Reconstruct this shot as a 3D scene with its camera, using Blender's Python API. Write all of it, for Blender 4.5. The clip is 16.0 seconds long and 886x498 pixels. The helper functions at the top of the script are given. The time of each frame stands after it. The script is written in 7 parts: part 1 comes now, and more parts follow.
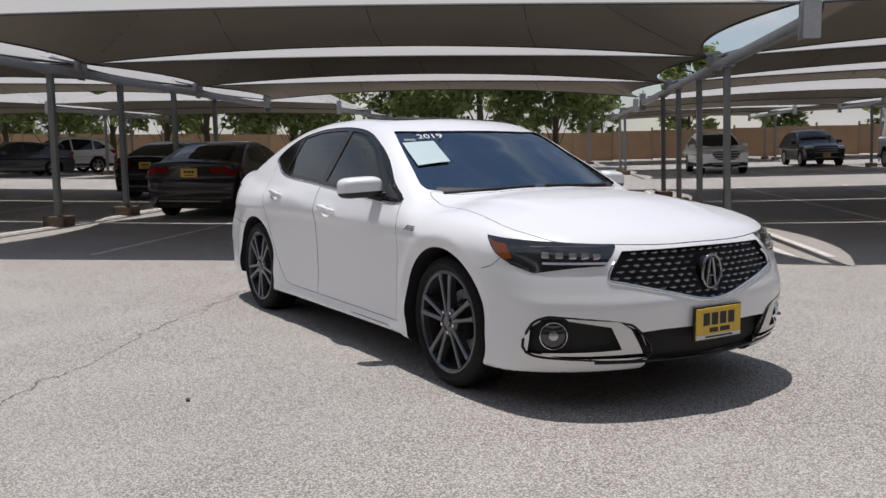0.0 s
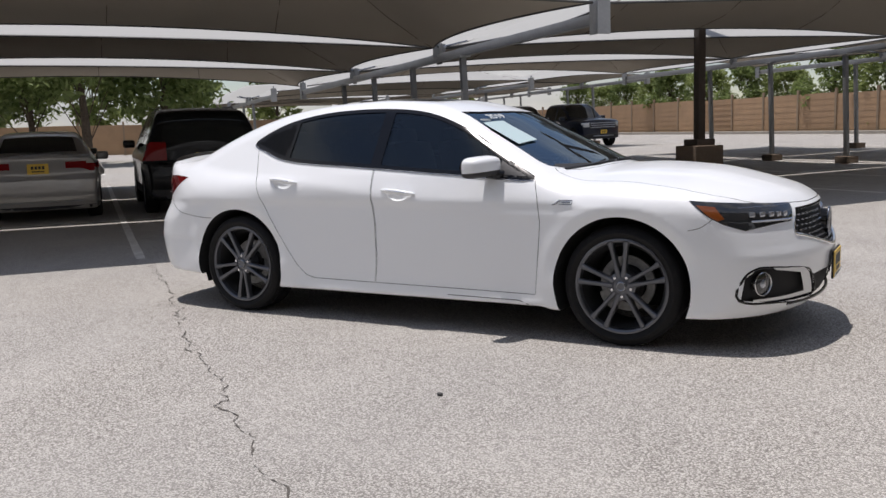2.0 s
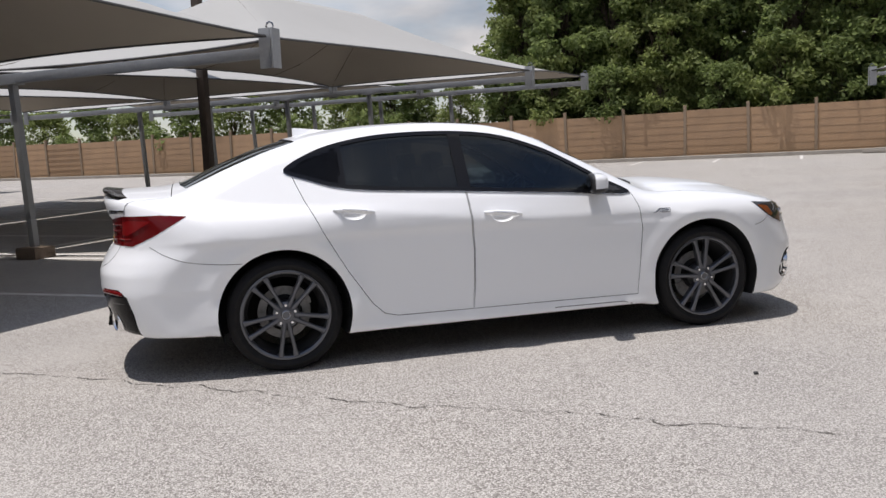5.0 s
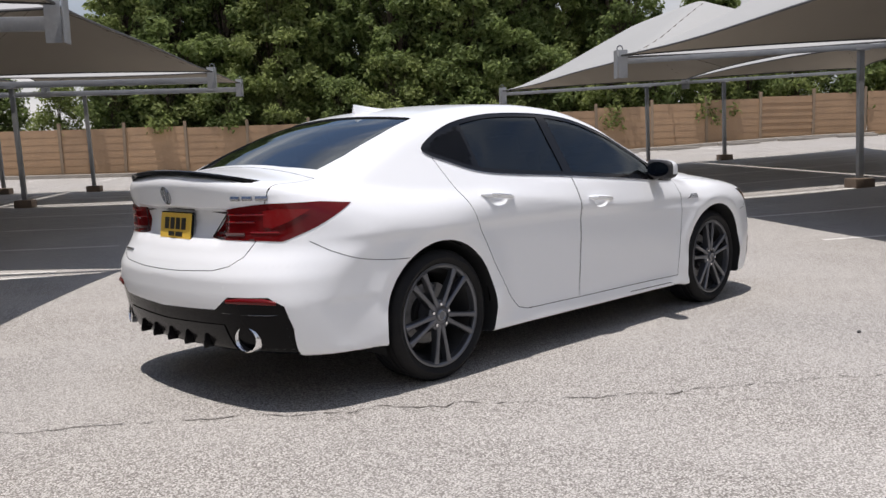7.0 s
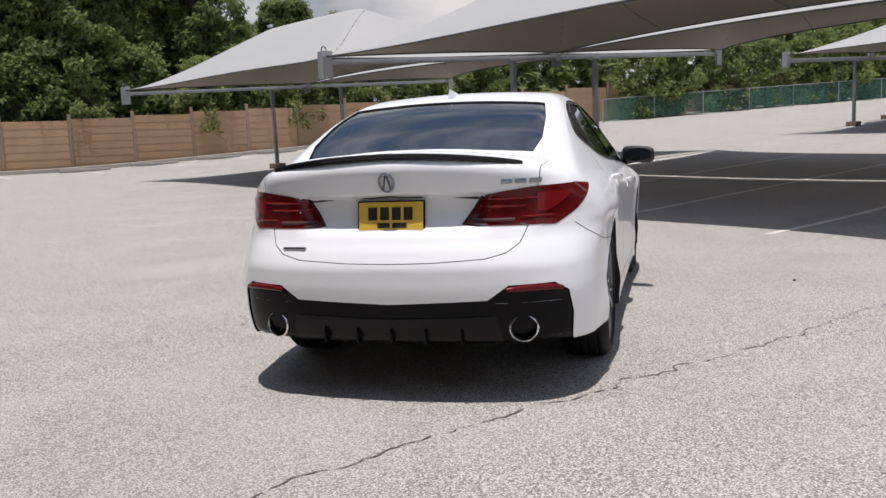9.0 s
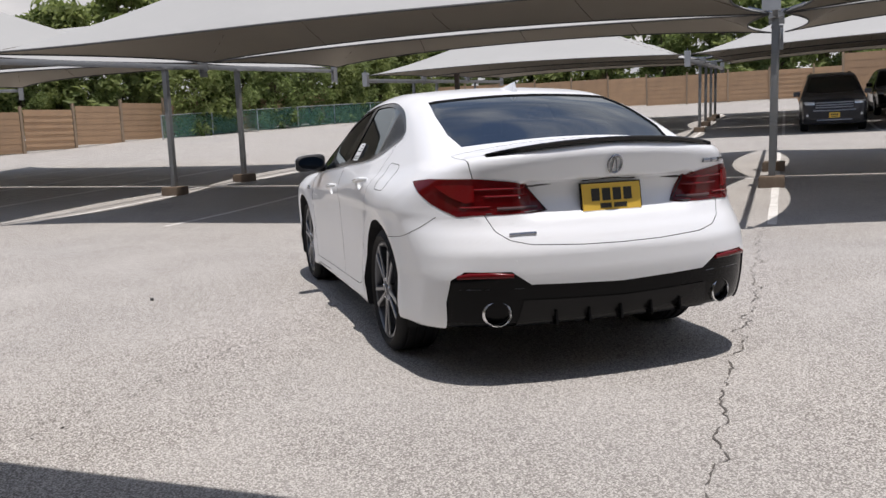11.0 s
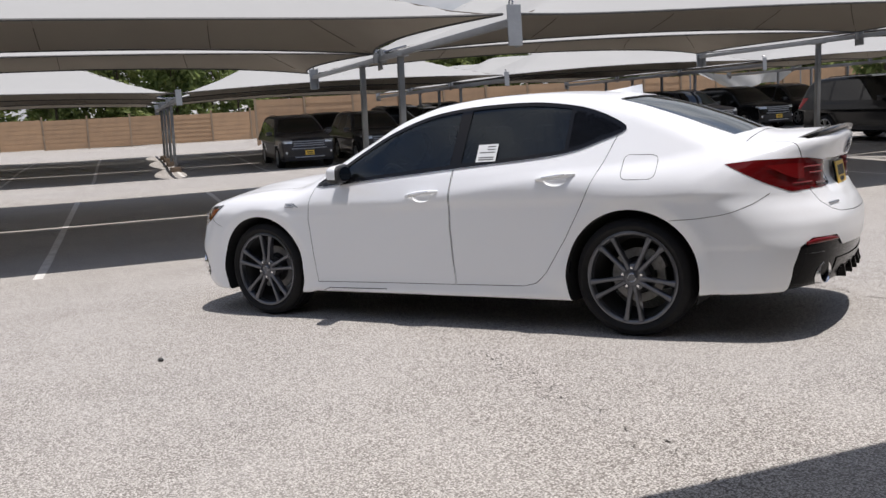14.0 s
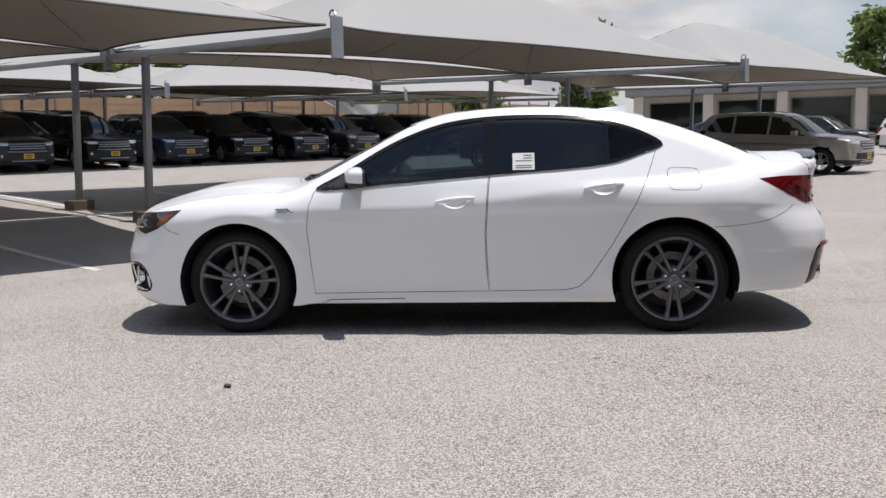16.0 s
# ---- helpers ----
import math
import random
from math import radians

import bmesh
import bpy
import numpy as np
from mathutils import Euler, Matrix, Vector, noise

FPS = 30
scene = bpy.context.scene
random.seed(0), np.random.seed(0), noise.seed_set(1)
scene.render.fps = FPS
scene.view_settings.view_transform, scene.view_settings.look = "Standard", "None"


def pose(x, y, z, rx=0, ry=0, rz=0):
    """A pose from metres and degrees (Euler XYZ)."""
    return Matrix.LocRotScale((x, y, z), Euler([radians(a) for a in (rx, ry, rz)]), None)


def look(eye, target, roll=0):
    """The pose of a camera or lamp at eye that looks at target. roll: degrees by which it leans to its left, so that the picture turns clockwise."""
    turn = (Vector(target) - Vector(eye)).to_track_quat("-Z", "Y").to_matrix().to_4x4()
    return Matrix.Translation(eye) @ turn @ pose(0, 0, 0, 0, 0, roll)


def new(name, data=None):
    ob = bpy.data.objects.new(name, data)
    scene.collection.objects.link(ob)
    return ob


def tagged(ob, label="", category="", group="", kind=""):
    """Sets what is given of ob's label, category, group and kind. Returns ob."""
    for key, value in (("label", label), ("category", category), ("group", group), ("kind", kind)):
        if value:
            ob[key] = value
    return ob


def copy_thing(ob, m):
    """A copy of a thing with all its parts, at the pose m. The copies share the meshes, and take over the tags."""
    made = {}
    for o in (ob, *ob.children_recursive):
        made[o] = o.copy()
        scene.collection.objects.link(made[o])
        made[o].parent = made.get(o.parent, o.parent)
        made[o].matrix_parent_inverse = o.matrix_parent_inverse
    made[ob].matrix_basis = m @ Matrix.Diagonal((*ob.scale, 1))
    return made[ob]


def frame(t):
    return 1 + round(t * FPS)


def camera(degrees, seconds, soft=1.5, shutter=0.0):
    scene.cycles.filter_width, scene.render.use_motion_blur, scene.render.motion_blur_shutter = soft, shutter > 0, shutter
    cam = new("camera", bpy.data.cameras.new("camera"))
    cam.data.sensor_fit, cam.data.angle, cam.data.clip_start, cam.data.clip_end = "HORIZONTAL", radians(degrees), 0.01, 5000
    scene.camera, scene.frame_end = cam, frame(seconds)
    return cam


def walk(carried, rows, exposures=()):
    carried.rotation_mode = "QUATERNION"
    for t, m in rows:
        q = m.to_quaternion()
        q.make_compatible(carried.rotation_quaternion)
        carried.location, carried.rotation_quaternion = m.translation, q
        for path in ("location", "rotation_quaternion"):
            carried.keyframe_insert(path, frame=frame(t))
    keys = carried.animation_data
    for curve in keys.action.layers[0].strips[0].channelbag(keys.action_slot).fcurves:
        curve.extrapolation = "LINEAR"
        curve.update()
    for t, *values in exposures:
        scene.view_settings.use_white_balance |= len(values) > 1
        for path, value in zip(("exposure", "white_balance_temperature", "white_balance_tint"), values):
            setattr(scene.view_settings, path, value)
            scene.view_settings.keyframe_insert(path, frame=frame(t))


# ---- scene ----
cam = camera(53.6, 16.0)
PATH = [
    (0, (5.162, -3.205, 1.199), (3.465, -2.168, 0.981), -0.55),
    (0.5, (4.731, -3.862, 1.198), (3.151, -2.655, 0.981), -0.85),
    (1, (4.212, -4.492, 1.191), (2.819, -3.076, 0.960), -0.75),
    (1.5, (3.596, -5.006, 1.185), (2.401, -3.422, 0.935), -1.55),
    (2, (2.941, -5.471, 1.196), (1.942, -3.758, 0.938), -1.85),
    (2.5, (2.217, -5.790, 1.199), (1.434, -3.967, 0.944), -1.56),
    (3, (1.449, -6.071, 1.208), (0.928, -4.160, 0.930), -1.49),
    (3.5, (0.639, -6.192, 1.230), (0.403, -4.218, 1.009), -1.79),
    (4, (-0.191, -6.272, 1.245), (-0.234, -4.283, 1.034), -1.71),
    (4.5, (-1.022, -6.186, 1.246), (-0.774, -4.212, 1.048), -2.23),
    (5, (-1.834, -6.016, 1.244), (-1.305, -4.099, 1.024), -2.74),
    (5.6, (-2.735, -5.575, 1.222), (-1.940, -3.755, 1.005), -2.45),
    (6.25, (-3.620, -4.960, 1.200), (-2.530, -3.297, 0.982), -2.25),
    (6.9, (-4.362, -4.160, 1.182), (-3.003, -2.711, 0.956), -1.95),
    (7.3, (-4.778, -3.640, 1.167), (-3.282, -2.332, 0.942), -1.70),
    (7.5, (-4.988, -3.405, 1.153), (-3.428, -2.174, 0.931), -1.60),
    (8, (-5.430, -2.746, 1.160), (-3.716, -1.744, 0.917), -2.10),
    (8.2, (-5.570, -2.438, 1.170), (-3.806, -1.525, 0.929), -2.20),
    (8.6, (-5.840, -1.830, 1.180), (-3.995, -1.116, 0.933), -2.30),
    (9.25, (-6.170, -0.810, 1.184), (-4.223, -0.434, 0.931), -2.45),
    (9.9, (-6.285, 0.230, 1.182), (-4.302, 0.272, 0.927), -2.52),
    (10.5, (-6.280, 1.158, 1.170), (-4.315, 0.874, 0.928), -2.53),
    (11, (-6.037, 1.929, 1.163), (-4.136, 1.362, 0.906), -2.70),
    (11.5, (-5.736, 2.700, 1.153), (-3.906, 1.926, 0.927), -2.52),
    (12, (-5.338, 3.383, 1.149), (-3.646, 2.344, 0.912), -2.67),
    (12.5, (-4.859, 4.047, 1.168), (-3.310, 2.798, 0.968), -3.51),
    (13, (-4.308, 4.592, 1.165), (-2.907, 3.180, 0.955), -4.65),
    (13.5, (-3.756, 5.128, 1.173), (-2.542, 3.552, 0.963), -4.09),
    (14, (-3.100, 5.560, 1.147), (-2.040, 3.880, 0.913), -3.86),
    (14.5, (-2.433, 5.935, 1.137), (-1.602, 4.128, 0.928), -3.82),
    (15, (-1.732, 6.161, 1.148), (-1.132, 4.268, 0.911), -4.10),
    (15.5, (-1.072, 6.333, 1.173), (-0.687, 4.386, 0.926), -2.81),
    (16, (-0.458, 6.382, 1.169), (-0.274, 4.403, 0.943), -1.26),
]
walk(cam, [(t, look(eye, target, roll)) for t, eye, target, roll in PATH],
     [(0, -0.26, 6640, 14.2), (1.5, -0.18, 6640, 14.2), (3.5, -0.09, 6640, 14.2), (5, -0.07, 6640, 14.2), (8, 0.00, 6640, 14.2), (10.5, -0.02, 6640, 14.2), (12.5, 0.03, 6640, 14.2), (14, 0.03, 6640, 14.2), (16, -0.03, 6640, 14.2)])

# ---- light ----
SUN_WAY = Vector((0.17, 0.02, -1.0)).normalized()
sun = new("sun", bpy.data.lights.new("sun", "SUN"))
sun.data.energy, sun.data.angle, sun.data.color = 4.05, radians(0.6), (1.0, 0.975, 0.94)
sun.matrix_world = look((0, 0, 40), Vector((0, 0, 40)) + SUN_WAY)

world = bpy.data.worlds.new("sky")
scene.world = world
world.use_nodes = True
wn, wl = world.node_tree.nodes, world.node_tree.links
wn.clear()
w_out, w_bg, w_sky = wn.new("ShaderNodeOutputWorld"), wn.new("ShaderNodeBackground"), wn.new("ShaderNodeTexSky")
w_sky.sky_type, w_sky.sun_disc = "NISHITA", False
w_sky.sun_elevation = math.asin(-SUN_WAY.z)
w_sky.sun_rotation = math.atan2(-SUN_WAY.x, -SUN_WAY.y)
w_sky.air_density, w_sky.dust_density, w_sky.ozone_density = 1.1, 0.35, 2.0
w_tex, w_map = wn.new("ShaderNodeTexCoord"), wn.new("ShaderNodeMapping")
w_map.inputs["Scale"].default_value = (1.0, 1.0, 2.6)
w_noise, w_ramp, w_mix = wn.new("ShaderNodeTexNoise"), wn.new("ShaderNodeValToRGB"), wn.new("ShaderNodeMix")
w_noise.inputs["Scale"].default_value, w_noise.inputs["Detail"].default_value = 2.3, 7.0
w_noise.inputs["Roughness"].default_value = 0.56
w_ramp.color_ramp.elements[0].color = (0.07, 0.07, 0.07, 1)
w_ramp.color_ramp.elements[0].position, w_ramp.color_ramp.elements[1].position = 0.31, 0.53
w_shade, w_shade_ramp = wn.new("ShaderNodeTexNoise"), wn.new("ShaderNodeValToRGB")
w_shade.inputs["Scale"].default_value, w_shade.inputs["Detail"].default_value = 4.5, 5.0
w_shade_ramp.color_ramp.elements[0].color, w_shade_ramp.color_ramp.elements[1].color = (3.6, 3.9, 4.4, 1), (8.6, 8.6, 8.6, 1)
w_shade_ramp.color_ramp.elements[0].position, w_shade_ramp.color_ramp.elements[1].position = 0.35, 0.62
w_mix.data_type = "RGBA"
wl.new(w_tex.outputs["Generated"], w_map.inputs["Vector"])
wl.new(w_map.outputs["Vector"], w_noise.inputs["Vector"])
wl.new(w_map.outputs["Vector"], w_shade.inputs["Vector"])
w_split, w_thin = wn.new("ShaderNodeVectorMath"), wn.new("ShaderNodeMath")
w_split.operation, w_thin.operation = "DOT_PRODUCT", "ADD"  # the clouds thin out overhead and to one side
w_split.inputs[1].default_value = (0.07, -0.045, -0.18)
wl.new(w_tex.outputs["Generated"], w_split.inputs[0])
wl.new(w_split.outputs["Value"], w_thin.inputs[0])
wl.new(w_noise.outputs["Fac"], w_thin.inputs[1])
wl.new(w_thin.outputs["Value"], w_ramp.inputs["Fac"])
wl.new(w_shade.outputs["Fac"], w_shade_ramp.inputs["Fac"])
wl.new(w_ramp.outputs["Color"], w_mix.inputs["Factor"])
w_gain = wn.new("ShaderNodeVectorMath")
w_gain.operation = "SCALE"
w_gain.inputs["Scale"].default_value = 1.25
wl.new(w_sky.outputs["Color"], w_gain.inputs[0])
wl.new(w_gain.outputs["Vector"], w_mix.inputs["A"])
wl.new(w_shade_ramp.outputs["Color"], w_mix.inputs["B"])
wl.new(w_mix.outputs["Result"], w_bg.inputs["Color"])
w_bg.inputs["Strength"].default_value = 0.087
wl.new(w_bg.outputs["Background"], w_out.inputs["Surface"])


# ---- materials ----
def material(name, color, rough=0.6, metal=0.0, coat=0.0, spots=(), bump=0.0, bump_scale=40.0, spec=0.5, vary=0.0):
    """A procedural surface. spots: (scale, amount, colour, low, high) layers of noise mixed over the base colour;
    vary: how much each object's own shade differs."""
    m = bpy.data.materials.new(name)
    m.use_nodes = True
    nodes, links = m.node_tree.nodes, m.node_tree.links
    p = nodes["Principled BSDF"]
    p.inputs["Roughness"].default_value, p.inputs["Metallic"].default_value = rough, metal
    p.inputs["Coat Weight"].default_value, p.inputs["Coat Roughness"].default_value = coat, 0.04
    p.inputs["Specular IOR Level"].default_value = spec
    p.inputs["Base Color"].default_value = (*color, 1)
    place = nodes.new("ShaderNodeTexCoord")
    last = None
    for scale, amount, tint, low, high in spots:
        n, r, x = nodes.new("ShaderNodeTexNoise"), nodes.new("ShaderNodeValToRGB"), nodes.new("ShaderNodeMix")
        n.inputs["Scale"].default_value, n.inputs["Detail"].default_value = scale, 6.0
        r.color_ramp.elements[0].position, r.color_ramp.elements[1].position = low, high
        r.color_ramp.elements[0].color, r.color_ramp.elements[1].color = (0, 0, 0, 1), (amount, amount, amount, 1)
        x.data_type = "RGBA"
        links.new(place.outputs["Object"], n.inputs["Vector"])
        links.new(n.outputs["Fac"], r.inputs["Fac"])
        links.new(r.outputs["Color"], x.inputs["Factor"])
        if last is None:
            x.inputs["A"].default_value = (*color, 1)
        else:
            links.new(last, x.inputs["A"])
        x.inputs["B"].default_value = (*tint, 1)
        last = x.outputs["Result"]
    if vary:
        info, hsv, rng = nodes.new("ShaderNodeObjectInfo"), nodes.new("ShaderNodeHueSaturation"), nodes.new("ShaderNodeMapRange")
        rng.inputs["To Min"].default_value, rng.inputs["To Max"].default_value = 1 - vary, 1 + vary
        links.new(info.outputs["Random"], rng.inputs["Value"])
        links.new(rng.outputs["Result"], hsv.inputs["Value"])
        if last is None:
            hsv.inputs["Color"].default_value = (*color, 1)
        else:
            links.new(last, hsv.inputs["Color"])
        last = hsv.outputs["Color"]
    if last is not None:
        links.new(last, p.inputs["Base Color"])
    if bump:
        n, b = nodes.new("ShaderNodeTexNoise"), nodes.new("ShaderNodeBump")
        n.inputs["Scale"].default_value, n.inputs["Detail"].default_value = bump_scale, 4.0
        b.inputs["Strength"].default_value, b.inputs["Distance"].default_value = bump, 0.02
        links.new(place.outputs["Object"], n.inputs["Vector"])
        links.new(n.outputs["Fac"], b.inputs["Height"])
        links.new(b.outputs["Normal"], p.inputs["Normal"])
    return m


def pavement_material():
    """Worn pale chip-seal: stones of 5 to 12 mm in a grey binder, with broad stains and darker tyre-worn stretches."""
    m = bpy.data.materials.new("pavement_surface")
    m.use_nodes = True
    nodes, links = m.node_tree.nodes, m.node_tree.links
    p = nodes["Principled BSDF"]
    p.inputs["Roughness"].default_value = 0.9
    p.inputs["Specular IOR Level"].default_value = 0.25
    place = nodes.new("ShaderNodeTexCoord")
    stone, tone = nodes.new("ShaderNodeTexVoronoi"), nodes.new("ShaderNodeValToRGB")
    stone.inputs["Scale"].default_value = 135.0
    links.new(place.outputs["Object"], stone.inputs["Vector"])
    grey = nodes.new("ShaderNodeSeparateColor")
    links.new(stone.outputs["Color"], grey.inputs["Color"])
    ramp = tone.color_ramp
    ramp.elements[0].position, ramp.elements[0].color = 0.0, (0.22, 0.204, 0.185, 1)
    ramp.elements[1].position, ramp.elements[1].color = 1.0, (0.73, 0.702, 0.662, 1)
    mid = ramp.elements.new(0.35)
    mid.color = (0.49, 0.466, 0.433, 1)
    links.new(grey.outputs["Red"], tone.inputs["Fac"])
    joint, joint_mix = nodes.new("ShaderNodeValToRGB"), nodes.new("ShaderNodeMix")
    joint.color_ramp.elements[0].position, joint.color_ramp.elements[1].position = 0.36, 0.78
    joint_mix.data_type = "RGBA"
    links.new(stone.outputs["Distance"], joint.inputs["Fac"])
    links.new(joint.outputs["Color"], joint_mix.inputs["Factor"])
    links.new(tone.outputs["Color"], joint_mix.inputs["A"])
    joint_mix.inputs["B"].default_value = (0.17, 0.155, 0.138, 1)
    last = joint_mix.outputs["Result"]
    for scale, amount, tint, low, high in ((0.22, 0.35, (0.33, 0.325, 0.32), 0.46, 0.72), (0.9, 0.25, (0.55, 0.53, 0.50), 0.45, 0.70), (160.0, 0.3, (0.24, 0.225, 0.205), 0.52, 0.66)):
        n, r, x = nodes.new("ShaderNodeTexNoise"), nodes.new("ShaderNodeValToRGB"), nodes.new("ShaderNodeMix")
        n.inputs["Scale"].default_value, n.inputs["Detail"].default_value = scale, 8.0
        n.inputs["Distortion"].default_value = 0.6
        r.color_ramp.elements[0].position, r.color_ramp.elements[1].position = low, high
        r.color_ramp.elements[0].color, r.color_ramp.elements[1].color = (0, 0, 0, 1), (amount, amount, amount, 1)
        x.data_type = "RGBA"
        links.new(place.outputs["Object"], n.inputs["Vector"])
        links.new(n.outputs["Fac"], r.inputs["Fac"])
        links.new(r.outputs["Color"], x.inputs["Factor"])
        links.new(last, x.inputs["A"])
        x.inputs["B"].default_value = (*tint, 1)
        last = x.outputs["Result"]
    links.new(last, p.inputs["Base Color"])
    b = nodes.new("ShaderNodeBump")
    b.inputs["Strength"].default_value, b.inputs["Distance"].default_value = 0.55, 0.006
    b.invert = True
    links.new(stone.outputs["Distance"], b.inputs["Height"])
    links.new(b.outputs["Normal"], p.inputs["Normal"])
    return m


def glass_material(name, tint, clear, rough=0.0, index=1.5, sky_sheen=(1.0, 1.0, 1.0)):
    """A thin tinted pane: clear is the share of light that passes straight through."""
    m = bpy.data.materials.new(name)
    m.use_nodes = True
    nodes, links = m.node_tree.nodes, m.node_tree.links
    nodes.clear()
    out, gloss, through_it, dark = nodes.new("ShaderNodeOutputMaterial"), nodes.new("ShaderNodeBsdfGlossy"), nodes.new("ShaderNodeBsdfTransparent"), nodes.new("ShaderNodeBsdfDiffuse")
    inner, outer, fres = nodes.new("ShaderNodeMixShader"), nodes.new("ShaderNodeMixShader"), nodes.new("ShaderNodeFresnel")
    fres.inputs["IOR"].default_value = index
    gloss.inputs["Roughness"].default_value = rough
    gloss.inputs["Color"].default_value = (*sky_sheen, 1)
    through_it.inputs["Color"].default_value = (*tint, 1)
    dark.inputs["Color"].default_value = (0.012, 0.014, 0.016, 1)
    inner.inputs["Fac"].default_value = clear
    links.new(dark.outputs["BSDF"], inner.inputs[1])
    links.new(through_it.outputs["BSDF"], inner.inputs[2])
    links.new(fres.outputs["Fac"], outer.inputs["Fac"])
    links.new(inner.outputs["Shader"], outer.inputs[1])
    links.new(gloss.outputs["BSDF"], outer.inputs[2])
    links.new(outer.outputs["Shader"], out.inputs["Surface"])
    return m


def leaf_material(name, dark, light):
    m = material(name, dark, 0.55, spec=0.3)
    nodes, links = m.node_tree.nodes, m.node_tree.links
    p, out = nodes["Principled BSDF"], nodes["Material Output"]
    geo, ramp = nodes.new("ShaderNodeNewGeometry"), nodes.new("ShaderNodeValToRGB")
    ramp.color_ramp.elements[0].color, ramp.color_ramp.elements[1].color = (*dark, 1), (*light, 1)
    t, mix = nodes.new("ShaderNodeBsdfTranslucent"), nodes.new("ShaderNodeMixShader")
    mix.inputs["Fac"].default_value = 0.58
    links.new(geo.outputs["Random Per Island"], ramp.inputs["Fac"])
    links.new(ramp.outputs["Color"], p.inputs["Base Color"])
    links.new(ramp.outputs["Color"], t.inputs["Color"])
    links.new(p.outputs["BSDF"], mix.inputs[1])
    links.new(t.outputs["BSDF"], mix.inputs[2])
    links.new(mix.outputs["Shader"], out.inputs["Surface"])
    return m


PAVEMENT = pavement_material()
FABRIC = material("shade_cloth_top", (0.375, 0.377, 0.367), 0.85, spots=((0.5, 0.35, (0.325, 0.325, 0.315), 0.45, 0.75), (6.0, 0.2, (0.40, 0.402, 0.392), 0.5, 0.7)), bump=0.1, bump_scale=200)
# light let through the cloth is put into this opaque beige brown
UNDERSIDE_GLOW = material("shade_cloth_underside_glow", (0.385, 0.343, 0.283), 0.9, spots=((0.45, 0.5, (0.30, 0.263, 0.215), 0.45, 0.75), (5.0, 0.25, (0.38, 0.34, 0.285), 0.5, 0.7)), bump=0.1, bump_scale=200)
STEEL = material("galvanised_steel", (0.37, 0.38, 0.39), 0.5, 0.55, spots=((3.0, 0.5, (0.28, 0.29, 0.30), 0.4, 0.7), (25.0, 0.3, (0.45, 0.46, 0.47), 0.5, 0.7)), bump=0.05)
PAINTED_STEEL = material("grey_painted_steel", (0.27, 0.28, 0.285), 0.55, 0.2, spots=((4.0, 0.4, (0.19, 0.19, 0.19), 0.45, 0.7),), vary=0.12)
CABLE = material("dark_cable", (0.05, 0.05, 0.05), 0.6)
CONCRETE = material("weathered_concrete", (0.34, 0.31, 0.27), 0.9, spots=((2.0, 0.6, (0.22, 0.19, 0.16), 0.4, 0.7), (30.0, 0.3, (0.42, 0.40, 0.37), 0.5, 0.7)), bump=0.4, bump_scale=60)
LINE_PAINT = material("worn_white_line_paint", (0.74, 0.73, 0.70), 0.8, spots=((5.0, 0.6, (0.50, 0.48, 0.44), 0.45, 0.65), (60.0, 0.5, (0.40, 0.38, 0.35), 0.5, 0.62)))
CRACK = material("crack_filling", (0.11, 0.10, 0.09), 0.9, bump=0.5, bump_scale=80)
FENCE_WOOD = material("fence_boards", (0.42, 0.272, 0.162), 0.85, spots=((1.2, 0.6, (0.31, 0.205, 0.13), 0.4, 0.7), (14.0, 0.4, (0.45, 0.315, 0.205), 0.5, 0.7)), vary=0.10)
FENCE_POST = material("fence_post_wood", (0.30, 0.22, 0.15), 0.85, spots=((3.0, 0.5, (0.22, 0.18, 0.14), 0.4, 0.7),), vary=0.1)
BARK = material("bark", (0.12, 0.09, 0.065), 0.95, spots=((9.0, 0.6, (0.06, 0.045, 0.035), 0.4, 0.65),), bump=0.8, bump_scale=25)
FOOTING = material("stained_footing_concrete", (0.17, 0.125, 0.09), 0.9, spots=((2.0, 0.6, (0.10, 0.075, 0.055), 0.4, 0.7), (30.0, 0.3, (0.24, 0.20, 0.16), 0.5, 0.7)), bump=0.4, bump_scale=60)
LEAVES = leaf_material("leaves", (0.115, 0.16, 0.05), (0.29, 0.355, 0.135))
LEAVES_LIGHT = leaf_material("light_leaves", (0.145, 0.19, 0.055), (0.35, 0.40, 0.155))
EARTH = material("dry_verge", (0.24, 0.20, 0.13), 0.95, spots=((1.0, 0.6, (0.12, 0.14, 0.06), 0.4, 0.65),), bump=0.5)
WHITE_PAINT = material("white_car_paint", (0.872, 0.892, 0.912), 0.34, 0.0, 0.6, spots=((420.0, 0.08, (0.92, 0.925, 0.935), 0.45, 0.6),))
# near black for hidden insides; also paints the shade behind wheel spokes
DARK_INSIDE = material("dark_inside_and_shade", (0.012, 0.012, 0.013), 0.8)
GLOSS_BLACK = material("gloss_black_trim", (0.006, 0.006, 0.007), 0.12, 0.0, 0.0, spec=0.4)
DIFFUSER_BLACK = material("piano_black_panel", (0.005, 0.005, 0.0055), 0.12, spec=0.13)
DIFFUSER_GREY = material("dark_grey_panel", (0.009, 0.009, 0.0095), 0.22, spec=0.2)
SEAM = material("sewn_seam", (0.13, 0.11, 0.09), 0.9)
SATIN_BLACK = material("satin_black_plastic", (0.022, 0.022, 0.024), 0.55, bump=0.1, bump_scale=250)
CHROME = material("chrome", (0.85, 0.855, 0.86), 0.2, 1.0)
DARK_CHROME = material("dark_chrome", (0.30, 0.31, 0.33), 0.18, 1.0)
SATIN_SILVER = material("satin_silver_trim", (0.62, 0.63, 0.64), 0.32, 0.7)
JEWEL = material("grille_facet", (0.52, 0.53, 0.55), 0.2, 1.0)
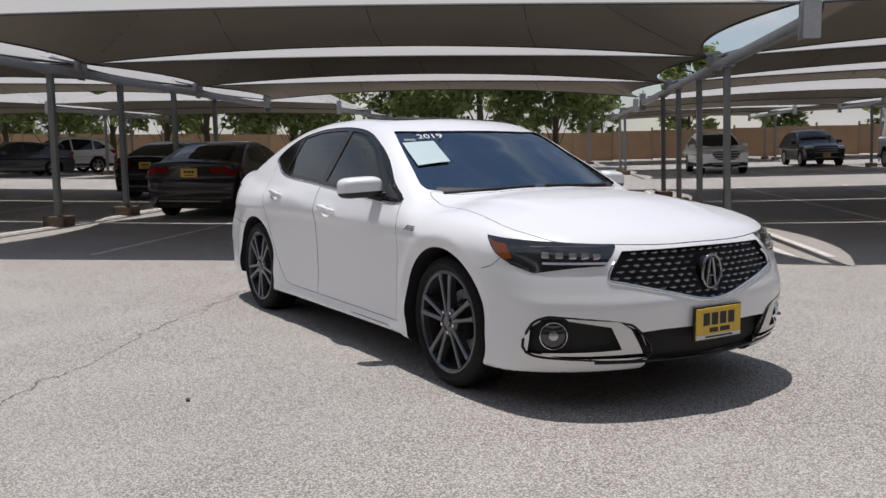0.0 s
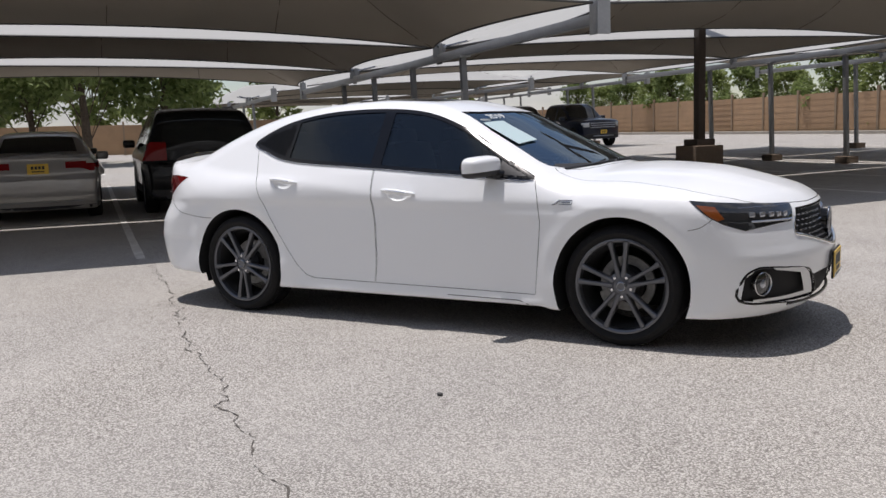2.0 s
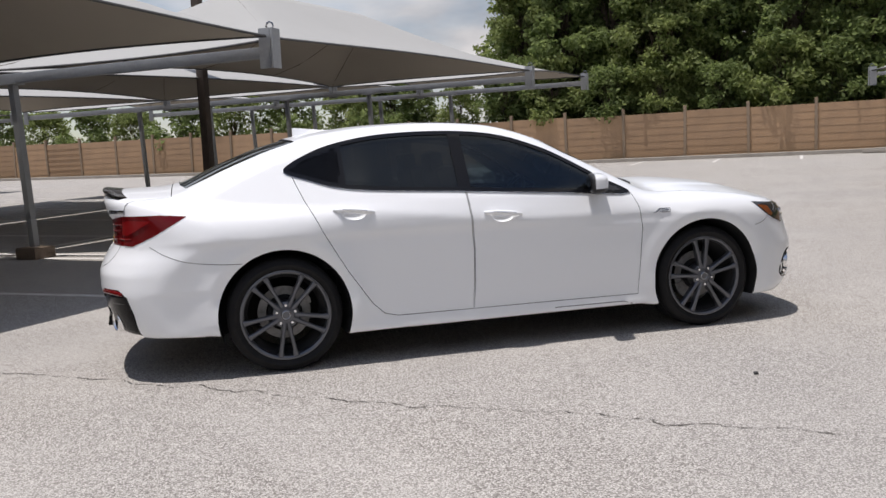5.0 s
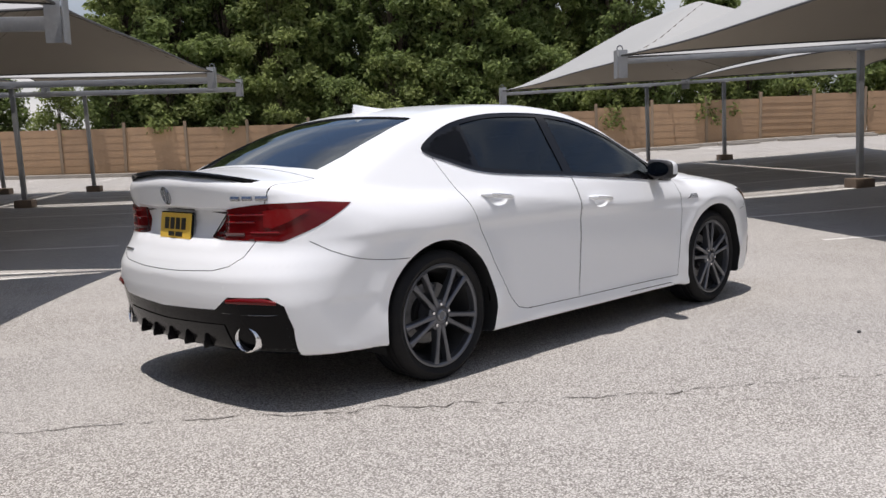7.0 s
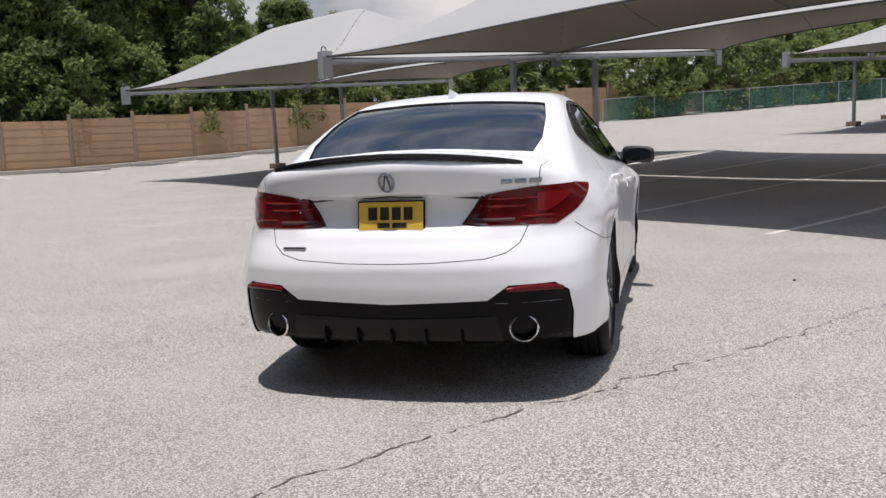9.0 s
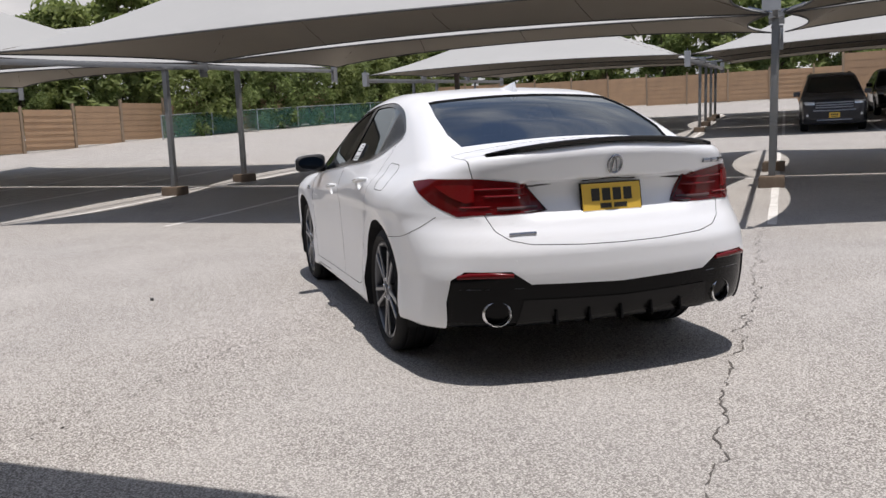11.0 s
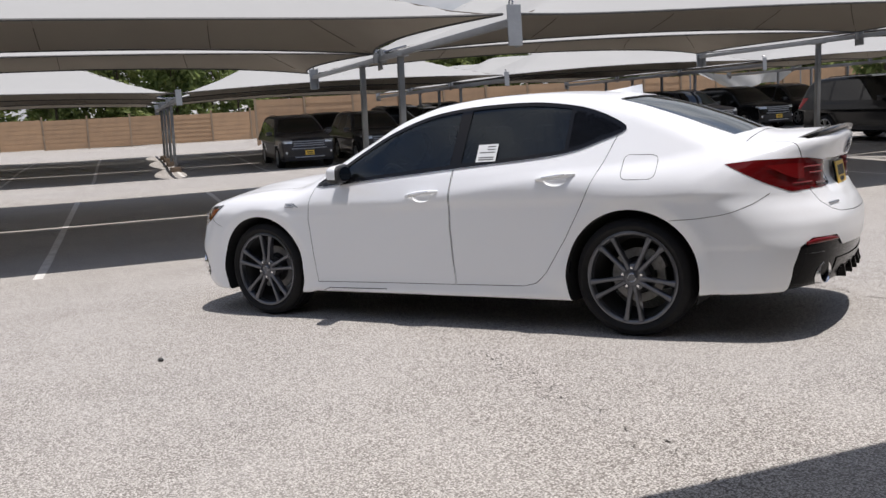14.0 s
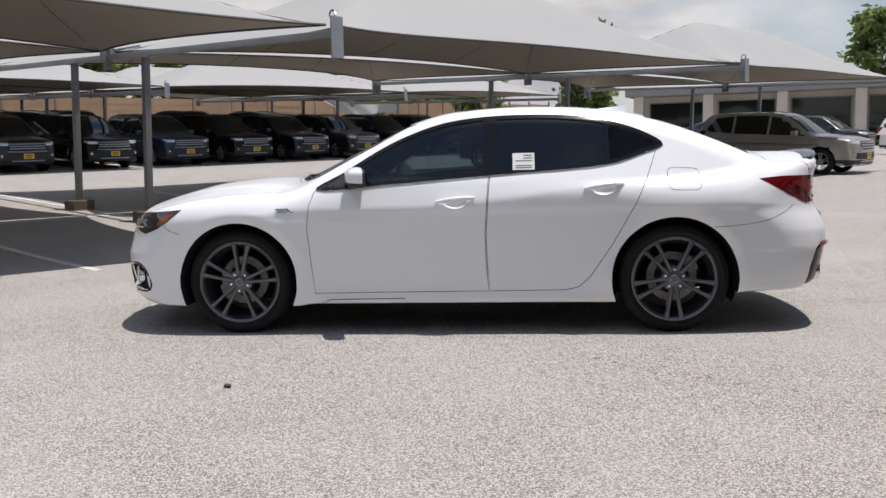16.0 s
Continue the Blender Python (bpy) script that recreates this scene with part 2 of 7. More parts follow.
RUBBER = material("tyre_rubber", (0.010, 0.010, 0.011), 0.7, spec=0.28, spots=((30.0, 0.3, (0.022, 0.020, 0.018), 0.5, 0.7),), bump=0.12, bump_scale=120)
ALLOY = material("dark_grey_alloy", (0.115, 0.12, 0.135), 0.30, 0.65, 0.5)
ALLOY_SILVER = material("silver_alloy", (0.45, 0.46, 0.47), 0.35, 0.8)
BRAKE = material("brake_iron", (0.28, 0.277, 0.273), 0.45, 0.4, spots=((40.0, 0.5, (0.13, 0.12, 0.11), 0.45, 0.7),))
# bluish gloss colour and raised index paint extra sky reflection into the panes
TINTED = glass_material("tinted_glass", (0.12, 0.13, 0.135), 0.8, 0.0, 1.6, (0.86, 0.95, 1.0))
FRONT_TINT = glass_material("light_tinted_glass", (0.34, 0.41, 0.43), 0.92, 0.0, 1.65, (0.86, 0.95, 1.0))
REAR_GLASS = glass_material("rear_screen_glass", (0.12, 0.13, 0.14), 0.7, 0.0, 3.0, (0.86, 0.94, 1.0))
WIND_GLASS = glass_material("windscreen_glass", (0.36, 0.48, 0.60), 0.85, 0.0, 3.4, (0.74, 0.89, 1.0))
LENS_RED = material("red_lamp_lens", (0.115, 0.004, 0.005), 0.10, spec=0.35)
LENS_RED_BRIGHT = material("bright_red_lamp_segment", (0.20, 0.006, 0.007), 0.16, spec=0.4)
SMOKY_LENS = material("smoky_reversing_lens", (0.11, 0.06, 0.06), 0.2, spec=0.35)
LENS_DARK = material("smoked_lamp_lens", (0.02, 0.022, 0.025), 0.06, 0.0, 1.0)
LENS_AMBER = material("amber_lens", (0.20, 0.052, 0.010), 0.15, 0.0, 0.6)
LENS_CLEAR = material("clear_lamp_element", (0.46, 0.48, 0.52), 0.12, 0.7, 0.6)
PLATE_YELLOW = material("yellow_plate", (0.80, 0.52, 0.07), 0.45, spots=((60.0, 0.2, (0.72, 0.45, 0.055), 0.5, 0.7),))
PLATE_BLACK = material("plate_print", (0.02, 0.018, 0.015), 0.5)
PAPER = material("window_paper", (0.72, 0.74, 0.74), 0.7)
PAPER_BLUE = material("pale_window_sheet", (0.47, 0.60, 0.62), 0.5)
SEAT = material("black_leather", (0.02, 0.02, 0.021), 0.5, bump=0.2, bump_scale=150)
MIRROR = material("mirror_glass", (0.16, 0.17, 0.18), 0.02, 1.0)


# ---- helpers for building ----
def mesh_from(name, verts, faces, mats=(), index=None, smooth=False):
    me = bpy.data.meshes.new(name)
    me.from_pydata([tuple(v) for v in verts], [], [tuple(f) for f in faces])
    for m in mats:
        me.materials.append(m)
    if index is not None:
        me.polygons.foreach_set("material_index", np.asarray(index, dtype=np.int32))
    if smooth:
        me.polygons.foreach_set("use_smooth", [True] * len(me.polygons))
    me.update()
    return me


def part(name, bm, mat, parent=None, label="", smooth=None):
    """Links a bmesh (or a mesh) as one object under a thing or a part."""
    if isinstance(bm, bmesh.types.BMesh):
        me = bpy.data.meshes.new(name)
        bm.to_mesh(me)
        bm.free()
    else:
        me = bm
    if mat is not None:
        me.materials.clear()
        me.materials.append(mat)
    if smooth is not None:
        me.polygons.foreach_set("use_smooth", [True] * len(me.polygons))
        me.set_sharp_from_angle(angle=radians(smooth))
    ob = new(name, me)
    if parent is not None:
        ob.parent = parent
    if label:
        ob["label"] = label
    return ob


def thing(name, label, category, group="", kind="", m=None):
    ob = new(name)
    ob.empty_display_size = 0.2
    if m is not None:
        ob.matrix_basis = m
    return tagged(ob, label, category, group, kind)


def box(x0, x1, y0, y1, z0, z1, bevel=0.0, bm=None, m=None):
    bm = bm or bmesh.new()
    new_verts = bmesh.ops.create_cube(bm, size=1.0)["verts"]
    for v in new_verts:
        v.co = Vector(((x0 + x1) / 2 + v.co.x * (x1 - x0), (y0 + y1) / 2 + v.co.y * (y1 - y0), (z0 + z1) / 2 + v.co.z * (z1 - z0)))
    if bevel:
        edges = list({e for v in new_verts for e in v.link_edges})
        made = bmesh.ops.bevel(bm, geom=edges, offset=bevel, segments=2, affect="EDGES", profile=0.6)
        new_verts = list({v for f in made["faces"] for v in f.verts} | {v for v in new_verts if v.is_valid})
    if m is not None:
        bmesh.ops.transform(bm, matrix=m, verts=[v for v in new_verts if v.is_valid])
    return bm


def tube(points, radius, sides=8, closed=False, bm=None):
    """A round bar along the points; radius may be a number or one for each point."""
    bm = bm or bmesh.new()
    pts = [Vector(p) for p in points]
    n = len(pts)
    rad = [float(radius)] * n if isinstance(radius, (int, float)) else [float(q) for q in radius]
    rings = []
    for i, p in enumerate(pts):
        if closed:
            d = pts[(i + 1) % n] - pts[i - 1]
        else:
            d = pts[min(i + 1, n - 1)] - pts[max(i - 1, 0)]
        d.normalize()
        ref = Vector((0, 0, 1)) if abs(d.z) < 0.9 else Vector((1, 0, 0))
        u = d.cross(ref).normalized()
        v = d.cross(u).normalized()
        rings.append([bm.verts.new(p + rad[i] * (math.cos(a) * u + math.sin(a) * v)) for a in [2 * math.pi * k / sides for k in range(sides)]])
    for i in range(n if closed else n - 1):
        a, b = rings[i], rings[(i + 1) % n]
        for k in range(sides):
            bm.faces.new((a[k], a[(k + 1) % sides], b[(k + 1) % sides], b[k]))
    if not closed:
        bm.faces.new(rings[0])
        bm.faces.new(list(reversed(rings[-1])))
    bmesh.ops.recalc_face_normals(bm, faces=bm.faces)
    return bm


def lathe(profile, sides, axis="y", bm=None):
    """Turns (radius, height) pairs round an axis."""
    bm = bm or bmesh.new()
    rings = []
    for r, h in profile:
        ring = []
        for k in range(sides):
            a = 2 * math.pi * k / sides
            c, s = r * math.cos(a), r * math.sin(a)
            ring.append(bm.verts.new({"y": (c, h, s), "x": (h, c, s), "z": (c, s, h)}[axis]))
        rings.append(ring)
    for a, b in zip(rings, rings[1:]):
        for k in range(sides):
            bm.faces.new((a[k], a[(k + 1) % sides], b[(k + 1) % sides], b[k]))
    bmesh.ops.recalc_face_normals(bm, faces=bm.faces)
    return bm


def prism(points, low, high, plane="xz"):
    """A closed solid: an outline in one plane, drawn out along the third axis."""
    def at(p, h):
        return {"xz": (p[0], h, p[1]), "yz": (h, p[0], p[1]), "xy": (p[0], p[1], h)}[plane]
    bm = bmesh.new()
    a = [bm.verts.new(at(p, low)) for p in points]
    b = [bm.verts.new(at(p, high)) for p in points]
    n = len(points)
    bm.faces.new(a)
    bm.faces.new(list(reversed(b)))
    for k in range(n):
        bm.faces.new((a[k], b[k], b[(k + 1) % n], a[(k + 1) % n]))
    bmesh.ops.recalc_face_normals(bm, faces=bm.faces)
    me = bpy.data.meshes.new("prism")
    bm.to_mesh(me)
    bm.free()
    return me


def rounded(points, steps=5):
    """A smooth closed outline through the points."""
    out, n = [], len(points)
    for i in range(n):
        p0, p1, p2, p3 = (np.array(points[(i + k) % n], float) for k in (-1, 0, 1, 2))
        for s in range(steps):
            t = s / steps
            out.append(tuple(0.5 * (2 * p1 + (p2 - p0) * t + (2 * p0 - 5 * p1 + 4 * p2 - p3) * t * t + (3 * p1 - p0 - 3 * p2 + p3) * t ** 3)))
    return out


def boolean(a, b, how):
    """The mesh a joined with, cut by or limited to the mesh b."""
    oa, ob = new("cut_a", a), new("cut_b", b)
    mod = oa.modifiers.new("cut", "BOOLEAN")
    mod.operation, mod.object, mod.solver = how, ob, "MANIFOLD"
    made = bpy.data.meshes.new_from_object(oa.evaluated_get(bpy.context.evaluated_depsgraph_get()))
    bpy.data.objects.remove(oa)
    bpy.data.objects.remove(ob)
    return made


def surface_of(field, low, high, step):
    """The closed surface on which a field of (x, y, z) is zero, as a mesh of quads."""
    axes = [np.arange(l, h + step, step) for l, h in zip(low, high)]
    grid = np.meshgrid(*axes, indexing="ij")
    f = field(*grid)
    inside = f < 0
    n = [len(a) for a in axes]
    total, count = np.zeros((n[0] - 1, n[1] - 1, n[2] - 1, 3)), np.zeros((n[0] - 1, n[1] - 1, n[2] - 1))
    corners = [(i, j, k) for i in (0, 1) for j in (0, 1) for k in (0, 1)]

    def at(a, c):
        return a[c[0]:n[0] - 1 + c[0], c[1]:n[1] - 1 + c[1], c[2]:n[2] - 1 + c[2]]
    for c in corners:
        for axis in range(3):
            if c[axis]:
                continue
            d = list(c)
            d[axis] = 1
            fa, fb = at(f, c), at(f, d)
            cross = (fa < 0) != (fb < 0)
            t = np.where(cross, fa / np.where(cross, fa - fb, 1), 0)
            for k in range(3):
                total[..., k] += np.where(cross, c[k] + (t if k == axis else 0), 0)
            count += cross
    used = count > 0
    ids = -np.ones(used.shape, int)
    ids[used] = np.arange(used.sum())
    cells = np.argwhere(used)
    v = (cells + total[used] / count[used][:, None]) * step + np.array([a[0] for a in axes])
    for _ in range(4):
        val = field(v[:, 0], v[:, 1], v[:, 2])
        g = gradient(field, v)
        shift = val[:, None] * g / np.maximum((g * g).sum(1), 0.05)[:, None]
        v = v - np.clip(shift, -step * 0.6, step * 0.6)
    quads = []
    for axis in range(3):
        a = [slice(None)] * 3
        b = [slice(None)] * 3
        a[axis], b[axis] = slice(0, -1), slice(1, None)
        change = inside[tuple(a)] != inside[tuple(b)]
        start = inside[tuple(a)]
        o1, o2 = [k for k in range(3) if k != axis]
        idx = np.argwhere(change)
        keep = (idx[:, o1] > 0) & (idx[:, o2] > 0) & (idx[:, o1] < n[o1] - 1) & (idx[:, o2] < n[o2] - 1)
        idx = idx[keep]
        if not len(idx):
            continue
        ring = []
        for d1, d2 in ((-1, -1), (0, -1), (0, 0), (-1, 0)):
            c = idx.copy()
            c[:, o1] += d1
            c[:, o2] += d2
            ring.append(ids[c[:, 0], c[:, 1], c[:, 2]])
        q = np.stack(ring, 1)
        flip = start[idx[:, 0], idx[:, 1], idx[:, 2]]
        if axis == 1:
            flip = ~flip
        q[~flip] = q[~flip][:, ::-1]
        quads.append(q)
    return mesh_from("surface", v.tolist(), np.concatenate(quads).tolist())


def gradient(field, v):
    e = 2e-4
    x, y, z = v[:, 0], v[:, 1], v[:, 2]
    return np.stack([field(x + e, y, z) - field(x - e, y, z), field(x, y + e, z) - field(x, y - e, z), field(x, y, z + e) - field(x, y, z - e)], 1) / (2 * e)


def coords(me):
    v = np.empty(len(me.vertices) * 3)
    me.vertices.foreach_get("co", v)
    return v.reshape(-1, 3)


def skin(me, field, offset=0.0, mats=(), only=False, tol=0.0025):
    """Faces on the field's surface take the first material and the surface's own smooth normals; cut faces take the second,
    or with only are left out."""
    v = coords(me)
    near = np.abs(field(v[:, 0], v[:, 1], v[:, 2]) + offset) < tol
    if only:
        bm = bmesh.new()
        bm.from_mesh(me)
        bm.verts.ensure_lookup_table()
        gone = [f for f in bm.faces if not all(near[w.index] for w in f.verts)]
        bmesh.ops.delete(bm, geom=gone, context="FACES")
        bm.to_mesh(me)
        bm.free()
        v = coords(me)
        near = np.ones(len(v), bool)
    me.materials.clear()
    for m in mats:
        me.materials.append(m)
    on = np.array([all(near[i] for i in p.vertices) for p in me.polygons], bool)
    me.polygons.foreach_set("material_index", np.where(on, 0, 1 if len(mats) > 1 else 0).astype(np.int32))
    g = gradient(field, v)
    g /= np.maximum(np.linalg.norm(g, axis=1), 1e-9)[:, None]
    me.polygons.foreach_set("use_smooth", on)
    normals = np.zeros((len(me.loops), 3))
    for p in me.polygons:
        pn = np.array(p.normal)
        for li in p.loop_indices:
            w = g[me.loops[li].vertex_index]
            normals[li] = w if on[p.index] and w @ pn > 0.3 else pn
    me.normals_split_custom_set(normals.tolist())
    return me


# ---- the lot's own axes: A runs across the rows of shade sails, R along them ----
AX_A, AX_R = Vector((-0.787, 0.617, 0)).normalized(), Vector((0.617, 0.787, 0)).normalized()


def soft_ramp(v, width=3.0):
    v = np.asarray(v, float)
    return np.where(v <= 0, 0, np.where(v < width, v * v / (2 * width), v - width / 2))


def rise(r, a):
    """The height of the ground: the aisle with the car is a shallow drain, the lot rises away from it, with a dip before the far rows."""
    a, r = np.asarray(a, float), np.asarray(r, float)
    return 0.046 * soft_ramp(-a - 3.5) + 0.010 * soft_ramp(a - 7) + 0.019 * soft_ramp(r - 3) + 0.012 * soft_ramp(-r - 4) - 0.18 * np.exp(-((a + 25.0) / 4.5) ** 2)


def lot(r, a, z=0.0):
    """A place in the world from the lot's axes, z above the ground there."""
    p = AX_R * float(r) + AX_A * float(a)
    return Vector((p.x, p.y, z + float(rise(r, a))))


LOT_TURN = math.degrees(math.atan2(AX_R.y, AX_R.x))


# ---- ground ----
def build_ground():
    """One sheet to the horizon, fine near the car and coarse far off, following the lot's rise."""
    near = np.concatenate([np.arange(-40, 40.1, 0.8)])
    steps = np.concatenate([[-2500, -900, -350, -150, -90, -65, -50], near, [50, 65, 90, 150, 350, 900, 2500]])
    verts, faces, n = [], [], len(steps)
    for r in steps:
        for a in steps:
            p = AX_R * float(r) + AX_A * float(a)
            verts.append((p.x, p.y, float(rise(np.clip(r, -70, 45), np.clip(a, -75, 70)))))
    for i in range(n - 1):
        for j in range(n - 1):
            faces.append((i * n + j, (i + 1) * n + j, (i + 1) * n + j + 1, i * n + j + 1))
    ob = new("ground", mesh_from("ground", verts, faces, [PAVEMENT], smooth=True))
    return tagged(ob, "pale worn chip-seal pavement of an open car park", "ground", kind="structure")


build_ground()


def strip(points, width, lift, bm=None, seed=0, ragged=0.0, broken=0.0):
    """A thin flat band on the ground along points of (r, a)."""
    rng = random.Random(seed)
    bm = bm or bmesh.new()
    prev = None
    for i, (r, a) in enumerate(points):
        r0, a0 = points[max(i - 1, 0)]
        r1, a1 = points[min(i + 1, len(points) - 1)]
        d = Vector((r1 - r0, a1 - a0)).normalized()
        w = width / 2 * (1 + ragged * rng.uniform(-1, 1))
        l, q = lot(r - d.y * w, a + d.x * w, lift), lot(r + d.y * w, a - d.x * w, lift)
        pair = (bm.verts.new(l), bm.verts.new(q))
        if prev and not (broken and rng.random() < broken):
            bm.faces.new((prev[0], prev[1], pair[1], pair[0]))
        prev = pair
    return bm


def line_points(r0, a0, r1, a1, step=0.7):
    n = max(2, int(math.hypot(r1 - r0, a1 - a0) / step))
    return [(r0 + (r1 - r0) * k / n, a0 + (a1 - a0) * k / n) for k in range(n + 1)]


def build_line(r0, a0, r1, a1, seed):
    ob = part("stall_line", strip(line_points(r0, a0, r1, a1), 0.10, 0.005, seed=seed, ragged=0.12), LINE_PAINT, None)
    for f in ob.data.polygons:
        if f.normal.z < 0:
            ob.data.flip_normals()
            break
    return tagged(ob, "worn white painted stall line on the pavement", "stall line", "stall lines", "structure")


for k in range(-9, 7):
    build_line(3.42 + 2.745 * k, 4.0, 3.42 + 2.745 * k, 19.6, k + 20)
for k in range(-10, 8):
    build_line(0.68 + 2.75 * k, -4.4, 0.68 + 2.75 * k, -14.8, k + 60)
for k in range(-8, 5):
    build_line(0.6 + 2.75 * k, -23.0, 0.6 + 2.75 * k, -38.5, k + 90)
for k in range(-4, 8):
    build_line(3.42 + 2.745 * k, 27.0, 3.42 + 2.745 * k, 37.0, k + 120)
build_line(-21.0, -9.55, 19.8, -9.55, 5)
build_line(-21.0, 9.1, 19.8, 9.1, 6)
build_line(-21.0, 14.4, 19.8, 14.4, 8)
build_line(-21.0, -28.5, 11.0, -28.5, 9)
build_line(3.85, 4.1, 3.85, 9.0, 11)
for k in range(0, 14):
    build_line(26.6, 24.0 - 2.9 * k, 29.6, 24.0 - 2.9 * k, k + 160)


def crack_points(start, heading, length, wander, seed):
    """A jagged line that keeps close to its heading."""
    rng = random.Random(seed)
    pts, (r, a), turn = [], start, heading
    for k in range(int(length / 0.035)):
        pts.append((r, a))
        aside = -(r - start[0]) * math.sin(heading) + (a - start[1]) * math.cos(heading)
        turn = heading + 0.35 * (turn - heading) - 4.5 * aside + rng.gauss(0, wander)
        r, a = r + 0.035 * math.cos(turn), a + 0.035 * math.sin(turn)
    return pts


def build_crack(name, start, heading, length, wander, width, seed, label, broken=0.10):
    ob = part(name, strip(crack_points(start, heading, length, wander, seed), width, 0.004, seed=seed, ragged=0.95, broken=broken), CRACK)
    return tagged(ob, label, "crack", kind="structure")


build_crack("pavement_crack", (-1.98, -4.2), radians(90), 8.6, 0.40, 0.0058, 4, "thin jagged crack running across the pale pavement")
bm = bmesh.new()
for k in range(9):
    strip(crack_points((0.72 + 0.022 * (k - 4), 0.1), radians(90), 4.2, 0.5, 31 + k), 0.0038, 0.004, bm=bm, seed=31 + k, ragged=0.95, broken=0.84 + 0.02 * abs(k - 4))
tagged(part("worn_joint", bm, CRACK), "faint worn joint line in the pale pavement", "crack", kind="structure")


def build_pebble(p, size, seed):
    bm = bmesh.new()
    bmesh.ops.create_icosphere(bm, subdivisions=2, radius=size)
    rng = random.Random(seed)
    for v in bm.verts:
        v.co = Vector((v.co.x * 1.3, v.co.y, v.co.z * 0.7)) * rng.uniform(0.85, 1.15)
    ob = part("pebble", bm, CABLE, smooth=60)
    ob.location = p
    return tagged(ob, "small dark stone lying on the pale pavement", "stone", "loose stones")


build_pebble((1.036, 2.19, 0.010), 0.016, 1)
build_pebble((0.927, -2.09, 0.008), 0.012, 2)


# ---- rows of shade sails ----
LEAN_R, LEAN_A = 0.021, -0.027  # the lot's true upright, as seen from the car's own slightly tilted stand


def shear_up(bm, top):
    """Leans what was built square, keeping its head at the height top where it is."""
    for v in bm.verts:
        v.co.x += LEAN_R * (top - v.co.z)
        v.co.y += LEAN_A * (top - v.co.z)
    return bm


def frame_steel(r, across, columns, z0, z1, name_label, slim=False):
    """One steel support: columns in a line with a long arm on top, upright plates at its ends. z0, z1: the arm's height at its ends."""
    a0, a1 = across
    base = lot(r, columns[0])
    t = thing("canopy_support", name_label, "canopy support", "supports of the shade sails", m=pose(base.x, base.y, 0, 0, 0, LOT_TURN))
    off = columns[0]
    y0, y1 = a0 - off, a1 - off
    lo, hi = min(y0, y1), max(y0, y1)

    def level(y):
        return z0 + (z1 - z0) * (y - y0) / (y1 - y0)
    bm = box(-0.035, 0.035, lo, hi, -0.10, -0.01, 0.008) if slim else box(-0.05, 0.05, lo, hi, -0.21, -0.075, 0.008)
    for v in bm.verts:
        v.co.z += level(v.co.y)
    part("arm", bm, STEEL, t, "galvanised box-section arm", smooth=30)
    for c in columns:
        top = level(c - off) + (0.11 if slim else 0.0)
        g = float(rise(r, c))
        part("column", shear_up(box(-0.05, 0.05, c - off - 0.05, c - off + 0.05, g - 0.05, top - 0.21, 0.01), top), PAINTED_STEEL, t, smooth=30)
        part("footing", shear_up(box(-0.19, 0.19, c - off - 0.19, c - off + 0.19, g - 0.08, g + 0.17, 0.03), top), FOOTING, t, "low concrete footing", smooth=30)
        part("head_plate", box(-0.10, 0.10, c - off - 0.13, c - off + 0.13, top - 0.225, top - 0.195), STEEL, t)
    for y in (lo, hi):
        s = 1 if y == lo else -1
        z = level(y)
        bm = box(-0.09, 0.09, y - 0.02 * s - 0.012, y - 0.02 * s + 0.012, z - 0.34, z + 0.14, 0.006)
        box(-0.09, -0.078, min(y, y + 0.16 * s), max(y, y + 0.16 * s), z - 0.34, z + 0.14, bm=bm)
        part("end_plate", bm, STEEL, t, "upright galvanised end plate")
        part("anchor_ring", tube([(0, y + 0.05 * s + 0.05 * math.cos(q), z + 0.17 + 0.05 * math.sin(q)) for q in np.linspace(0, 2 * math.pi, 9)[:-1]], 0.012, 6, True), DARK_CHROME, t)
    return t


def valley_bracket(r, a, z):
    p = lot(r, a)
    t = thing("valley_bracket", "dark steel bracket where four shade sails meet", "bracket", "valley brackets", m=pose(p.x, p.y, 0, 0, 0, LOT_TURN))
    part("plate", box(-0.012, 0.012, -0.12, 0.12, z - 0.28, z + 0.08, 0.004), PAINTED_STEEL, t)
    part("cross_plate", box(-0.12, 0.12, -0.012, 0.012, z - 0.16, z + 0.08, 0.004), PAINTED_STEEL, t)
    for s in (-1, 1):
        part("turnbuckle", tube([(0.05, 0.08 * s, z + 0.02), (0.42, 0.3 * s, z + 0.1)], 0.02, 6), DARK_CHROME, t)
        part("turnbuckle", tube([(-0.05, 0.08 * s, z + 0.02), (-0.42, 0.3 * s, z + 0.1)], 0.02, 6), DARK_CHROME, t)
    return t


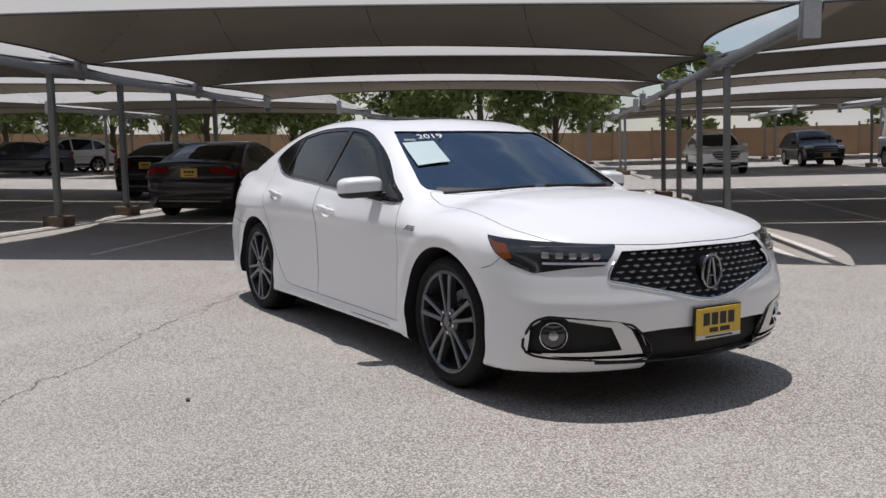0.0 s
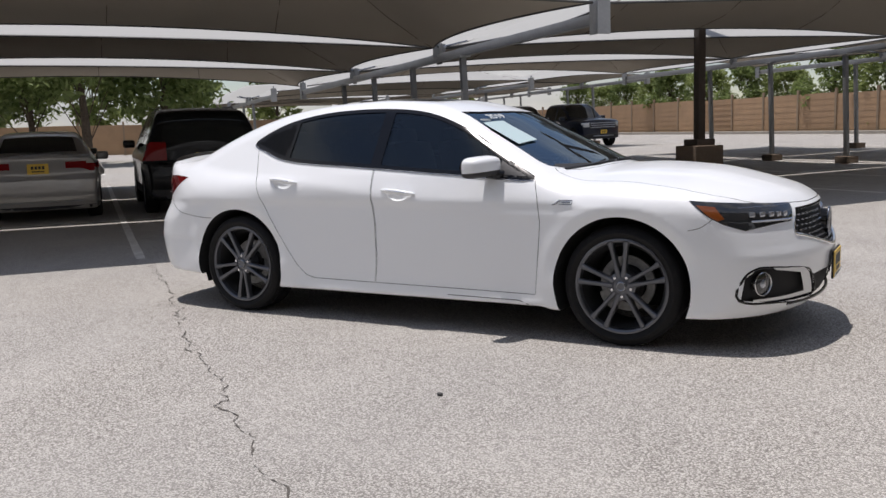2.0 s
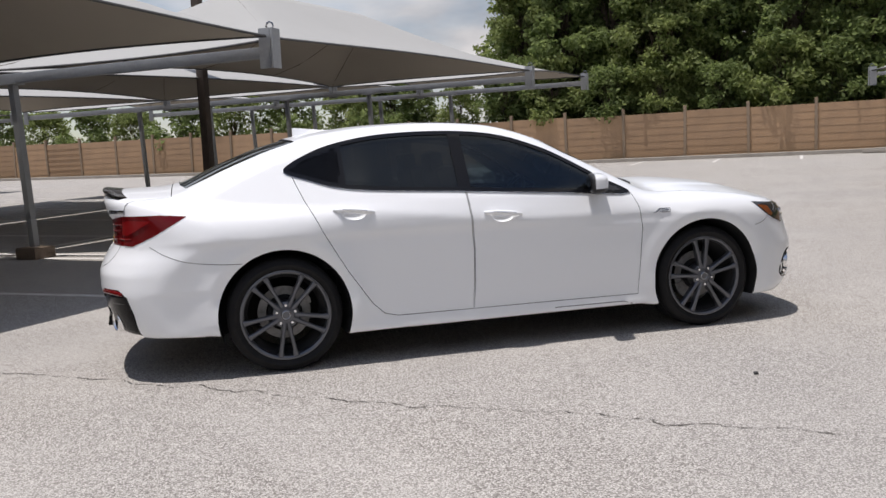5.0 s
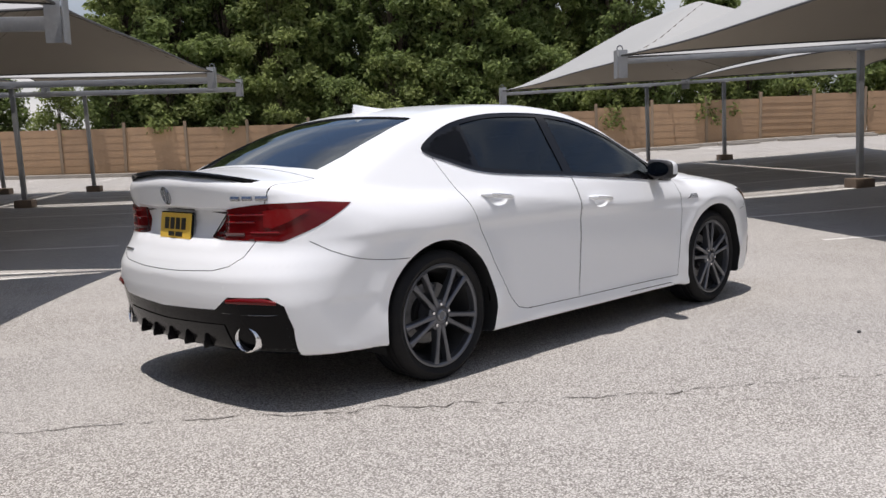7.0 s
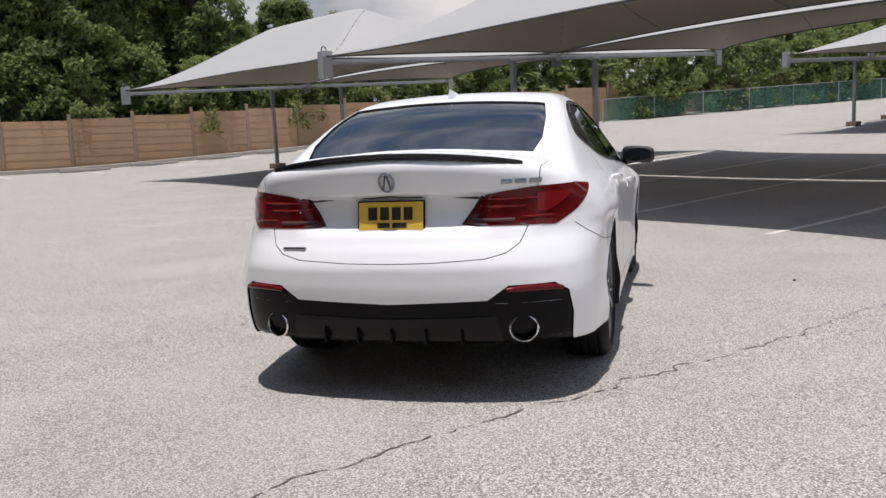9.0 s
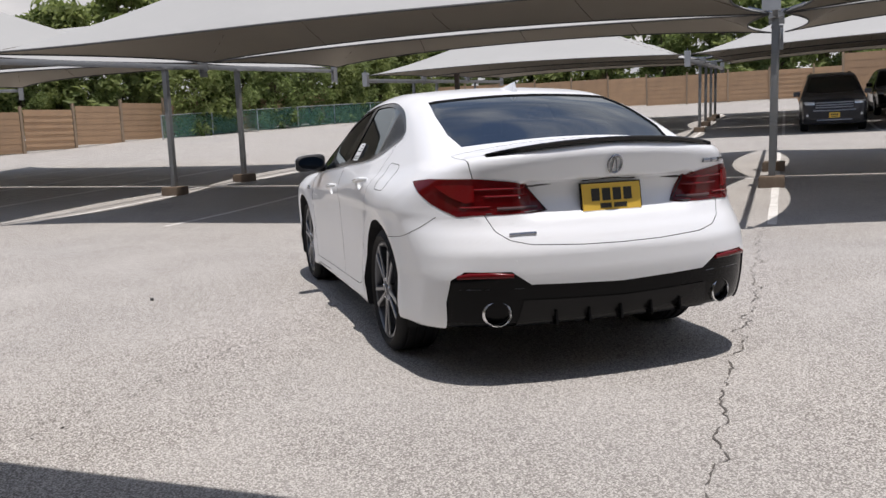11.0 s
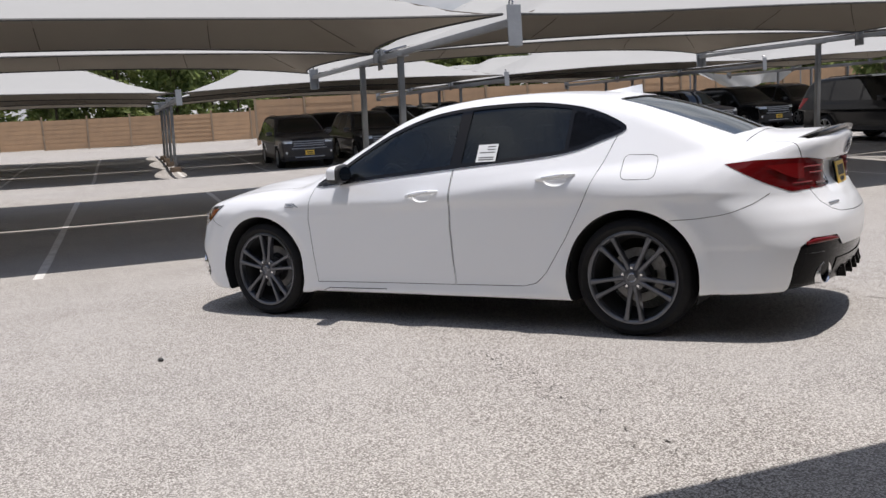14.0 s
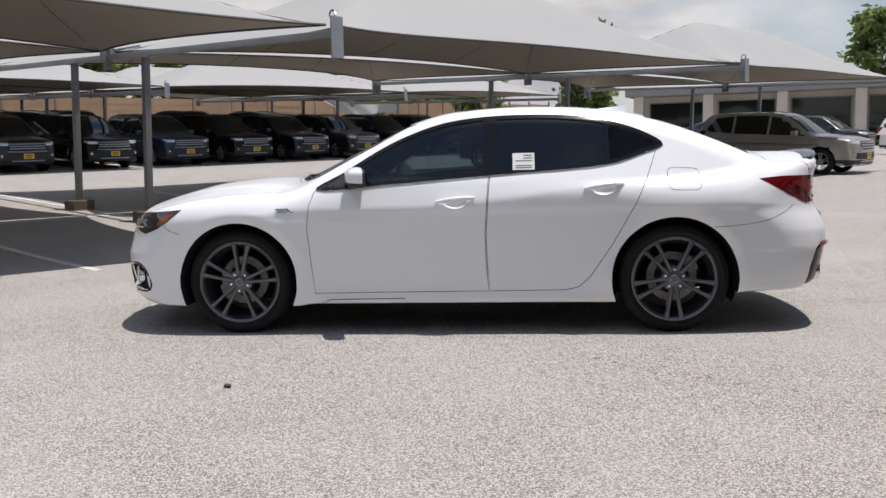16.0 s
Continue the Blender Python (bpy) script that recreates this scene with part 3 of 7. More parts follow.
def sail(r0, r1, a0, a1, z00, z10, z01, z11, height, group, sag_low, sag_high, arch=(0.13, 0.13)):
    """A hip-shaped tensioned cloth between four corners, with hollow edges and a sewn hem; arch: how far its long edges rise."""
    length, width = r1 - r0, a1 - a0
    ends = min(2.7, length / 2 - 0.3)
    nu, nv = max(24, int(length * 4)), 22
    mid = lot((r0 + r1) / 2, (a0 + a1) / 2)
    t = thing("shade_sail", "beige knitted shade cloth stretched in a hip shape over the stalls", "shade sail", group, m=pose(mid.x, mid.y, 0, 0, 0, LOT_TURN))
    def at(u, v):
        su, sv = 2 * u - 1, 2 * v - 1
        x = (length / 2 - 0.12 - 0.42 * (1 - sv * sv)) * su
        y = (width / 2 - 0.04 - (sag_low if sv < 0 else sag_high) * (1 - su ** 4) * abs(sv)) * sv
        flat = z00 * (1 - u) * (1 - v) + z10 * u * (1 - v) + z01 * (1 - u) * v + z11 * u * v
        du, dv = (1 - abs(su)) * length / 2 / ends, (1 - abs(sv))
        d = 0.5 * (du + dv - math.sqrt((du - dv) ** 2 + 0.012)) if du < 3 else dv - 0.012 / (4 * (du - dv))
        d = max(min(d, 1.0), 0.0)
        z = flat + height * (0.9 * d + 0.1 * d * d) + (arch[0] if sv < 0 else arch[1]) * (1 - su * su) * (1 - min(1, 3 * d))
        return (x, y, z)
    verts = [at(i / nu, j / nv) for i in range(nu + 1) for j in range(nv + 1)]
    faces = [q for i in range(nu) for j in range(nv) for q in ((i * (nv + 1) + j, (i + 1) * (nv + 1) + j, (i + 1) * (nv + 1) + j + 1), (i * (nv + 1) + j, (i + 1) * (nv + 1) + j + 1, i * (nv + 1) + j + 1))]
    part("cloth", mesh_from("cloth", verts, faces, smooth=True), FABRIC, t, "pale sunlit upper face of the cloth")
    # second sheet for the underside, coloured as if light came through
    part("lining", mesh_from("lining", [(x, y, z - 0.01) for x, y, z in verts], [tuple(reversed(f)) for f in faces], smooth=True), UNDERSIDE_GLOW, t, "beige brown underside of the cloth, light let through put into its colour")
    loop = [i * (nv + 1) for i in range(nu)] + [nu * (nv + 1) + j for j in range(nv)] + [i * (nv + 1) + nv for i in range(nu, 0, -1)] + [j for j in range(nv, 0, -1)]
    for k in (1, 2, 3):
        part("seam", tube([Vector(at(0.02 + 0.24 * k, q)) - Vector((0, 0, 0.012)) for q in np.linspace(0.01, 0.99, 15)], 0.007, 4), SEAM, t)
    for su in (-1, 1):
        for sv in (-1, 1):
            hip = [(0.5 + 0.5 * su * (1 - 2 * q * ends / length), 0.5 + 0.5 * sv * (1 - q)) for q in np.linspace(0.02, 0.98, 9)]
            part("seam", tube([Vector(at(u, v)) - Vector((0, 0, 0.012)) for u, v in hip], 0.008, 4), SEAM, t)
    part("hem", tube([Vector(verts[k]) - Vector((0, 0, 0.012)) for k in loop], 0.016, 5, True), CABLE, t, "dark hem with the edge cable")
    return t


def corner_height(r, a, base):
    """The height of a sail's corner; the sails step up with the lot."""
    return base + 0.037 * max(0.0, -a - 3.8) + (0.034 if a > 0 else 0.014) * max(0.0, r - 5) + 0.015 * max(0.0, -r)


def shade_row(frames, levels, columns, z_level, height, group, label, outer=0.18, arch=(0.13, 0.13)):
    for r in frames:
        za, zb = corner_height(r, levels[0], z_level), corner_height(r, levels[-1], z_level)
        frame_steel(r, (levels[0], levels[-1]), columns, za - 0.03, zb - 0.03, label, outer > 0.5)
        for a in levels[1:-1]:
            valley_bracket(r, a, corner_height(r, a, z_level))
    for r0, r1 in zip(frames, frames[1:]):
        for a0, a1 in zip(levels, levels[1:]):
            lo, hi = min(a0, a1), max(a0, a1)
            z = [corner_height(r, a, z_level) + 0.02 for r, a in ((r0, lo), (r1, lo), (r0, hi), (r1, hi))]
            sail(r0, r1, lo, hi, *z, height * min(1.0, (r1 - r0) / 9.0), group, outer if lo == min(levels) else 0.06, outer if hi == max(levels) else 0.06, arch)


FRAME_LABEL = "grey steel columns carrying a long galvanised cross arm"
shade_row([-29.6, -18.6, -7.6, 3.42, 14.4, 20.0], [3.7, 9.07, 14.43, 19.8], [8.05, 10.5, 13.0, 15.45], 2.72, 1.25, "shade sails", FRAME_LABEL, arch=(0.08, 0.24))
shade_row([-24.1, -13.1, -2.07, 9.0, 20.0], [-3.8, -9.5, -15.2], [-8.27, -10.7], 2.6, 1.3, "shade sails", FRAME_LABEL, 0.7, (0.17, 0.11))
shade_row([-32.4, -21.4, -10.4, 0.6, 11.6], [-22.4, -27.9, -33.2, -38.6], [-26.8, -29.3, -31.8, -34.3], 2.58, 1.1, "shade sails", FRAME_LABEL)
for far_frames in ([-51.6, -40.6, -29.6, -18.6, -7.0], [3.9, 14.4, 20.0]):
    shade_row(far_frames, [26.5, 32.0, 37.5], [31.0, 33.4], 2.95, 1.2, "shade sails", FRAME_LABEL)
shade_row([3.4, 14.4, 25.4], [45.0, 50.5, 56.0], [49.2, 51.8], 3.2, 1.2, "shade sails", FRAME_LABEL)


def light_pole(r, a, tall, z0=0.0):
    p = lot(r, a)
    t = thing("light_pole", "dark brown square light pole on a concrete pedestal", "light pole", "light poles", m=pose(p.x, p.y, p.z, 0, 0, LOT_TURN))
    part("pedestal", box(-0.34, 0.34, -0.34, 0.34, -0.05, 0.72, 0.03), FOOTING, t, smooth=30)
    part("base_cover", box(-0.22, 0.22, -0.22, 0.22, 0.72, 0.85, 0.015), POLE_BROWN, t, smooth=30)
    part("pole", box(-0.085, 0.085, -0.085, 0.085, 0.85, tall, 0.012), POLE_BROWN, t, smooth=30)
    part("lamp_arm", box(-0.04, 0.04, -0.9, 0.9, tall - 0.2, tall - 0.12, 0.01), POLE_BROWN, t)
    for s in (-1, 1):
        part("lamp_head", box(-0.2, 0.2, 0.7 * s - 0.3 if s > 0 else -1.2, 1.2 if s > 0 else -0.4, tall - 0.24, tall - 0.08, 0.04), POLE_BROWN, t, smooth=30)
    return t


POLE_BROWN = material("brown_pole_paint", (0.055, 0.038, 0.028), 0.55, spots=((8.0, 0.4, (0.09, 0.065, 0.05), 0.5, 0.7),))
light_pole(9.1, 9.12, 7.5)
light_pole(10.2, -28.0, 7.5)


# ---- fence, verge and trees at the edge of the lot ----
def fence_panel_mesh(width, boards, tall, step=0.012):
    """Overlapping boards as one stepped sheet with a back."""
    h, front, back = tall / boards, [], []
    for k in range(boards):
        d = -step if k % 2 else step
        front += [(d - 0.011, k * h), (d - 0.011, (k + 1) * h - 0.010), (d - 0.006, (k + 1) * h - 0.009), (d - 0.006, (k + 1) * h)]
        back += [(d + 0.011, k * h), (d + 0.011, (k + 1) * h)]
    ring = front + back[::-1]
    n, w = len(ring), width / 2 - 0.03
    verts = [(-w, y, z) for y, z in ring] + [(w, y, z) for y, z in ring]
    faces = [(i, (i + 1) % n, n + (i + 1) % n, n + i) for i in range(n)]
    me = mesh_from("boards", verts, faces)
    bm = bmesh.new()
    bm.from_mesh(me)
    bmesh.ops.recalc_face_normals(bm, faces=bm.faces)
    bm.to_mesh(me)
    bm.free()
    return me


def wooden_fence(name, start, end, panel, tall, label, group):
    """Board panels between posts that stand a little proud of them; start and end in (r, a)."""
    n = int(math.hypot(end[0] - start[0], end[1] - start[1]) / panel)
    flat, lapped = fence_panel_mesh(panel, 13, tall, 0.003), fence_panel_mesh(panel, 13, tall, 0.014)
    bm = box(-0.06, 0.06, -0.06, 0.06, -0.3, tall + 0.28, 0.01)
    post = bpy.data.meshes.new("post")
    bm.to_mesh(post)
    bm.free()
    flat.materials.append(FENCE_WOOD)
    lapped.materials.append(FENCE_WOOD)
    post.materials.append(FENCE_POST)
    heading = LOT_TURN + math.degrees(math.atan2(end[1] - start[1], end[0] - start[0]))
    t = thing(name, label, "fence", group)
    rng = random.Random(3)
    for k in range(n + 1):
        s = k / n
        r, a = start[0] + (end[0] - start[0]) * s, start[1] + (end[1] - start[1]) * s
        p = lot(r, a)
        o = part("post", post, None, t)
        o.matrix_basis = pose(p.x, p.y, p.z, rng.uniform(-1, 1), rng.uniform(-1, 1), heading)
        if k < n:
            q = lot(start[0] + (end[0] - start[0]) * (k + 0.5) / n, start[1] + (end[1] - start[1]) * (k + 0.5) / n)
            o = part("panel", lapped if rng.random() < 0.25 else flat, None, t)
            o.matrix_basis = pose(q.x, q.y, q.z + 0.05 + rng.uniform(-0.03, 0.03), 0, 0, heading)
    return t


wooden_fence("wooden_fence", (30.6, 58.0), (30.6, -22.0), 2.4, 1.85, "brown horizontal board fence with taller wooden posts", "board fences")
wooden_fence("wooden_fence", (24.0, -60.0), (-60.0, -60.0), 2.8, 2.0, "brown horizontal board fence with taller wooden posts", "board fences")
wooden_fence("wooden_fence", (-5.0, -45.0), (-62.0, -45.0), 2.8, 2.5, "brown horizontal board fence with taller wooden posts", "board fences")
wooden_fence("wooden_fence", (30.6, 58.0), (-45.0, 58.0), 2.8, 2.0, "brown horizontal board fence with taller wooden posts", "board fences")
wooden_fence("wooden_fence", (30.6, -22.0), (24.0, -60.0), 2.6, 1.85, "brown horizontal board fence with taller wooden posts", "board fences")


def kerb(start, end, label):
    bm = bmesh.new()
    pts = line_points(*start, *end, step=2.0)
    prev = None
    for r, a in pts:
        ring = [bm.verts.new(lot(r + d, a, z)) for d, z in ((-0.08, -0.05), (-0.07, 0.13), (-0.05, 0.15), (0.08, 0.15), (0.08, -0.05))]
        if prev:
            for i in range(5):
                bm.faces.new((prev[i], prev[(i + 1) % 5], ring[(i + 1) % 5], ring[i]))
        prev = ring
    bmesh.ops.recalc_face_normals(bm, faces=bm.faces)
    return tagged(part("kerb", bm, CONCRETE), label, "kerb", kind="structure")


kerb((29.9, 58), (29.9, -22), "low concrete kerb at the foot of the fence")
bm = strip(line_points(30.9 + 6, 60, 30.9 + 6, -24, 3), 13.4, 0.02)
tagged(part("verge", bm, EARTH), "dry earth and leaf litter under the trees", "ground", kind="structure")


def wheel_stop(r, a):
    p = lot(r, a)
    ob = part("wheel_stop", box(-0.08, 0.08, -0.9, 0.9, 0.0, 0.12, 0.03), CONCRETE, smooth=30)
    ob.matrix_basis = pose(p.x, p.y, p.z, 0, 0, LOT_TURN)
    tagged(ob, "low concrete wheel stop lying before the fence", "wheel stop", "wheel stops")


for k in range(7):
    wheel_stop(28.9, -5.0 - 2.6 * k)


def leafy(rng, lobes, count, size):
    """Small folded leaves, scattered thickly near the skin of the lobes and thinly within."""
    lob = np.array(lobes, float)
    vol = lob[:, 3] * lob[:, 4] * lob[:, 5]
    which = rng.choice(len(lob), count, p=vol / vol.sum())
    d = rng.normal(size=(count, 3))
    d /= np.linalg.norm(d, axis=1)[:, None]
    rad = rng.random(count) ** 0.36 * (1 + 0.22 * np.sin(5 * d[:, 0] + which) * np.cos(4 * d[:, 1] - which) + rng.normal(0, 0.13, count))
    c = lob[which, :3] + d * lob[which, 3:6] * rad[:, None]
    n = d * 0.35 + rng.normal(size=(count, 3)) * 0.8 + np.array([0, 0, 0.7])
    n /= np.linalg.norm(n, axis=1)[:, None]
    u = np.cross(n, rng.normal(size=(count, 3)))
    u /= np.linalg.norm(u, axis=1)[:, None]
    w = np.cross(n, u)
    s = size * rng.uniform(0.6, 1.35, count)[:, None]
    pts = np.stack([c - u * s, c - w * s * 0.45 + n * s * 0.12, c + u * s, c + w * s * 0.45 + n * s * 0.12], 1).reshape(-1, 3)
    k = np.arange(count)[:, None] * 4
    return pts, np.concatenate([k + [0, 1, 2], k + [0, 2, 3]], 0)


def tree_meshes(seed, tall, spread, first, count, size, limbs=18):
    """A trunk with limbs, and a crown of lobes that sit at the limbs' ends."""
    rnd = random.Random(seed)
    bm = bmesh.new()
    lean = (rnd.uniform(-0.4, 0.4), rnd.uniform(-0.4, 0.4))
    trunk = [(lean[0] * (k / 6) ** 2, lean[1] * (k / 6) ** 2, tall * 0.55 * k / 6 - 0.1) for k in range(7)]
    tube(trunk, [0.024 * tall * (1 - 0.11 * k) for k in range(7)], 8, bm=bm)
    lobes = []
    for k in range(limbs):
        up = first + (1 - first) * (k + rnd.random()) / (0.72 * limbs)
        turn = k * 2.4 + rnd.random()
        out = spread * (1 - 0.55 * abs(up - 0.5) * 1.6) * rnd.uniform(0.35, 0.85)
        tip = Vector((lean[0] + out * math.cos(turn), lean[1] + out * math.sin(turn), tall * min(up, 0.93)))
        start = Vector(trunk[min(6, 1 + 6 * k // limbs)])
        mid = start.lerp(tip, 0.5) + Vector((0, 0, 0.1 * tall * rnd.random()))
        tube([start, mid, tip], [0.0035 * tall, 0.0022 * tall, 0.001 * tall], 4, bm=bm)
        r = spread * rnd.uniform(0.26, 0.48) * (18 / limbs) ** 0.33
        lobes.append((*tip, r, r, r * rnd.uniform(0.6, 0.85)))
    wood = bpy.data.meshes.new("trunk")
    bm.to_mesh(wood)
    bm.free()
    wood.materials.append(BARK)
    pts, tri = leafy(np.random.default_rng(seed), lobes, count, size)
    crown = mesh_from("crown", pts, tri)
    return wood, crown


TREES = [tree_meshes(20 + k, 9.5 + 0.7 * (k % 3), 3.2, 0.08, 30000, 0.142, 190) for k in range(4)]
FAR_TREES = [tree_meshes(60 + k, 9.0 + 0.7 * (k % 3), 3.4, 0.14, 2600, 0.39, 20) for k in range(3)]
LOT_TREES = [tree_meshes(80 + k, 8.5 + 0.7 * (k % 3), 3.8, 0.30, 6500, 0.24, 24) for k in range(3)]
BUSHES = [tree_meshes(40 + k, 4.2, 2.2, 0.05, 5000, 0.14, 60) for k in range(2)]


def tree(kind, r, a, turn, scale, leaves, label, name="tree", group="trees behind the fence", z=0.0):
    p = lot(r, a, z)
    t = thing(name, label, name, group, m=pose(p.x, p.y, p.z, 0, 0, turn) @ Matrix.Diagonal((scale, scale, scale, 1)))
    wood, crown = kind
    part("trunk", wood, None, t)
    o = part("crown", crown, None, t)
    if not crown.materials:
        crown.materials.append(LEAVES)
    o.material_slots[0].link = "OBJECT"
    o.material_slots[0].material = leaves
    return t


tree_rng = random.Random(11)
TREE_LABEL = "tall dense green broadleaf tree rising behind the board fence"
for k in range(11):
    tree(TREES[k % 4], 34.0 + tree_rng.uniform(-0.8, 0.8), 9.8 - 2.15 * k + tree_rng.uniform(-0.6, 0.6), tree_rng.uniform(0, 360), tree_rng.uniform(0.85, 1.05), LEAVES if k % 3 else LEAVES_LIGHT, TREE_LABEL)
for k in range(7):
    tree(TREES[(k + 2) % 4], 38.5 + tree_rng.uniform(-1, 1), 10.0 - 3.6 * k, tree_rng.uniform(0, 360), tree_rng.uniform(1.0, 1.2), LEAVES, TREE_LABEL)
for k in range(6):
    tree(TREES[(k + 1) % 4], 36.0 + tree_rng.uniform(-1, 1), -14.0 - 3.6 * k, tree_rng.uniform(0, 360), tree_rng.uniform(0.6, 0.75), LEAVES if k % 3 else LEAVES_LIGHT, TREE_LABEL)
for k in range(13):
    tree(BUSHES[k % 2], 32.6 + tree_rng.uniform(-0.6, 0.6), 54.0 - 3.2 * k, tree_rng.uniform(0, 360), tree_rng.uniform(0.75, 1.05), LEAVES_LIGHT if k % 2 else LEAVES, "green bush growing over the board fence", "bush", "bushes behind the fence")
for k in range(24):
    tree(BUSHES[k % 2], 31.9 + tree_rng.uniform(-0.4, 0.4), 17.0 - 2.3 * k, tree_rng.uniform(0, 360), tree_rng.uniform(0.62, 0.9), LEAVES if k % 2 else LEAVES_LIGHT, "green bush growing over the board fence", "bush", "bushes behind the fence", 0.9)
for r, a, turn, k in ((-2.5, 38.0, 20, 1.05), (1.2, 41.0, 140, 0.95), (-5.0, 43.0, 80, 0.9), (-8.5, 46.5, 250, 0.85), (-13.5, 42.5, 60, 0.8), (-17.5, 40.0, 10, 0.9), (-22.0, 45.0, 200, 0.95), (-27.0, 41.0, 75, 0.9), (-33.0, 46.0, 130, 1.0), (-39.0, 43.0, 300, 0.95),
                      (-15.5, 50.0, 20, 1.0), (-46.0, 40.0, 20, 1.0), (-29.0, 52.0, 170, 1.0), (-52.0, 46.0, 20, 1.05)):
    tree(LOT_TREES[int(abs(r)) % 3], r, a, turn, k, LEAVES, "dark green tree with a bare trunk beyond the sails", group="trees in the lot")
for k in range(24):
    tree(FAR_TREES[k % 3], 30.0 - 4.4 * k, -66.0 - 3.0 * (k % 3), 37.0 * k, 0.72 + 0.12 * (k % 3), LEAVES if k % 2 else LEAVES_LIGHT, "green tree beyond the far fence", group="trees beyond the far fence")
for k in range(25):
    tree(FAR_TREES[(k + 1) % 3], 28.0 - 4.3 * k, -63.0 - 1.5 * (k % 2), 67.0 * k, 0.66 + 0.08 * (k % 4), LEAVES if k % 3 else LEAVES_LIGHT, "green tree beyond the far fence", group="trees beyond the far fence")
for k in range(10):
    tree(FAR_TREES[k % 3], 33.0 - 0.7 * k, -26.0 - 4.2 * k, 71.0 * k, 0.62 + 0.1 * (k % 3), LEAVES_LIGHT if k % 3 else LEAVES, "green tree beyond the far fence", group="trees beyond the far fence")
for k in range(12):
    tree(FAR_TREES[k % 3], 26.0 - 7.0 * k, 63.0 + 2.0 * (k % 3), 53.0 * k, 0.6 + 0.12 * (k % 3), LEAVES if k % 2 else LEAVES_LIGHT, "green tree beyond the far fence", group="trees beyond the far fence")
for r, a, turn, k in ((-46.0, -30.0, 20, 0.8), (-56.0, -14.5, 140, 0.8), (-44.0, -38.0, 250, 0.7), (-40.0, -46.0, 250, 0.75), (-66.0, 8.5, 250, 0.9), (-70.0, 15.0, 30, 1.0)):
    tree(FAR_TREES[int(abs(r)) % 3], r, a, turn, k, LEAVES, "dark green tree at the far end of the lot", group="trees in the lot")


for r, a, turn, k in ((27.7, -34.0, 20, 0.9), (27.3, -36.0, 140, 0.7), (24.6, -50.0, 90, 1.1), (23.8, -53.5, 10, 1.2), (25.3, -46.5, 10, 0.9)):
    tree(BUSHES[int(r) % 2], r, a, turn, k, LEAVES_LIGHT, "bright green bush by the chain-link fence", "bush", "bushes by the chain-link fence")


for r, a, turn, k in ((27.0, -36.5, 50, 0.85), (26.5, -40.0, 170, 0.95), (25.9, -43.5, 280, 0.9), (25.2, -47.5, 20, 1.0), (24.4, -51.5, 130, 0.95), (23.7, -55.5, 240, 0.9)):
    tree(BUSHES[int(-a) % 2], r, a, turn, k, LEAVES, "dark green bush between the chain-link and board fences", "bush", "bushes by the chain-link fence")


# ---- chain-link enclosure with green screening ----
def screen_material():
    m = material("green_screen_mesh", (0.06, 0.17, 0.135), 0.8, spots=((1.5, 0.5, (0.08, 0.24, 0.19), 0.4, 0.7),))
    nodes, links = m.node_tree.nodes, m.node_tree.links
    p, out = nodes["Principled BSDF"], nodes["Material Output"]
    t, mix = nodes.new("ShaderNodeBsdfTransparent"), nodes.new("ShaderNodeMixShader")
    mix.inputs["Fac"].default_value = 0.5
    links.new(p.outputs["BSDF"], mix.inputs[1])
    links.new(t.outputs["BSDF"], mix.inputs[2])
    links.new(mix.outputs["Shader"], out.inputs["Surface"])
    return m


SCREEN = screen_material()


def screened_fence(start, end, tall):
    t = thing("chain_link_fence", "chain-link fence with green see-through screening", "fence", "chain-link fences")
    pts = line_points(*start, *end, step=3.0)
    for r, a in pts:
        p = lot(r, a)
        part("post", tube([p - Vector((0, 0, 0.1)), p + Vector((0, 0, tall))], 0.035, 8), STEEL, t)
    part("top_rail", tube([lot(r, a, tall - 0.03) for r, a in pts], 0.025, 6), STEEL, t)
    for (r0, a0), (r1, a1) in zip(pts, pts[1:]):
        me = mesh_from("screen", [lot(r0, a0, 0.05), lot(r1, a1, 0.05), lot(r1, a1, tall - 0.05), lot(r0, a0, tall - 0.05)], [(0, 1, 2, 3)])
        part("screen", me, SCREEN, t)
    return t


screened_fence((27.4, -31.0), (24.4, -44.0), 1.25)
screened_fence((24.4, -44.0), (21.0, -58.0), 1.25)


# ---- low building and a torn sail far off ----
STUCCO = material("pale_stucco", (0.62, 0.57, 0.50), 0.9, spots=((0.6, 0.4, (0.52, 0.47, 0.41), 0.45, 0.7),), bump=0.2)
ROOFING = material("grey_roof_edge", (0.30, 0.29, 0.28), 0.7, spots=((2.0, 0.4, (0.22, 0.21, 0.2), 0.4, 0.7),))


def showroom(r, a, heading, wide, label):
    p = lot(r, a)
    t = thing("commercial_building", label, "building", m=pose(p.x, p.y, p.z, 0, 0, LOT_TURN + heading))
    part("wall", box(-5.0, 4.4, -wide / 2, wide / 2, 0, 3.1), STUCCO, t)
    part("roof", box(-5.4, 6.2, -wide / 2 - 0.4, wide / 2 + 0.4, 3.1, 3.6, 0.05), ROOFING, t)
    n = int(wide / 4.2)
    for k in range(n + 1):
        y = -wide / 2 + 0.4 + (wide - 0.8) * k / n
        part("pillar", box(5.4, 6.0, y - 0.3, y + 0.3, 0, 3.1, 0.03), STUCCO, t)
        if k < n:
            c = y + (wide - 0.8) / n / 2
            w = part("window", box(4.4, 4.46, c - 1.7, c + 1.7, 0.05, 2.75, 0.01), ROOFING, t, "dark shop window")
            part("pane", box(4.455, 4.48, c - 1.6, c + 1.6, 0.12, 2.68), WIND_DARK, w)
    return t


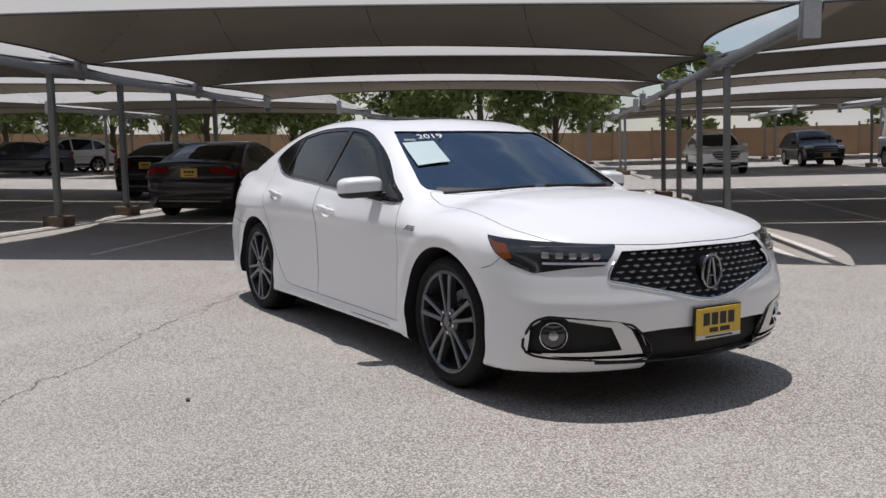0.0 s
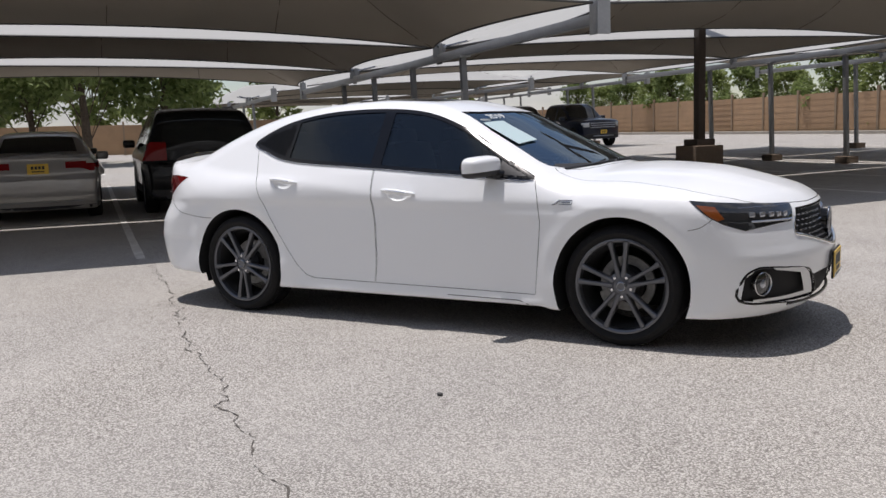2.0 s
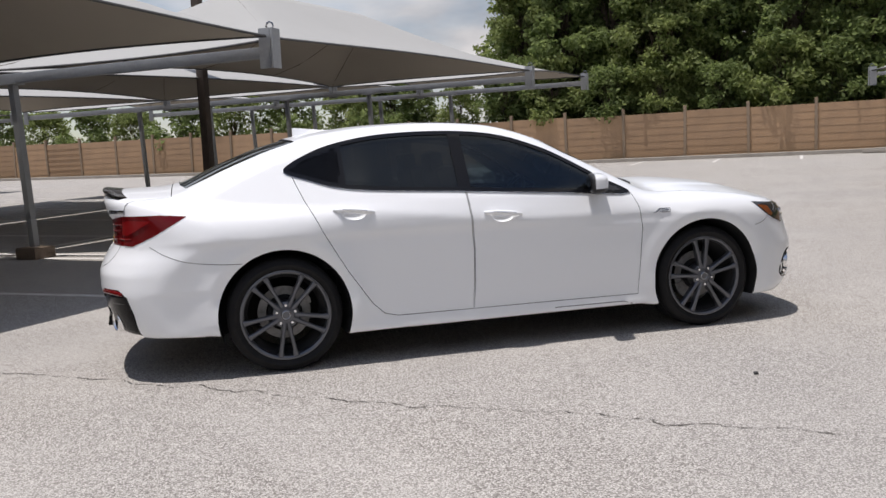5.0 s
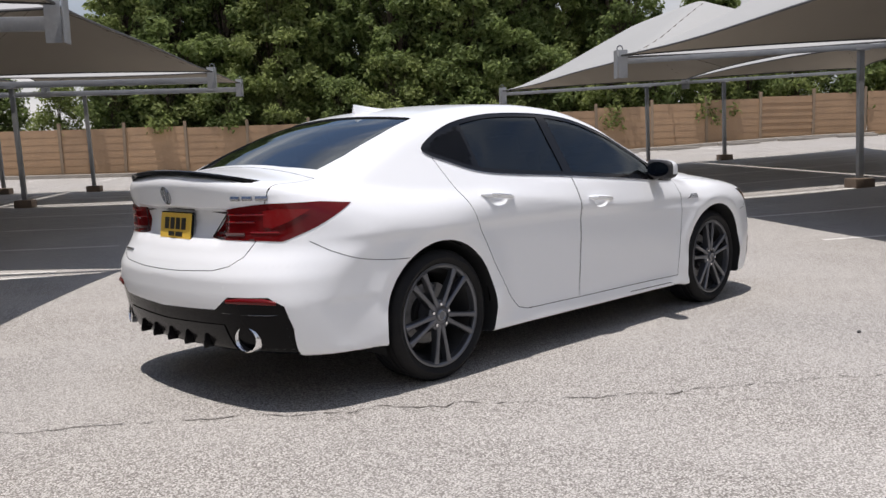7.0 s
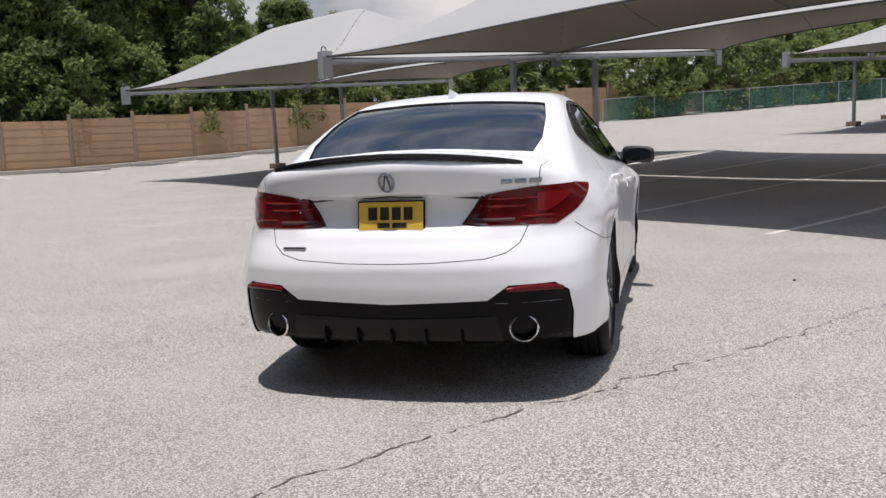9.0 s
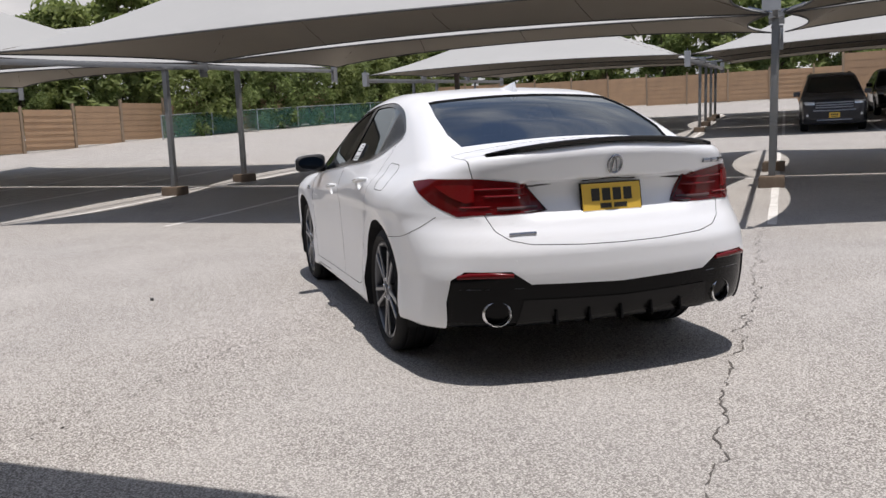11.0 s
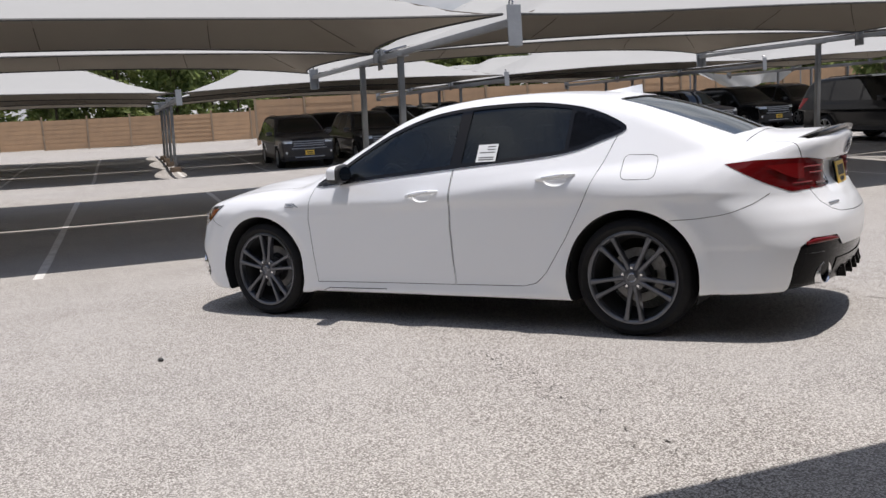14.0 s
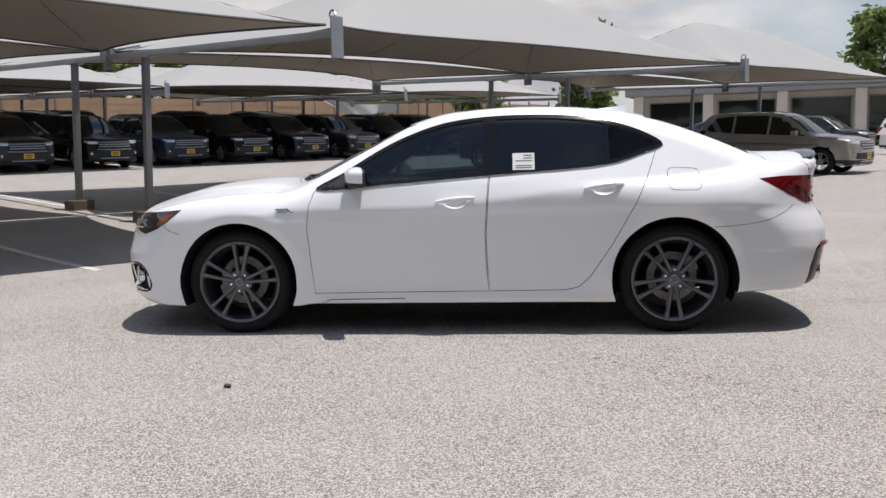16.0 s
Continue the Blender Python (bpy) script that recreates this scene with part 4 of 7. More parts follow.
WIND_DARK = material("dark_window_glass", (0.015, 0.018, 0.02), 0.05)
showroom(-54.0, -15.0, 20, 26.0, "low pale stucco commercial building with pillars")
showroom(-66.0, 30.0, 0, 30.0, "low pale stucco commercial building with pillars")


def torn_sail(r, a, z, wide, drop, seed, label, turn=90.0, sag=0.25):
    """Cloth that hangs in folds from one edge."""
    rng = random.Random(seed)
    p = lot(r, a)
    t = thing("torn_sail", label, "torn sail", m=pose(p.x, p.y, p.z, 0, 0, LOT_TURN + turn))
    n, k = 40, 14
    ph = [rng.uniform(0, 6) for _ in range(4)]
    verts = []
    for i in range(n + 1):
        u = i / n
        for j in range(k + 1):
            v = j / k
            fold = 0.22 * v * math.sin(9 * u + ph[0]) + 0.12 * v * math.sin(21 * u + ph[1] + 2 * v)
            verts.append(((u - 0.5) * wide * (1 - 0.35 * v), fold, z - drop * v * (0.7 + 0.3 * math.sin(5 * u + ph[2]) ** 2) - sag * math.sin(math.pi * u)))
    faces = [(i * (k + 1) + j, (i + 1) * (k + 1) + j, (i + 1) * (k + 1) + j + 1, i * (k + 1) + j + 1) for i in range(n) for j in range(k)]
    part("cloth", mesh_from("cloth", verts, faces, smooth=True), FABRIC, t, "pale crumpled cloth")
    for s in (-0.5, 0.5):
        part("pole", tube([(s * wide, 0, -0.1), (s * wide, 0, z + 0.05)], 0.05, 8), PAINTED_STEEL, t)
    return t


torn_sail(17.3, 38.8, 2.7, 3.2, 1.9, 3, "torn pale shade cloth hanging in folds from its posts")
torn_sail(-35.7, -41.0, 2.75, 8.6, 0.9, 5, "torn pale shade cloth sagging between posts", 0.0, 0.45)
# ---- the white sedan: its form ----
def smooth_curve(xs, ys):
    """A smooth line through the given knots (monotone cubic)."""
    xs, ys = np.array(xs, float), np.array(ys, float)
    h, d = np.diff(xs), np.diff(ys) / np.diff(xs)
    m = np.zeros(len(xs))
    m[0], m[-1] = d[0], d[-1]
    for i in range(1, len(xs) - 1):
        if d[i - 1] * d[i] > 0:
            w1, w2 = 2 * h[i] + h[i - 1], h[i] + 2 * h[i - 1]
            m[i] = (w1 + w2) / (w1 / d[i - 1] + w2 / d[i])

    def at(x):
        x = np.clip(x, xs[0], xs[-1])
        i = np.clip(np.searchsorted(xs, x, side="right") - 1, 0, len(xs) - 2)
        s = (x - xs[i]) / h[i]
        return ((1 + 2 * s) * (1 - s) ** 2 * ys[i] + s * (1 - s) ** 2 * h[i] * m[i]
                + s * s * (3 - 2 * s) * ys[i + 1] + s * s * (s - 1) * h[i] * m[i + 1])
    return at


def soft_max(a, b, k):
    h = np.maximum(k - np.abs(a - b), 0) / k
    return np.maximum(a, b) + h * h * k / 4


SEDAN_WIDTH = smooth_curve([-2.5, -2.2, -1.9, -1.4, -0.6, 0.3, 0.9, 1.4, 1.8, 2.1, 2.4], [0.80, 0.872, 0.905, 0.927, 0.912, 0.912, 0.916, 0.927, 0.905, 0.865, 0.79])
SEDAN_CREASE = smooth_curve([-2.4, -1.9, -1.27, -0.28, 0.58, 0.95, 1.5, 2.3], [0.95, 0.97, 0.965, 0.835, 0.735, 0.72, 0.76, 0.72])
SEDAN_TOP = smooth_curve([-2.5, -2.35, -2.1, -1.5, 0.9, 1.12, 1.32, 1.66, 1.95, 2.15, 2.28, 2.4], [1.10, 1.105, 1.108, 1.04, 0.975, 0.982, 0.99, 0.965, 0.90, 0.835, 0.775, 0.70])
SEDAN_ROOF = smooth_curve([-2.4, -2.1, -1.95, -1.68, -1.4, -1.09, -0.7, -0.4, 0.0, 0.29, 0.6, 0.9, 1.14, 1.35],
                          [0.93, 1.06, 1.125, 1.245, 1.345, 1.412, 1.447, 1.453, 1.428, 1.36, 1.222, 1.078, 0.96, 0.86])
SEDAN_NOSE = smooth_curve([0.1, 0.18, 0.24, 0.32, 0.42, 0.50, 0.57, 0.66, 0.74, 0.80, 0.9], [2.22, 2.27, 2.32, 2.35, 2.36, 2.365, 2.345, 2.315, 2.285, 2.24, 2.12])
SEDAN_TAIL = smooth_curve([0.15, 0.24, 0.34, 0.44, 0.55, 0.61, 0.68, 0.75, 0.82, 0.92, 1.0, 1.06, 1.12], [2.30, 2.37, 2.42, 2.445, 2.46, 2.46, 2.435, 2.395, 2.37, 2.372, 2.392, 2.41, 2.42])
SEDAN_BELLY = smooth_curve([-2.4, -1.8, -1.0, 0.9, 1.0, 1.8, 2.4], [0.27, 0.25, 0.195, 0.195, 0.18, 0.185, 0.20])
SEDAN_GLASS_FOOT = smooth_curve([-2.3, -1.9, -1.4, -0.8, 0.3, 0.8, 1.2], [0.74, 0.80, 0.845, 0.868, 0.868, 0.845, 0.79])


def sedan_field(x, y, z):
    """Below zero inside the sedan's body, above it outside."""
    y = np.abs(y)
    crease = SEDAN_CREASE(x)
    drop = crease - z
    below, above = 0.5 * (drop + np.sqrt(drop * drop + 0.0003)), 0.5 * (np.sqrt(drop * drop + 0.0003) - drop)
    fade = np.clip((x + 1.75) / 0.6, 0, 1) * np.clip((1.5 - x) / 0.5, 0, 1)
    dent = np.clip(below / 0.46, 0, 1)
    tuck = 0.020 * dent * dent * (3 - 2 * dent) + 0.015 * (1 - np.exp(-below / 0.06)) * np.exp(-below / 0.22) * fade - 0.014 * np.clip((0.33 - z) / 0.12, 0, 1) ** 2
    inset = tuck + 0.13 * above + 0.03 * np.maximum(above - 0.03, 0) + 0.5 * np.maximum(z - 1.0, 0)
    inset = inset + 0.007 * np.clip((0.53 - z) / 0.04, 0, 1) * np.clip((-x - 1.74) / 0.1, 0, 1)  # ledge along the rear bumper
    haunch = np.clip((z - 0.80) / 0.22, 0, 1)
    inset = inset + 0.115 * haunch * haunch * (3 - 2 * haunch) * np.clip((-x - 1.40) / 0.6, 0, 1)
    flare = 0.0
    for axle in (-1.3875, 1.3875):
        r = np.hypot(x - axle, z - 0.338)
        flare = flare + 0.020 * np.exp(-(np.maximum(r - 0.39, 0) / 0.11) ** 2) * np.clip((z - 0.22) / 0.1, 0, 1)
        edge = 0.446 - r
        flare = flare - 0.30 * 0.5 * (edge + np.sqrt(edge * edge + 0.00012)) * np.clip((z - 0.36) / 0.12, 0, 1) * (edge > -0.12)
    side = y - (SEDAN_WIDTH(x) - inset + flare)
    ridge = y - (0.60 - 0.16 * (x - 1.0))  # the bonnet's raised middle
    top = z - (SEDAN_TOP(x) - 0.13 * y * y - 0.004 * (1 + np.tanh(ridge / 0.03)) * np.clip((x - 1.0) / 0.25, 0, 1) * np.clip((2.1 - x) / 0.35, 0, 1))
    nose = x - (SEDAN_NOSE(z) - 0.29 * y ** 2 - 0.34 * y ** 6)
    high = np.clip((z - 0.50) / 0.45, 0, 1)
    niche = np.clip((z - 0.74) / 0.14, 0, 1) * np.clip((0.944 - z) / 0.02, 0, 1) * np.clip((0.47 - y) / 0.08, 0, 1)
    tail = -x - (SEDAN_TAIL(z) - 0.052 * niche * niche * (3 - 2 * niche) - 0.16 * y ** 2 - (0.42 + 0.42 * high) * y ** 6)
    belly = SEDAN_BELLY(x) - z
    low = soft_max(side, top, 0.11)
    low = soft_max(low, nose, 0.06)
    low = soft_max(low, tail, 0.085)
    low = soft_max(low, belly, 0.03)
    bend = np.where(x > -0.4, x + 0.17 * y * y * np.clip((x + 0.4) / 0.9, 0, 1), x - 0.13 * y * y * np.clip((-x - 0.4) / 0.9, 0, 1))
    roof = z - (SEDAN_ROOF(bend) - 0.085 * y * y)
    slope = np.abs(SEDAN_ROOF(bend + 0.02) - SEDAN_ROOF(bend - 0.02)) / 0.04
    roof = roof / np.sqrt(1 + slope ** 2)
    cabin_side = (y - (SEDAN_GLASS_FOOT(x) - 0.62 * (z - 0.96))) / 1.18
    cabin = soft_max(soft_max(roof, cabin_side, 0.09), np.maximum(0.8 - z, np.maximum(-2.25 - x, x - 1.28)), 0.02)
    cabin = soft_max(soft_max(cabin, side + 0.004, 0.03), tail, 0.03)
    return -soft_max(-low, -cabin, 0.05)


# ---- the white sedan ----
def clip_x(points, low, high):
    """The part of an outline between two x values."""
    for sign, limit in ((1, low), (-1, -high)):
        out = []
        for (x0, z0), (x1, z1) in zip(points, points[1:] + points[:1]):
            d0, d1 = sign * x0 - limit, sign * x1 - limit
            if d0 >= 0:
                out.append((x0, z0))
            if (d0 >= 0) != (d1 >= 0):
                k = d0 / (d0 - d1)
                out.append((x0 + (x1 - x0) * k, z0 + (z1 - z0) * k))
        points = out
    return points


def inset(points, d):
    """The outline drawn in by d (its points run anticlockwise or clockwise alike)."""
    area = sum(a[0] * b[1] - b[0] * a[1] for a, b in zip(points, points[1:] + points[:1]))
    s, out, n = (1 if area > 0 else -1), [], len(points)
    for i in range(n):
        a, b = Vector(points[i - 1]), Vector(points[(i + 1) % n])
        t = (b - a).normalized()
        out.append((points[i][0] - s * t.y * d, points[i][1] + s * t.x * d))
    return out


def on_side(field, x, z, side, off=0.0):
    y = np.linspace(1.2, 0.2, 801)
    v = field(np.full(801, x), y, np.full(801, z))
    i = int(np.argmax(v < 0))
    return Vector((x, side * (y[i] + off), z))


def on_end(field, y, z, front, off=0.0):
    x = np.linspace(2.7, 1.2, 1201) * (1 if front else -1)
    v = field(x, np.full(1201, y), np.full(1201, z))
    i = int(np.argmax(v < 0))
    return Vector((x[i] + (off if front else -off), y, z))


def on_top(field, x, y, off=0.0):
    z = np.linspace(1.6, 0.3, 1301)
    v = field(np.full(1301, x), np.full(1301, y), z)
    i = int(np.argmax(v < 0))
    return Vector((x, y, z[i] + off))


def wheel_meshes(radius, width, rim, pairs=5, detail=56):
    """Meshes of a wheel whose outer face looks along -y: tyre, rim, disc, caliper, hub cap and lug nuts."""
    h = width / 2
    shoulder = radius - rim
    tyre = [(rim - 0.004, h * 0.72), (rim + 0.012, h * 0.93), (rim + shoulder * 0.45, h * 1.02), (radius - 0.022, h * 0.93), (radius - 0.006, h * 0.80)]
    grooves = []
    for k in range(4):
        c = h * (0.58 - 0.387 * k)
        grooves += [(radius, c + 0.012), (radius - 0.007, c + 0.009), (radius - 0.007, c - 0.001), (radius, c - 0.004)]
    profile = tyre + [(radius, h * 0.68)] + grooves + [(radius, -h * 0.68)] + [(r, -q) for r, q in reversed(tyre)]
    made = {"tyre": lathe(profile, detail)}
    barrel = [(rim - 0.002, -h * 0.80), (rim + 0.004, -h * 0.90), (rim - 0.006, -h * 0.92), (rim - 0.016, -h * 0.86), (rim - 0.022, -h * 0.62), (rim - 0.045, -h * 0.30), (rim - 0.05, h * 0.75), (rim - 0.004, h * 0.80)]
    made["barrel"] = lathe(barrel[4:], detail)
    bm = lathe(barrel[:5], detail)
    for k in range(pairs):
        for s in (-1, 1):
            mid = 2 * math.pi * k / pairs + math.pi / 2
            a_in, a_out = mid + s * radians(14), mid + s * radians(10.5)
            r_in, r_out = 0.050, rim - 0.012
            p0 = Vector((r_in * math.cos(a_in), 0, r_in * math.sin(a_in)))
            p1 = Vector((r_out * math.cos(a_out), 0, r_out * math.sin(a_out)))
            d = (p1 - p0).normalized()
            side = Vector((-d.z, 0, d.x))
            rows = []
            for q, w, y0, y1 in ((0.0, 0.015, -h * 0.88, -h * 0.45), (0.35, 0.0110, -h * 0.90, -h * 0.52), (0.8, 0.0125, -h * 0.93, -h * 0.62), (1.0, 0.018, -h * 0.93, -h * 0.62)):
                c = p0.lerp(p1, q)
                rows.append([bm.verts.new(c + side * u * w + Vector((0, y, 0))) for u, y in ((-1, y1), (-1, y0 + 0.006), (-0.55, y0), (0.55, y0), (1, y0 + 0.006), (1, y1))])
            for ra, rb in zip(rows, rows[1:]):
                for i in range(6):
                    bm.faces.new((ra[i], ra[(i + 1) % 6], rb[(i + 1) % 6], rb[i]))
            bm.faces.new(rows[0])
            bm.faces.new(list(reversed(rows[-1])))
    lathe([(0.0, -h * 0.84), (0.066, -h * 0.84), (0.078, -h * 0.78), (0.080, -h * 0.15), (0.0, -h * 0.15)], 30, bm=bm)
    bmesh.ops.recalc_face_normals(bm, faces=bm.faces)
    made["rim"] = bm
    made["hub_cap"] = lathe([(0.0, -h * 0.92), (0.026, -h * 0.92), (0.032, -h * 0.88), (0.033, -h * 0.78)], 24)
    made["cap_ring"] = lathe([(0.020, -h * 0.925), (0.023, -h * 0.94), (0.026, -h * 0.925)], 24)
    disc_r = rim - 0.105
    made["brake_disc"] = lathe([(disc_r - 0.052, h * 0.20), (disc_r - 0.048, h * 0.05), (disc_r, h * 0.05), (disc_r, h * 0.22), (disc_r - 0.048, h * 0.22)], 40)
    made["disc_hat"] = lathe([(0.05, -h * 0.1), (disc_r - 0.058, -h * 0.08), (disc_r - 0.050, h * 0.21), (0.05, h * 0.21)], 40)
    cal, last = bmesh.new(), None
    for k in range(9):
        a = radians(196 + 6 * k)
        bulge = 0.006 * math.sin(math.pi * k / 8)
        ring = [cal.verts.new((q * math.cos(a), y, q * math.sin(a))) for q, y in ((disc_r - 0.055, -h * 0.05), (disc_r + 0.012 + bulge, -h * 0.05), (disc_r + 0.012 + bulge, h * 0.3), (disc_r - 0.055, h * 0.3))]
        if last:
            for n in range(4):
                cal.faces.new((last[n], last[(n + 1) % 4], ring[(n + 1) % 4], ring[n]))
        if k in (0, 8):
            cal.faces.new(ring)
        last = ring
    bmesh.ops.recalc_face_normals(cal, faces=cal.faces)
    made["caliper"] = cal
    nut = bmesh.new()
    for k in range(5):
        a = 2 * math.pi * k / 5 + math.pi / 2 + math.pi / 5
        c = lathe([(0.0, -h * 0.90), (0.008, -h * 0.90), (0.010, -h * 0.86), (0.010, -h * 0.7)], 6)
        me = bpy.data.meshes.new("n")
        c.to_mesh(me)
        c.free()
        me.transform(Matrix.Translation((0.057 * math.cos(a), 0, 0.057 * math.sin(a))))
        nut.from_mesh(me)
    made["lug_nuts"] = nut
    out = {}
    for k, b in made.items():
        me = bpy.data.meshes.new(k)
        b.to_mesh(me)
        b.free()
        me.polygons.foreach_set("use_smooth", [True] * len(me.polygons))
        me.set_sharp_from_angle(angle=radians(38))
        out[k] = me
    return out


def add_wheel(parent, meshes, x, y, z, right, mats, name="wheel", spin=0.0):
    w = new(name)
    w.empty_display_size = 0.1
    w.parent = parent
    w.matrix_basis = pose(x, y, z, 0, 0, 0 if right else 180) @ Matrix.Rotation(radians(spin), 4, "Y")
    for k, me in meshes.items():
        if not me.materials:
            me.materials.append(mats[k])
        o = part(k, me, None, w)
        if o.material_slots[0].material is not mats[k]:
            o.material_slots[0].link = "OBJECT"
            o.material_slots[0].material = mats[k]
    return w


# barrel and disc_hat near black: shade between the spokes is in their colour
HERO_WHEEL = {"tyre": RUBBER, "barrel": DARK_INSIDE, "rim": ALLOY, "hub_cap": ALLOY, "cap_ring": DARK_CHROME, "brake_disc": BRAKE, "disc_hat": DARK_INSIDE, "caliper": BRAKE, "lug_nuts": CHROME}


def number_plate(parent, name, centre, face, label):
    """A yellow dealer plate with dark bars for its print, in a black holder; face turns its front side."""
    o = part(name, box(-0.158, 0.158, -0.012, 0.0, -0.08, 0.08, 0.005), GLOSS_BLACK, parent, "black plate holder")
    o.matrix_basis = Matrix.Translation(centre) @ face
    p = part("plate", box(-0.15, 0.15, -0.017, -0.010, -0.073, 0.073, 0.003), PLATE_YELLOW, o, label)
    for x in (-0.083, -0.028, 0.027, 0.082):
        part("print_bar", box(x - 0.021, x + 0.021, -0.0185, -0.0165, -0.008, 0.050), PLATE_BLACK, o)
    part("plate_strip", box(-0.148, 0.148, -0.0182, -0.016, -0.071, -0.052), PAPER, o, "white strip along the plate")
    part("print_bar", box(-0.09, 0.09, -0.0195, -0.018, -0.066, -0.058), PLATE_BLACK, o)
    part("print_bar", box(-0.062, -0.005, -0.0185, -0.0165, -0.042, -0.020), PLATE_BLACK, o)
    part("print_bar", box(0.008, 0.075, -0.0185, -0.0165, -0.042, -0.020), PLATE_BLACK, o)
    return o


DAYLIGHT = rounded([(0.865, 0.925), (0.41, 0.952), (-0.28, 1.0), (-0.78, 1.032), (-1.02, 1.06), (-1.19, 1.112), (-1.335, 1.172), (-1.24, 1.245),
                    (-1.05, 1.318), (-0.78, 1.366), (-0.50, 1.380), (-0.2, 1.372), (0.06, 1.336), (0.30, 1.255), (0.49, 1.16), (0.69, 1.035)], 4)
FRONT_DOOR = [(-0.235, 1.15), (-0.24, 0.99), (-0.23, 0.85), (-0.215, 0.64), (-0.22, 0.43), (-0.235, 0.272), (0.0, 0.271), (0.5, 0.268), (0.882, 0.265), (0.905, 0.49), (0.922, 0.69),
              (0.905, 0.83), (0.872, 0.925), (0.80, 0.96), (0.6, 1.0), (0.0, 1.10)]
REAR_DOOR = [(-0.242, 1.15), (-0.247, 0.99), (-0.237, 0.85), (-0.222, 0.64), (-0.227, 0.43), (-0.242, 0.272), (-0.72, 0.276), (-0.80, 0.295), (-0.87, 0.36), (-1.01, 0.57), (-1.14, 0.80),
             (-1.235, 1.0), (-1.285, 1.13), (-1.29, 1.17), (-1.0, 1.22), (-0.6, 1.2)]
WINDSCREEN = [(0.24, -0.555), (0.30, -0.40), (0.335, -0.2), (0.345, 0.0), (0.335, 0.2), (0.30, 0.40), (0.24, 0.555), (0.40, 0.60), (0.62, 0.655), (0.84, 0.71), (0.90, 0.70), (0.985, 0.60), (1.07, 0.35),
              (1.10, 0.0), (1.07, -0.35), (0.985, -0.60), (0.90, -0.70), (0.84, -0.71), (0.62, -0.655), (0.40, -0.60)]
REAR_SCREEN = [(-1.24, -0.545), (-1.265, -0.3), (-1.275, 0.0), (-1.265, 0.3), (-1.24, 0.545), (-1.5, 0.585), (-1.75, 0.60), (-1.90, 0.575), (-1.935, 0.35), (-1.945, 0.0), (-1.935, -0.35), (-1.90, -0.575), (-1.75, -0.60), (-1.5, -0.585)]
BONNET = [(0.93, -0.695), (1.11, -0.722), (1.54, -0.775), (1.75, -0.80), (1.90, -0.78), (2.05, -0.70), (2.16, -0.52), (2.235, -0.27), (2.255, 0.0), (2.235, 0.27), (2.16, 0.52), (2.05, 0.70), (1.90, 0.78),
          (1.75, 0.80), (1.54, 0.775), (1.11, 0.722), (0.93, 0.695), (1.03, 0.55), (1.10, 0.3), (1.125, 0.0), (1.10, -0.3), (1.03, -0.55)]
BOOT = [(-0.665, 1.2), (-0.655, 1.0), (-0.64, 0.93), (-0.605, 0.79), (-0.575, 0.72), (-0.52, 0.68), (-0.43, 0.658), (-0.2, 0.645), (0, 0.642), (0.2, 0.645), (0.43, 0.658), (0.52, 0.68), (0.575, 0.72), (0.605, 0.79),
        (0.64, 0.93), (0.655, 1.0), (0.665, 1.2)]
GRILLE = [(-0.455, 0.748), (-0.50, 0.70), (-0.553, 0.622), (-0.48, 0.598), (-0.10, 0.512), (0.0, 0.503), (0.10, 0.512), (0.48, 0.598), (0.553, 0.622), (0.50, 0.70), (0.455, 0.748), (0.0, 0.752)]
LOWER_INTAKE = [(-0.415, 0.385), (-0.36, 0.265), (-0.36, 0.10), (0.36, 0.10), (0.36, 0.265), (0.415, 0.385), (0.3, 0.392), (-0.3, 0.392)]
FOG = [(-0.838, 0.292), (-0.835, 0.41), (-0.80, 0.455), (-0.74, 0.460), (-0.52, 0.436), (-0.425, 0.395), (-0.355, 0.262), (-0.70, 0.268)]
HEADLAMP = [(1.755, 0.815), (1.90, 0.803), (2.05, 0.792), (2.32, 0.765), (2.32, 0.700), (2.15, 0.680), (2.03, 0.655), (1.93, 0.690), (1.85, 0.735)]
TAILLAMP = [(-1.905, 0.950), (-2.05, 0.962), (-2.25, 0.960), (-2.55, 0.925), (-2.55, 0.792), (-2.28, 0.790), (-2.215, 0.788), (-2.09, 0.845)]
DIFFUSER = [(-0.78, 0.28), (-0.79, 0.40), (-0.775, 0.505), (-0.72, 0.545), (-0.53, 0.542), (-0.44, 0.478), (0.0, 0.462), (0.44, 0.478), (0.53, 0.542), (0.72, 0.545), (0.775, 0.505), (0.79, 0.40), (0.775, 0.15), (-0.775, 0.15)]


BONNET = rounded(BONNET, 3)


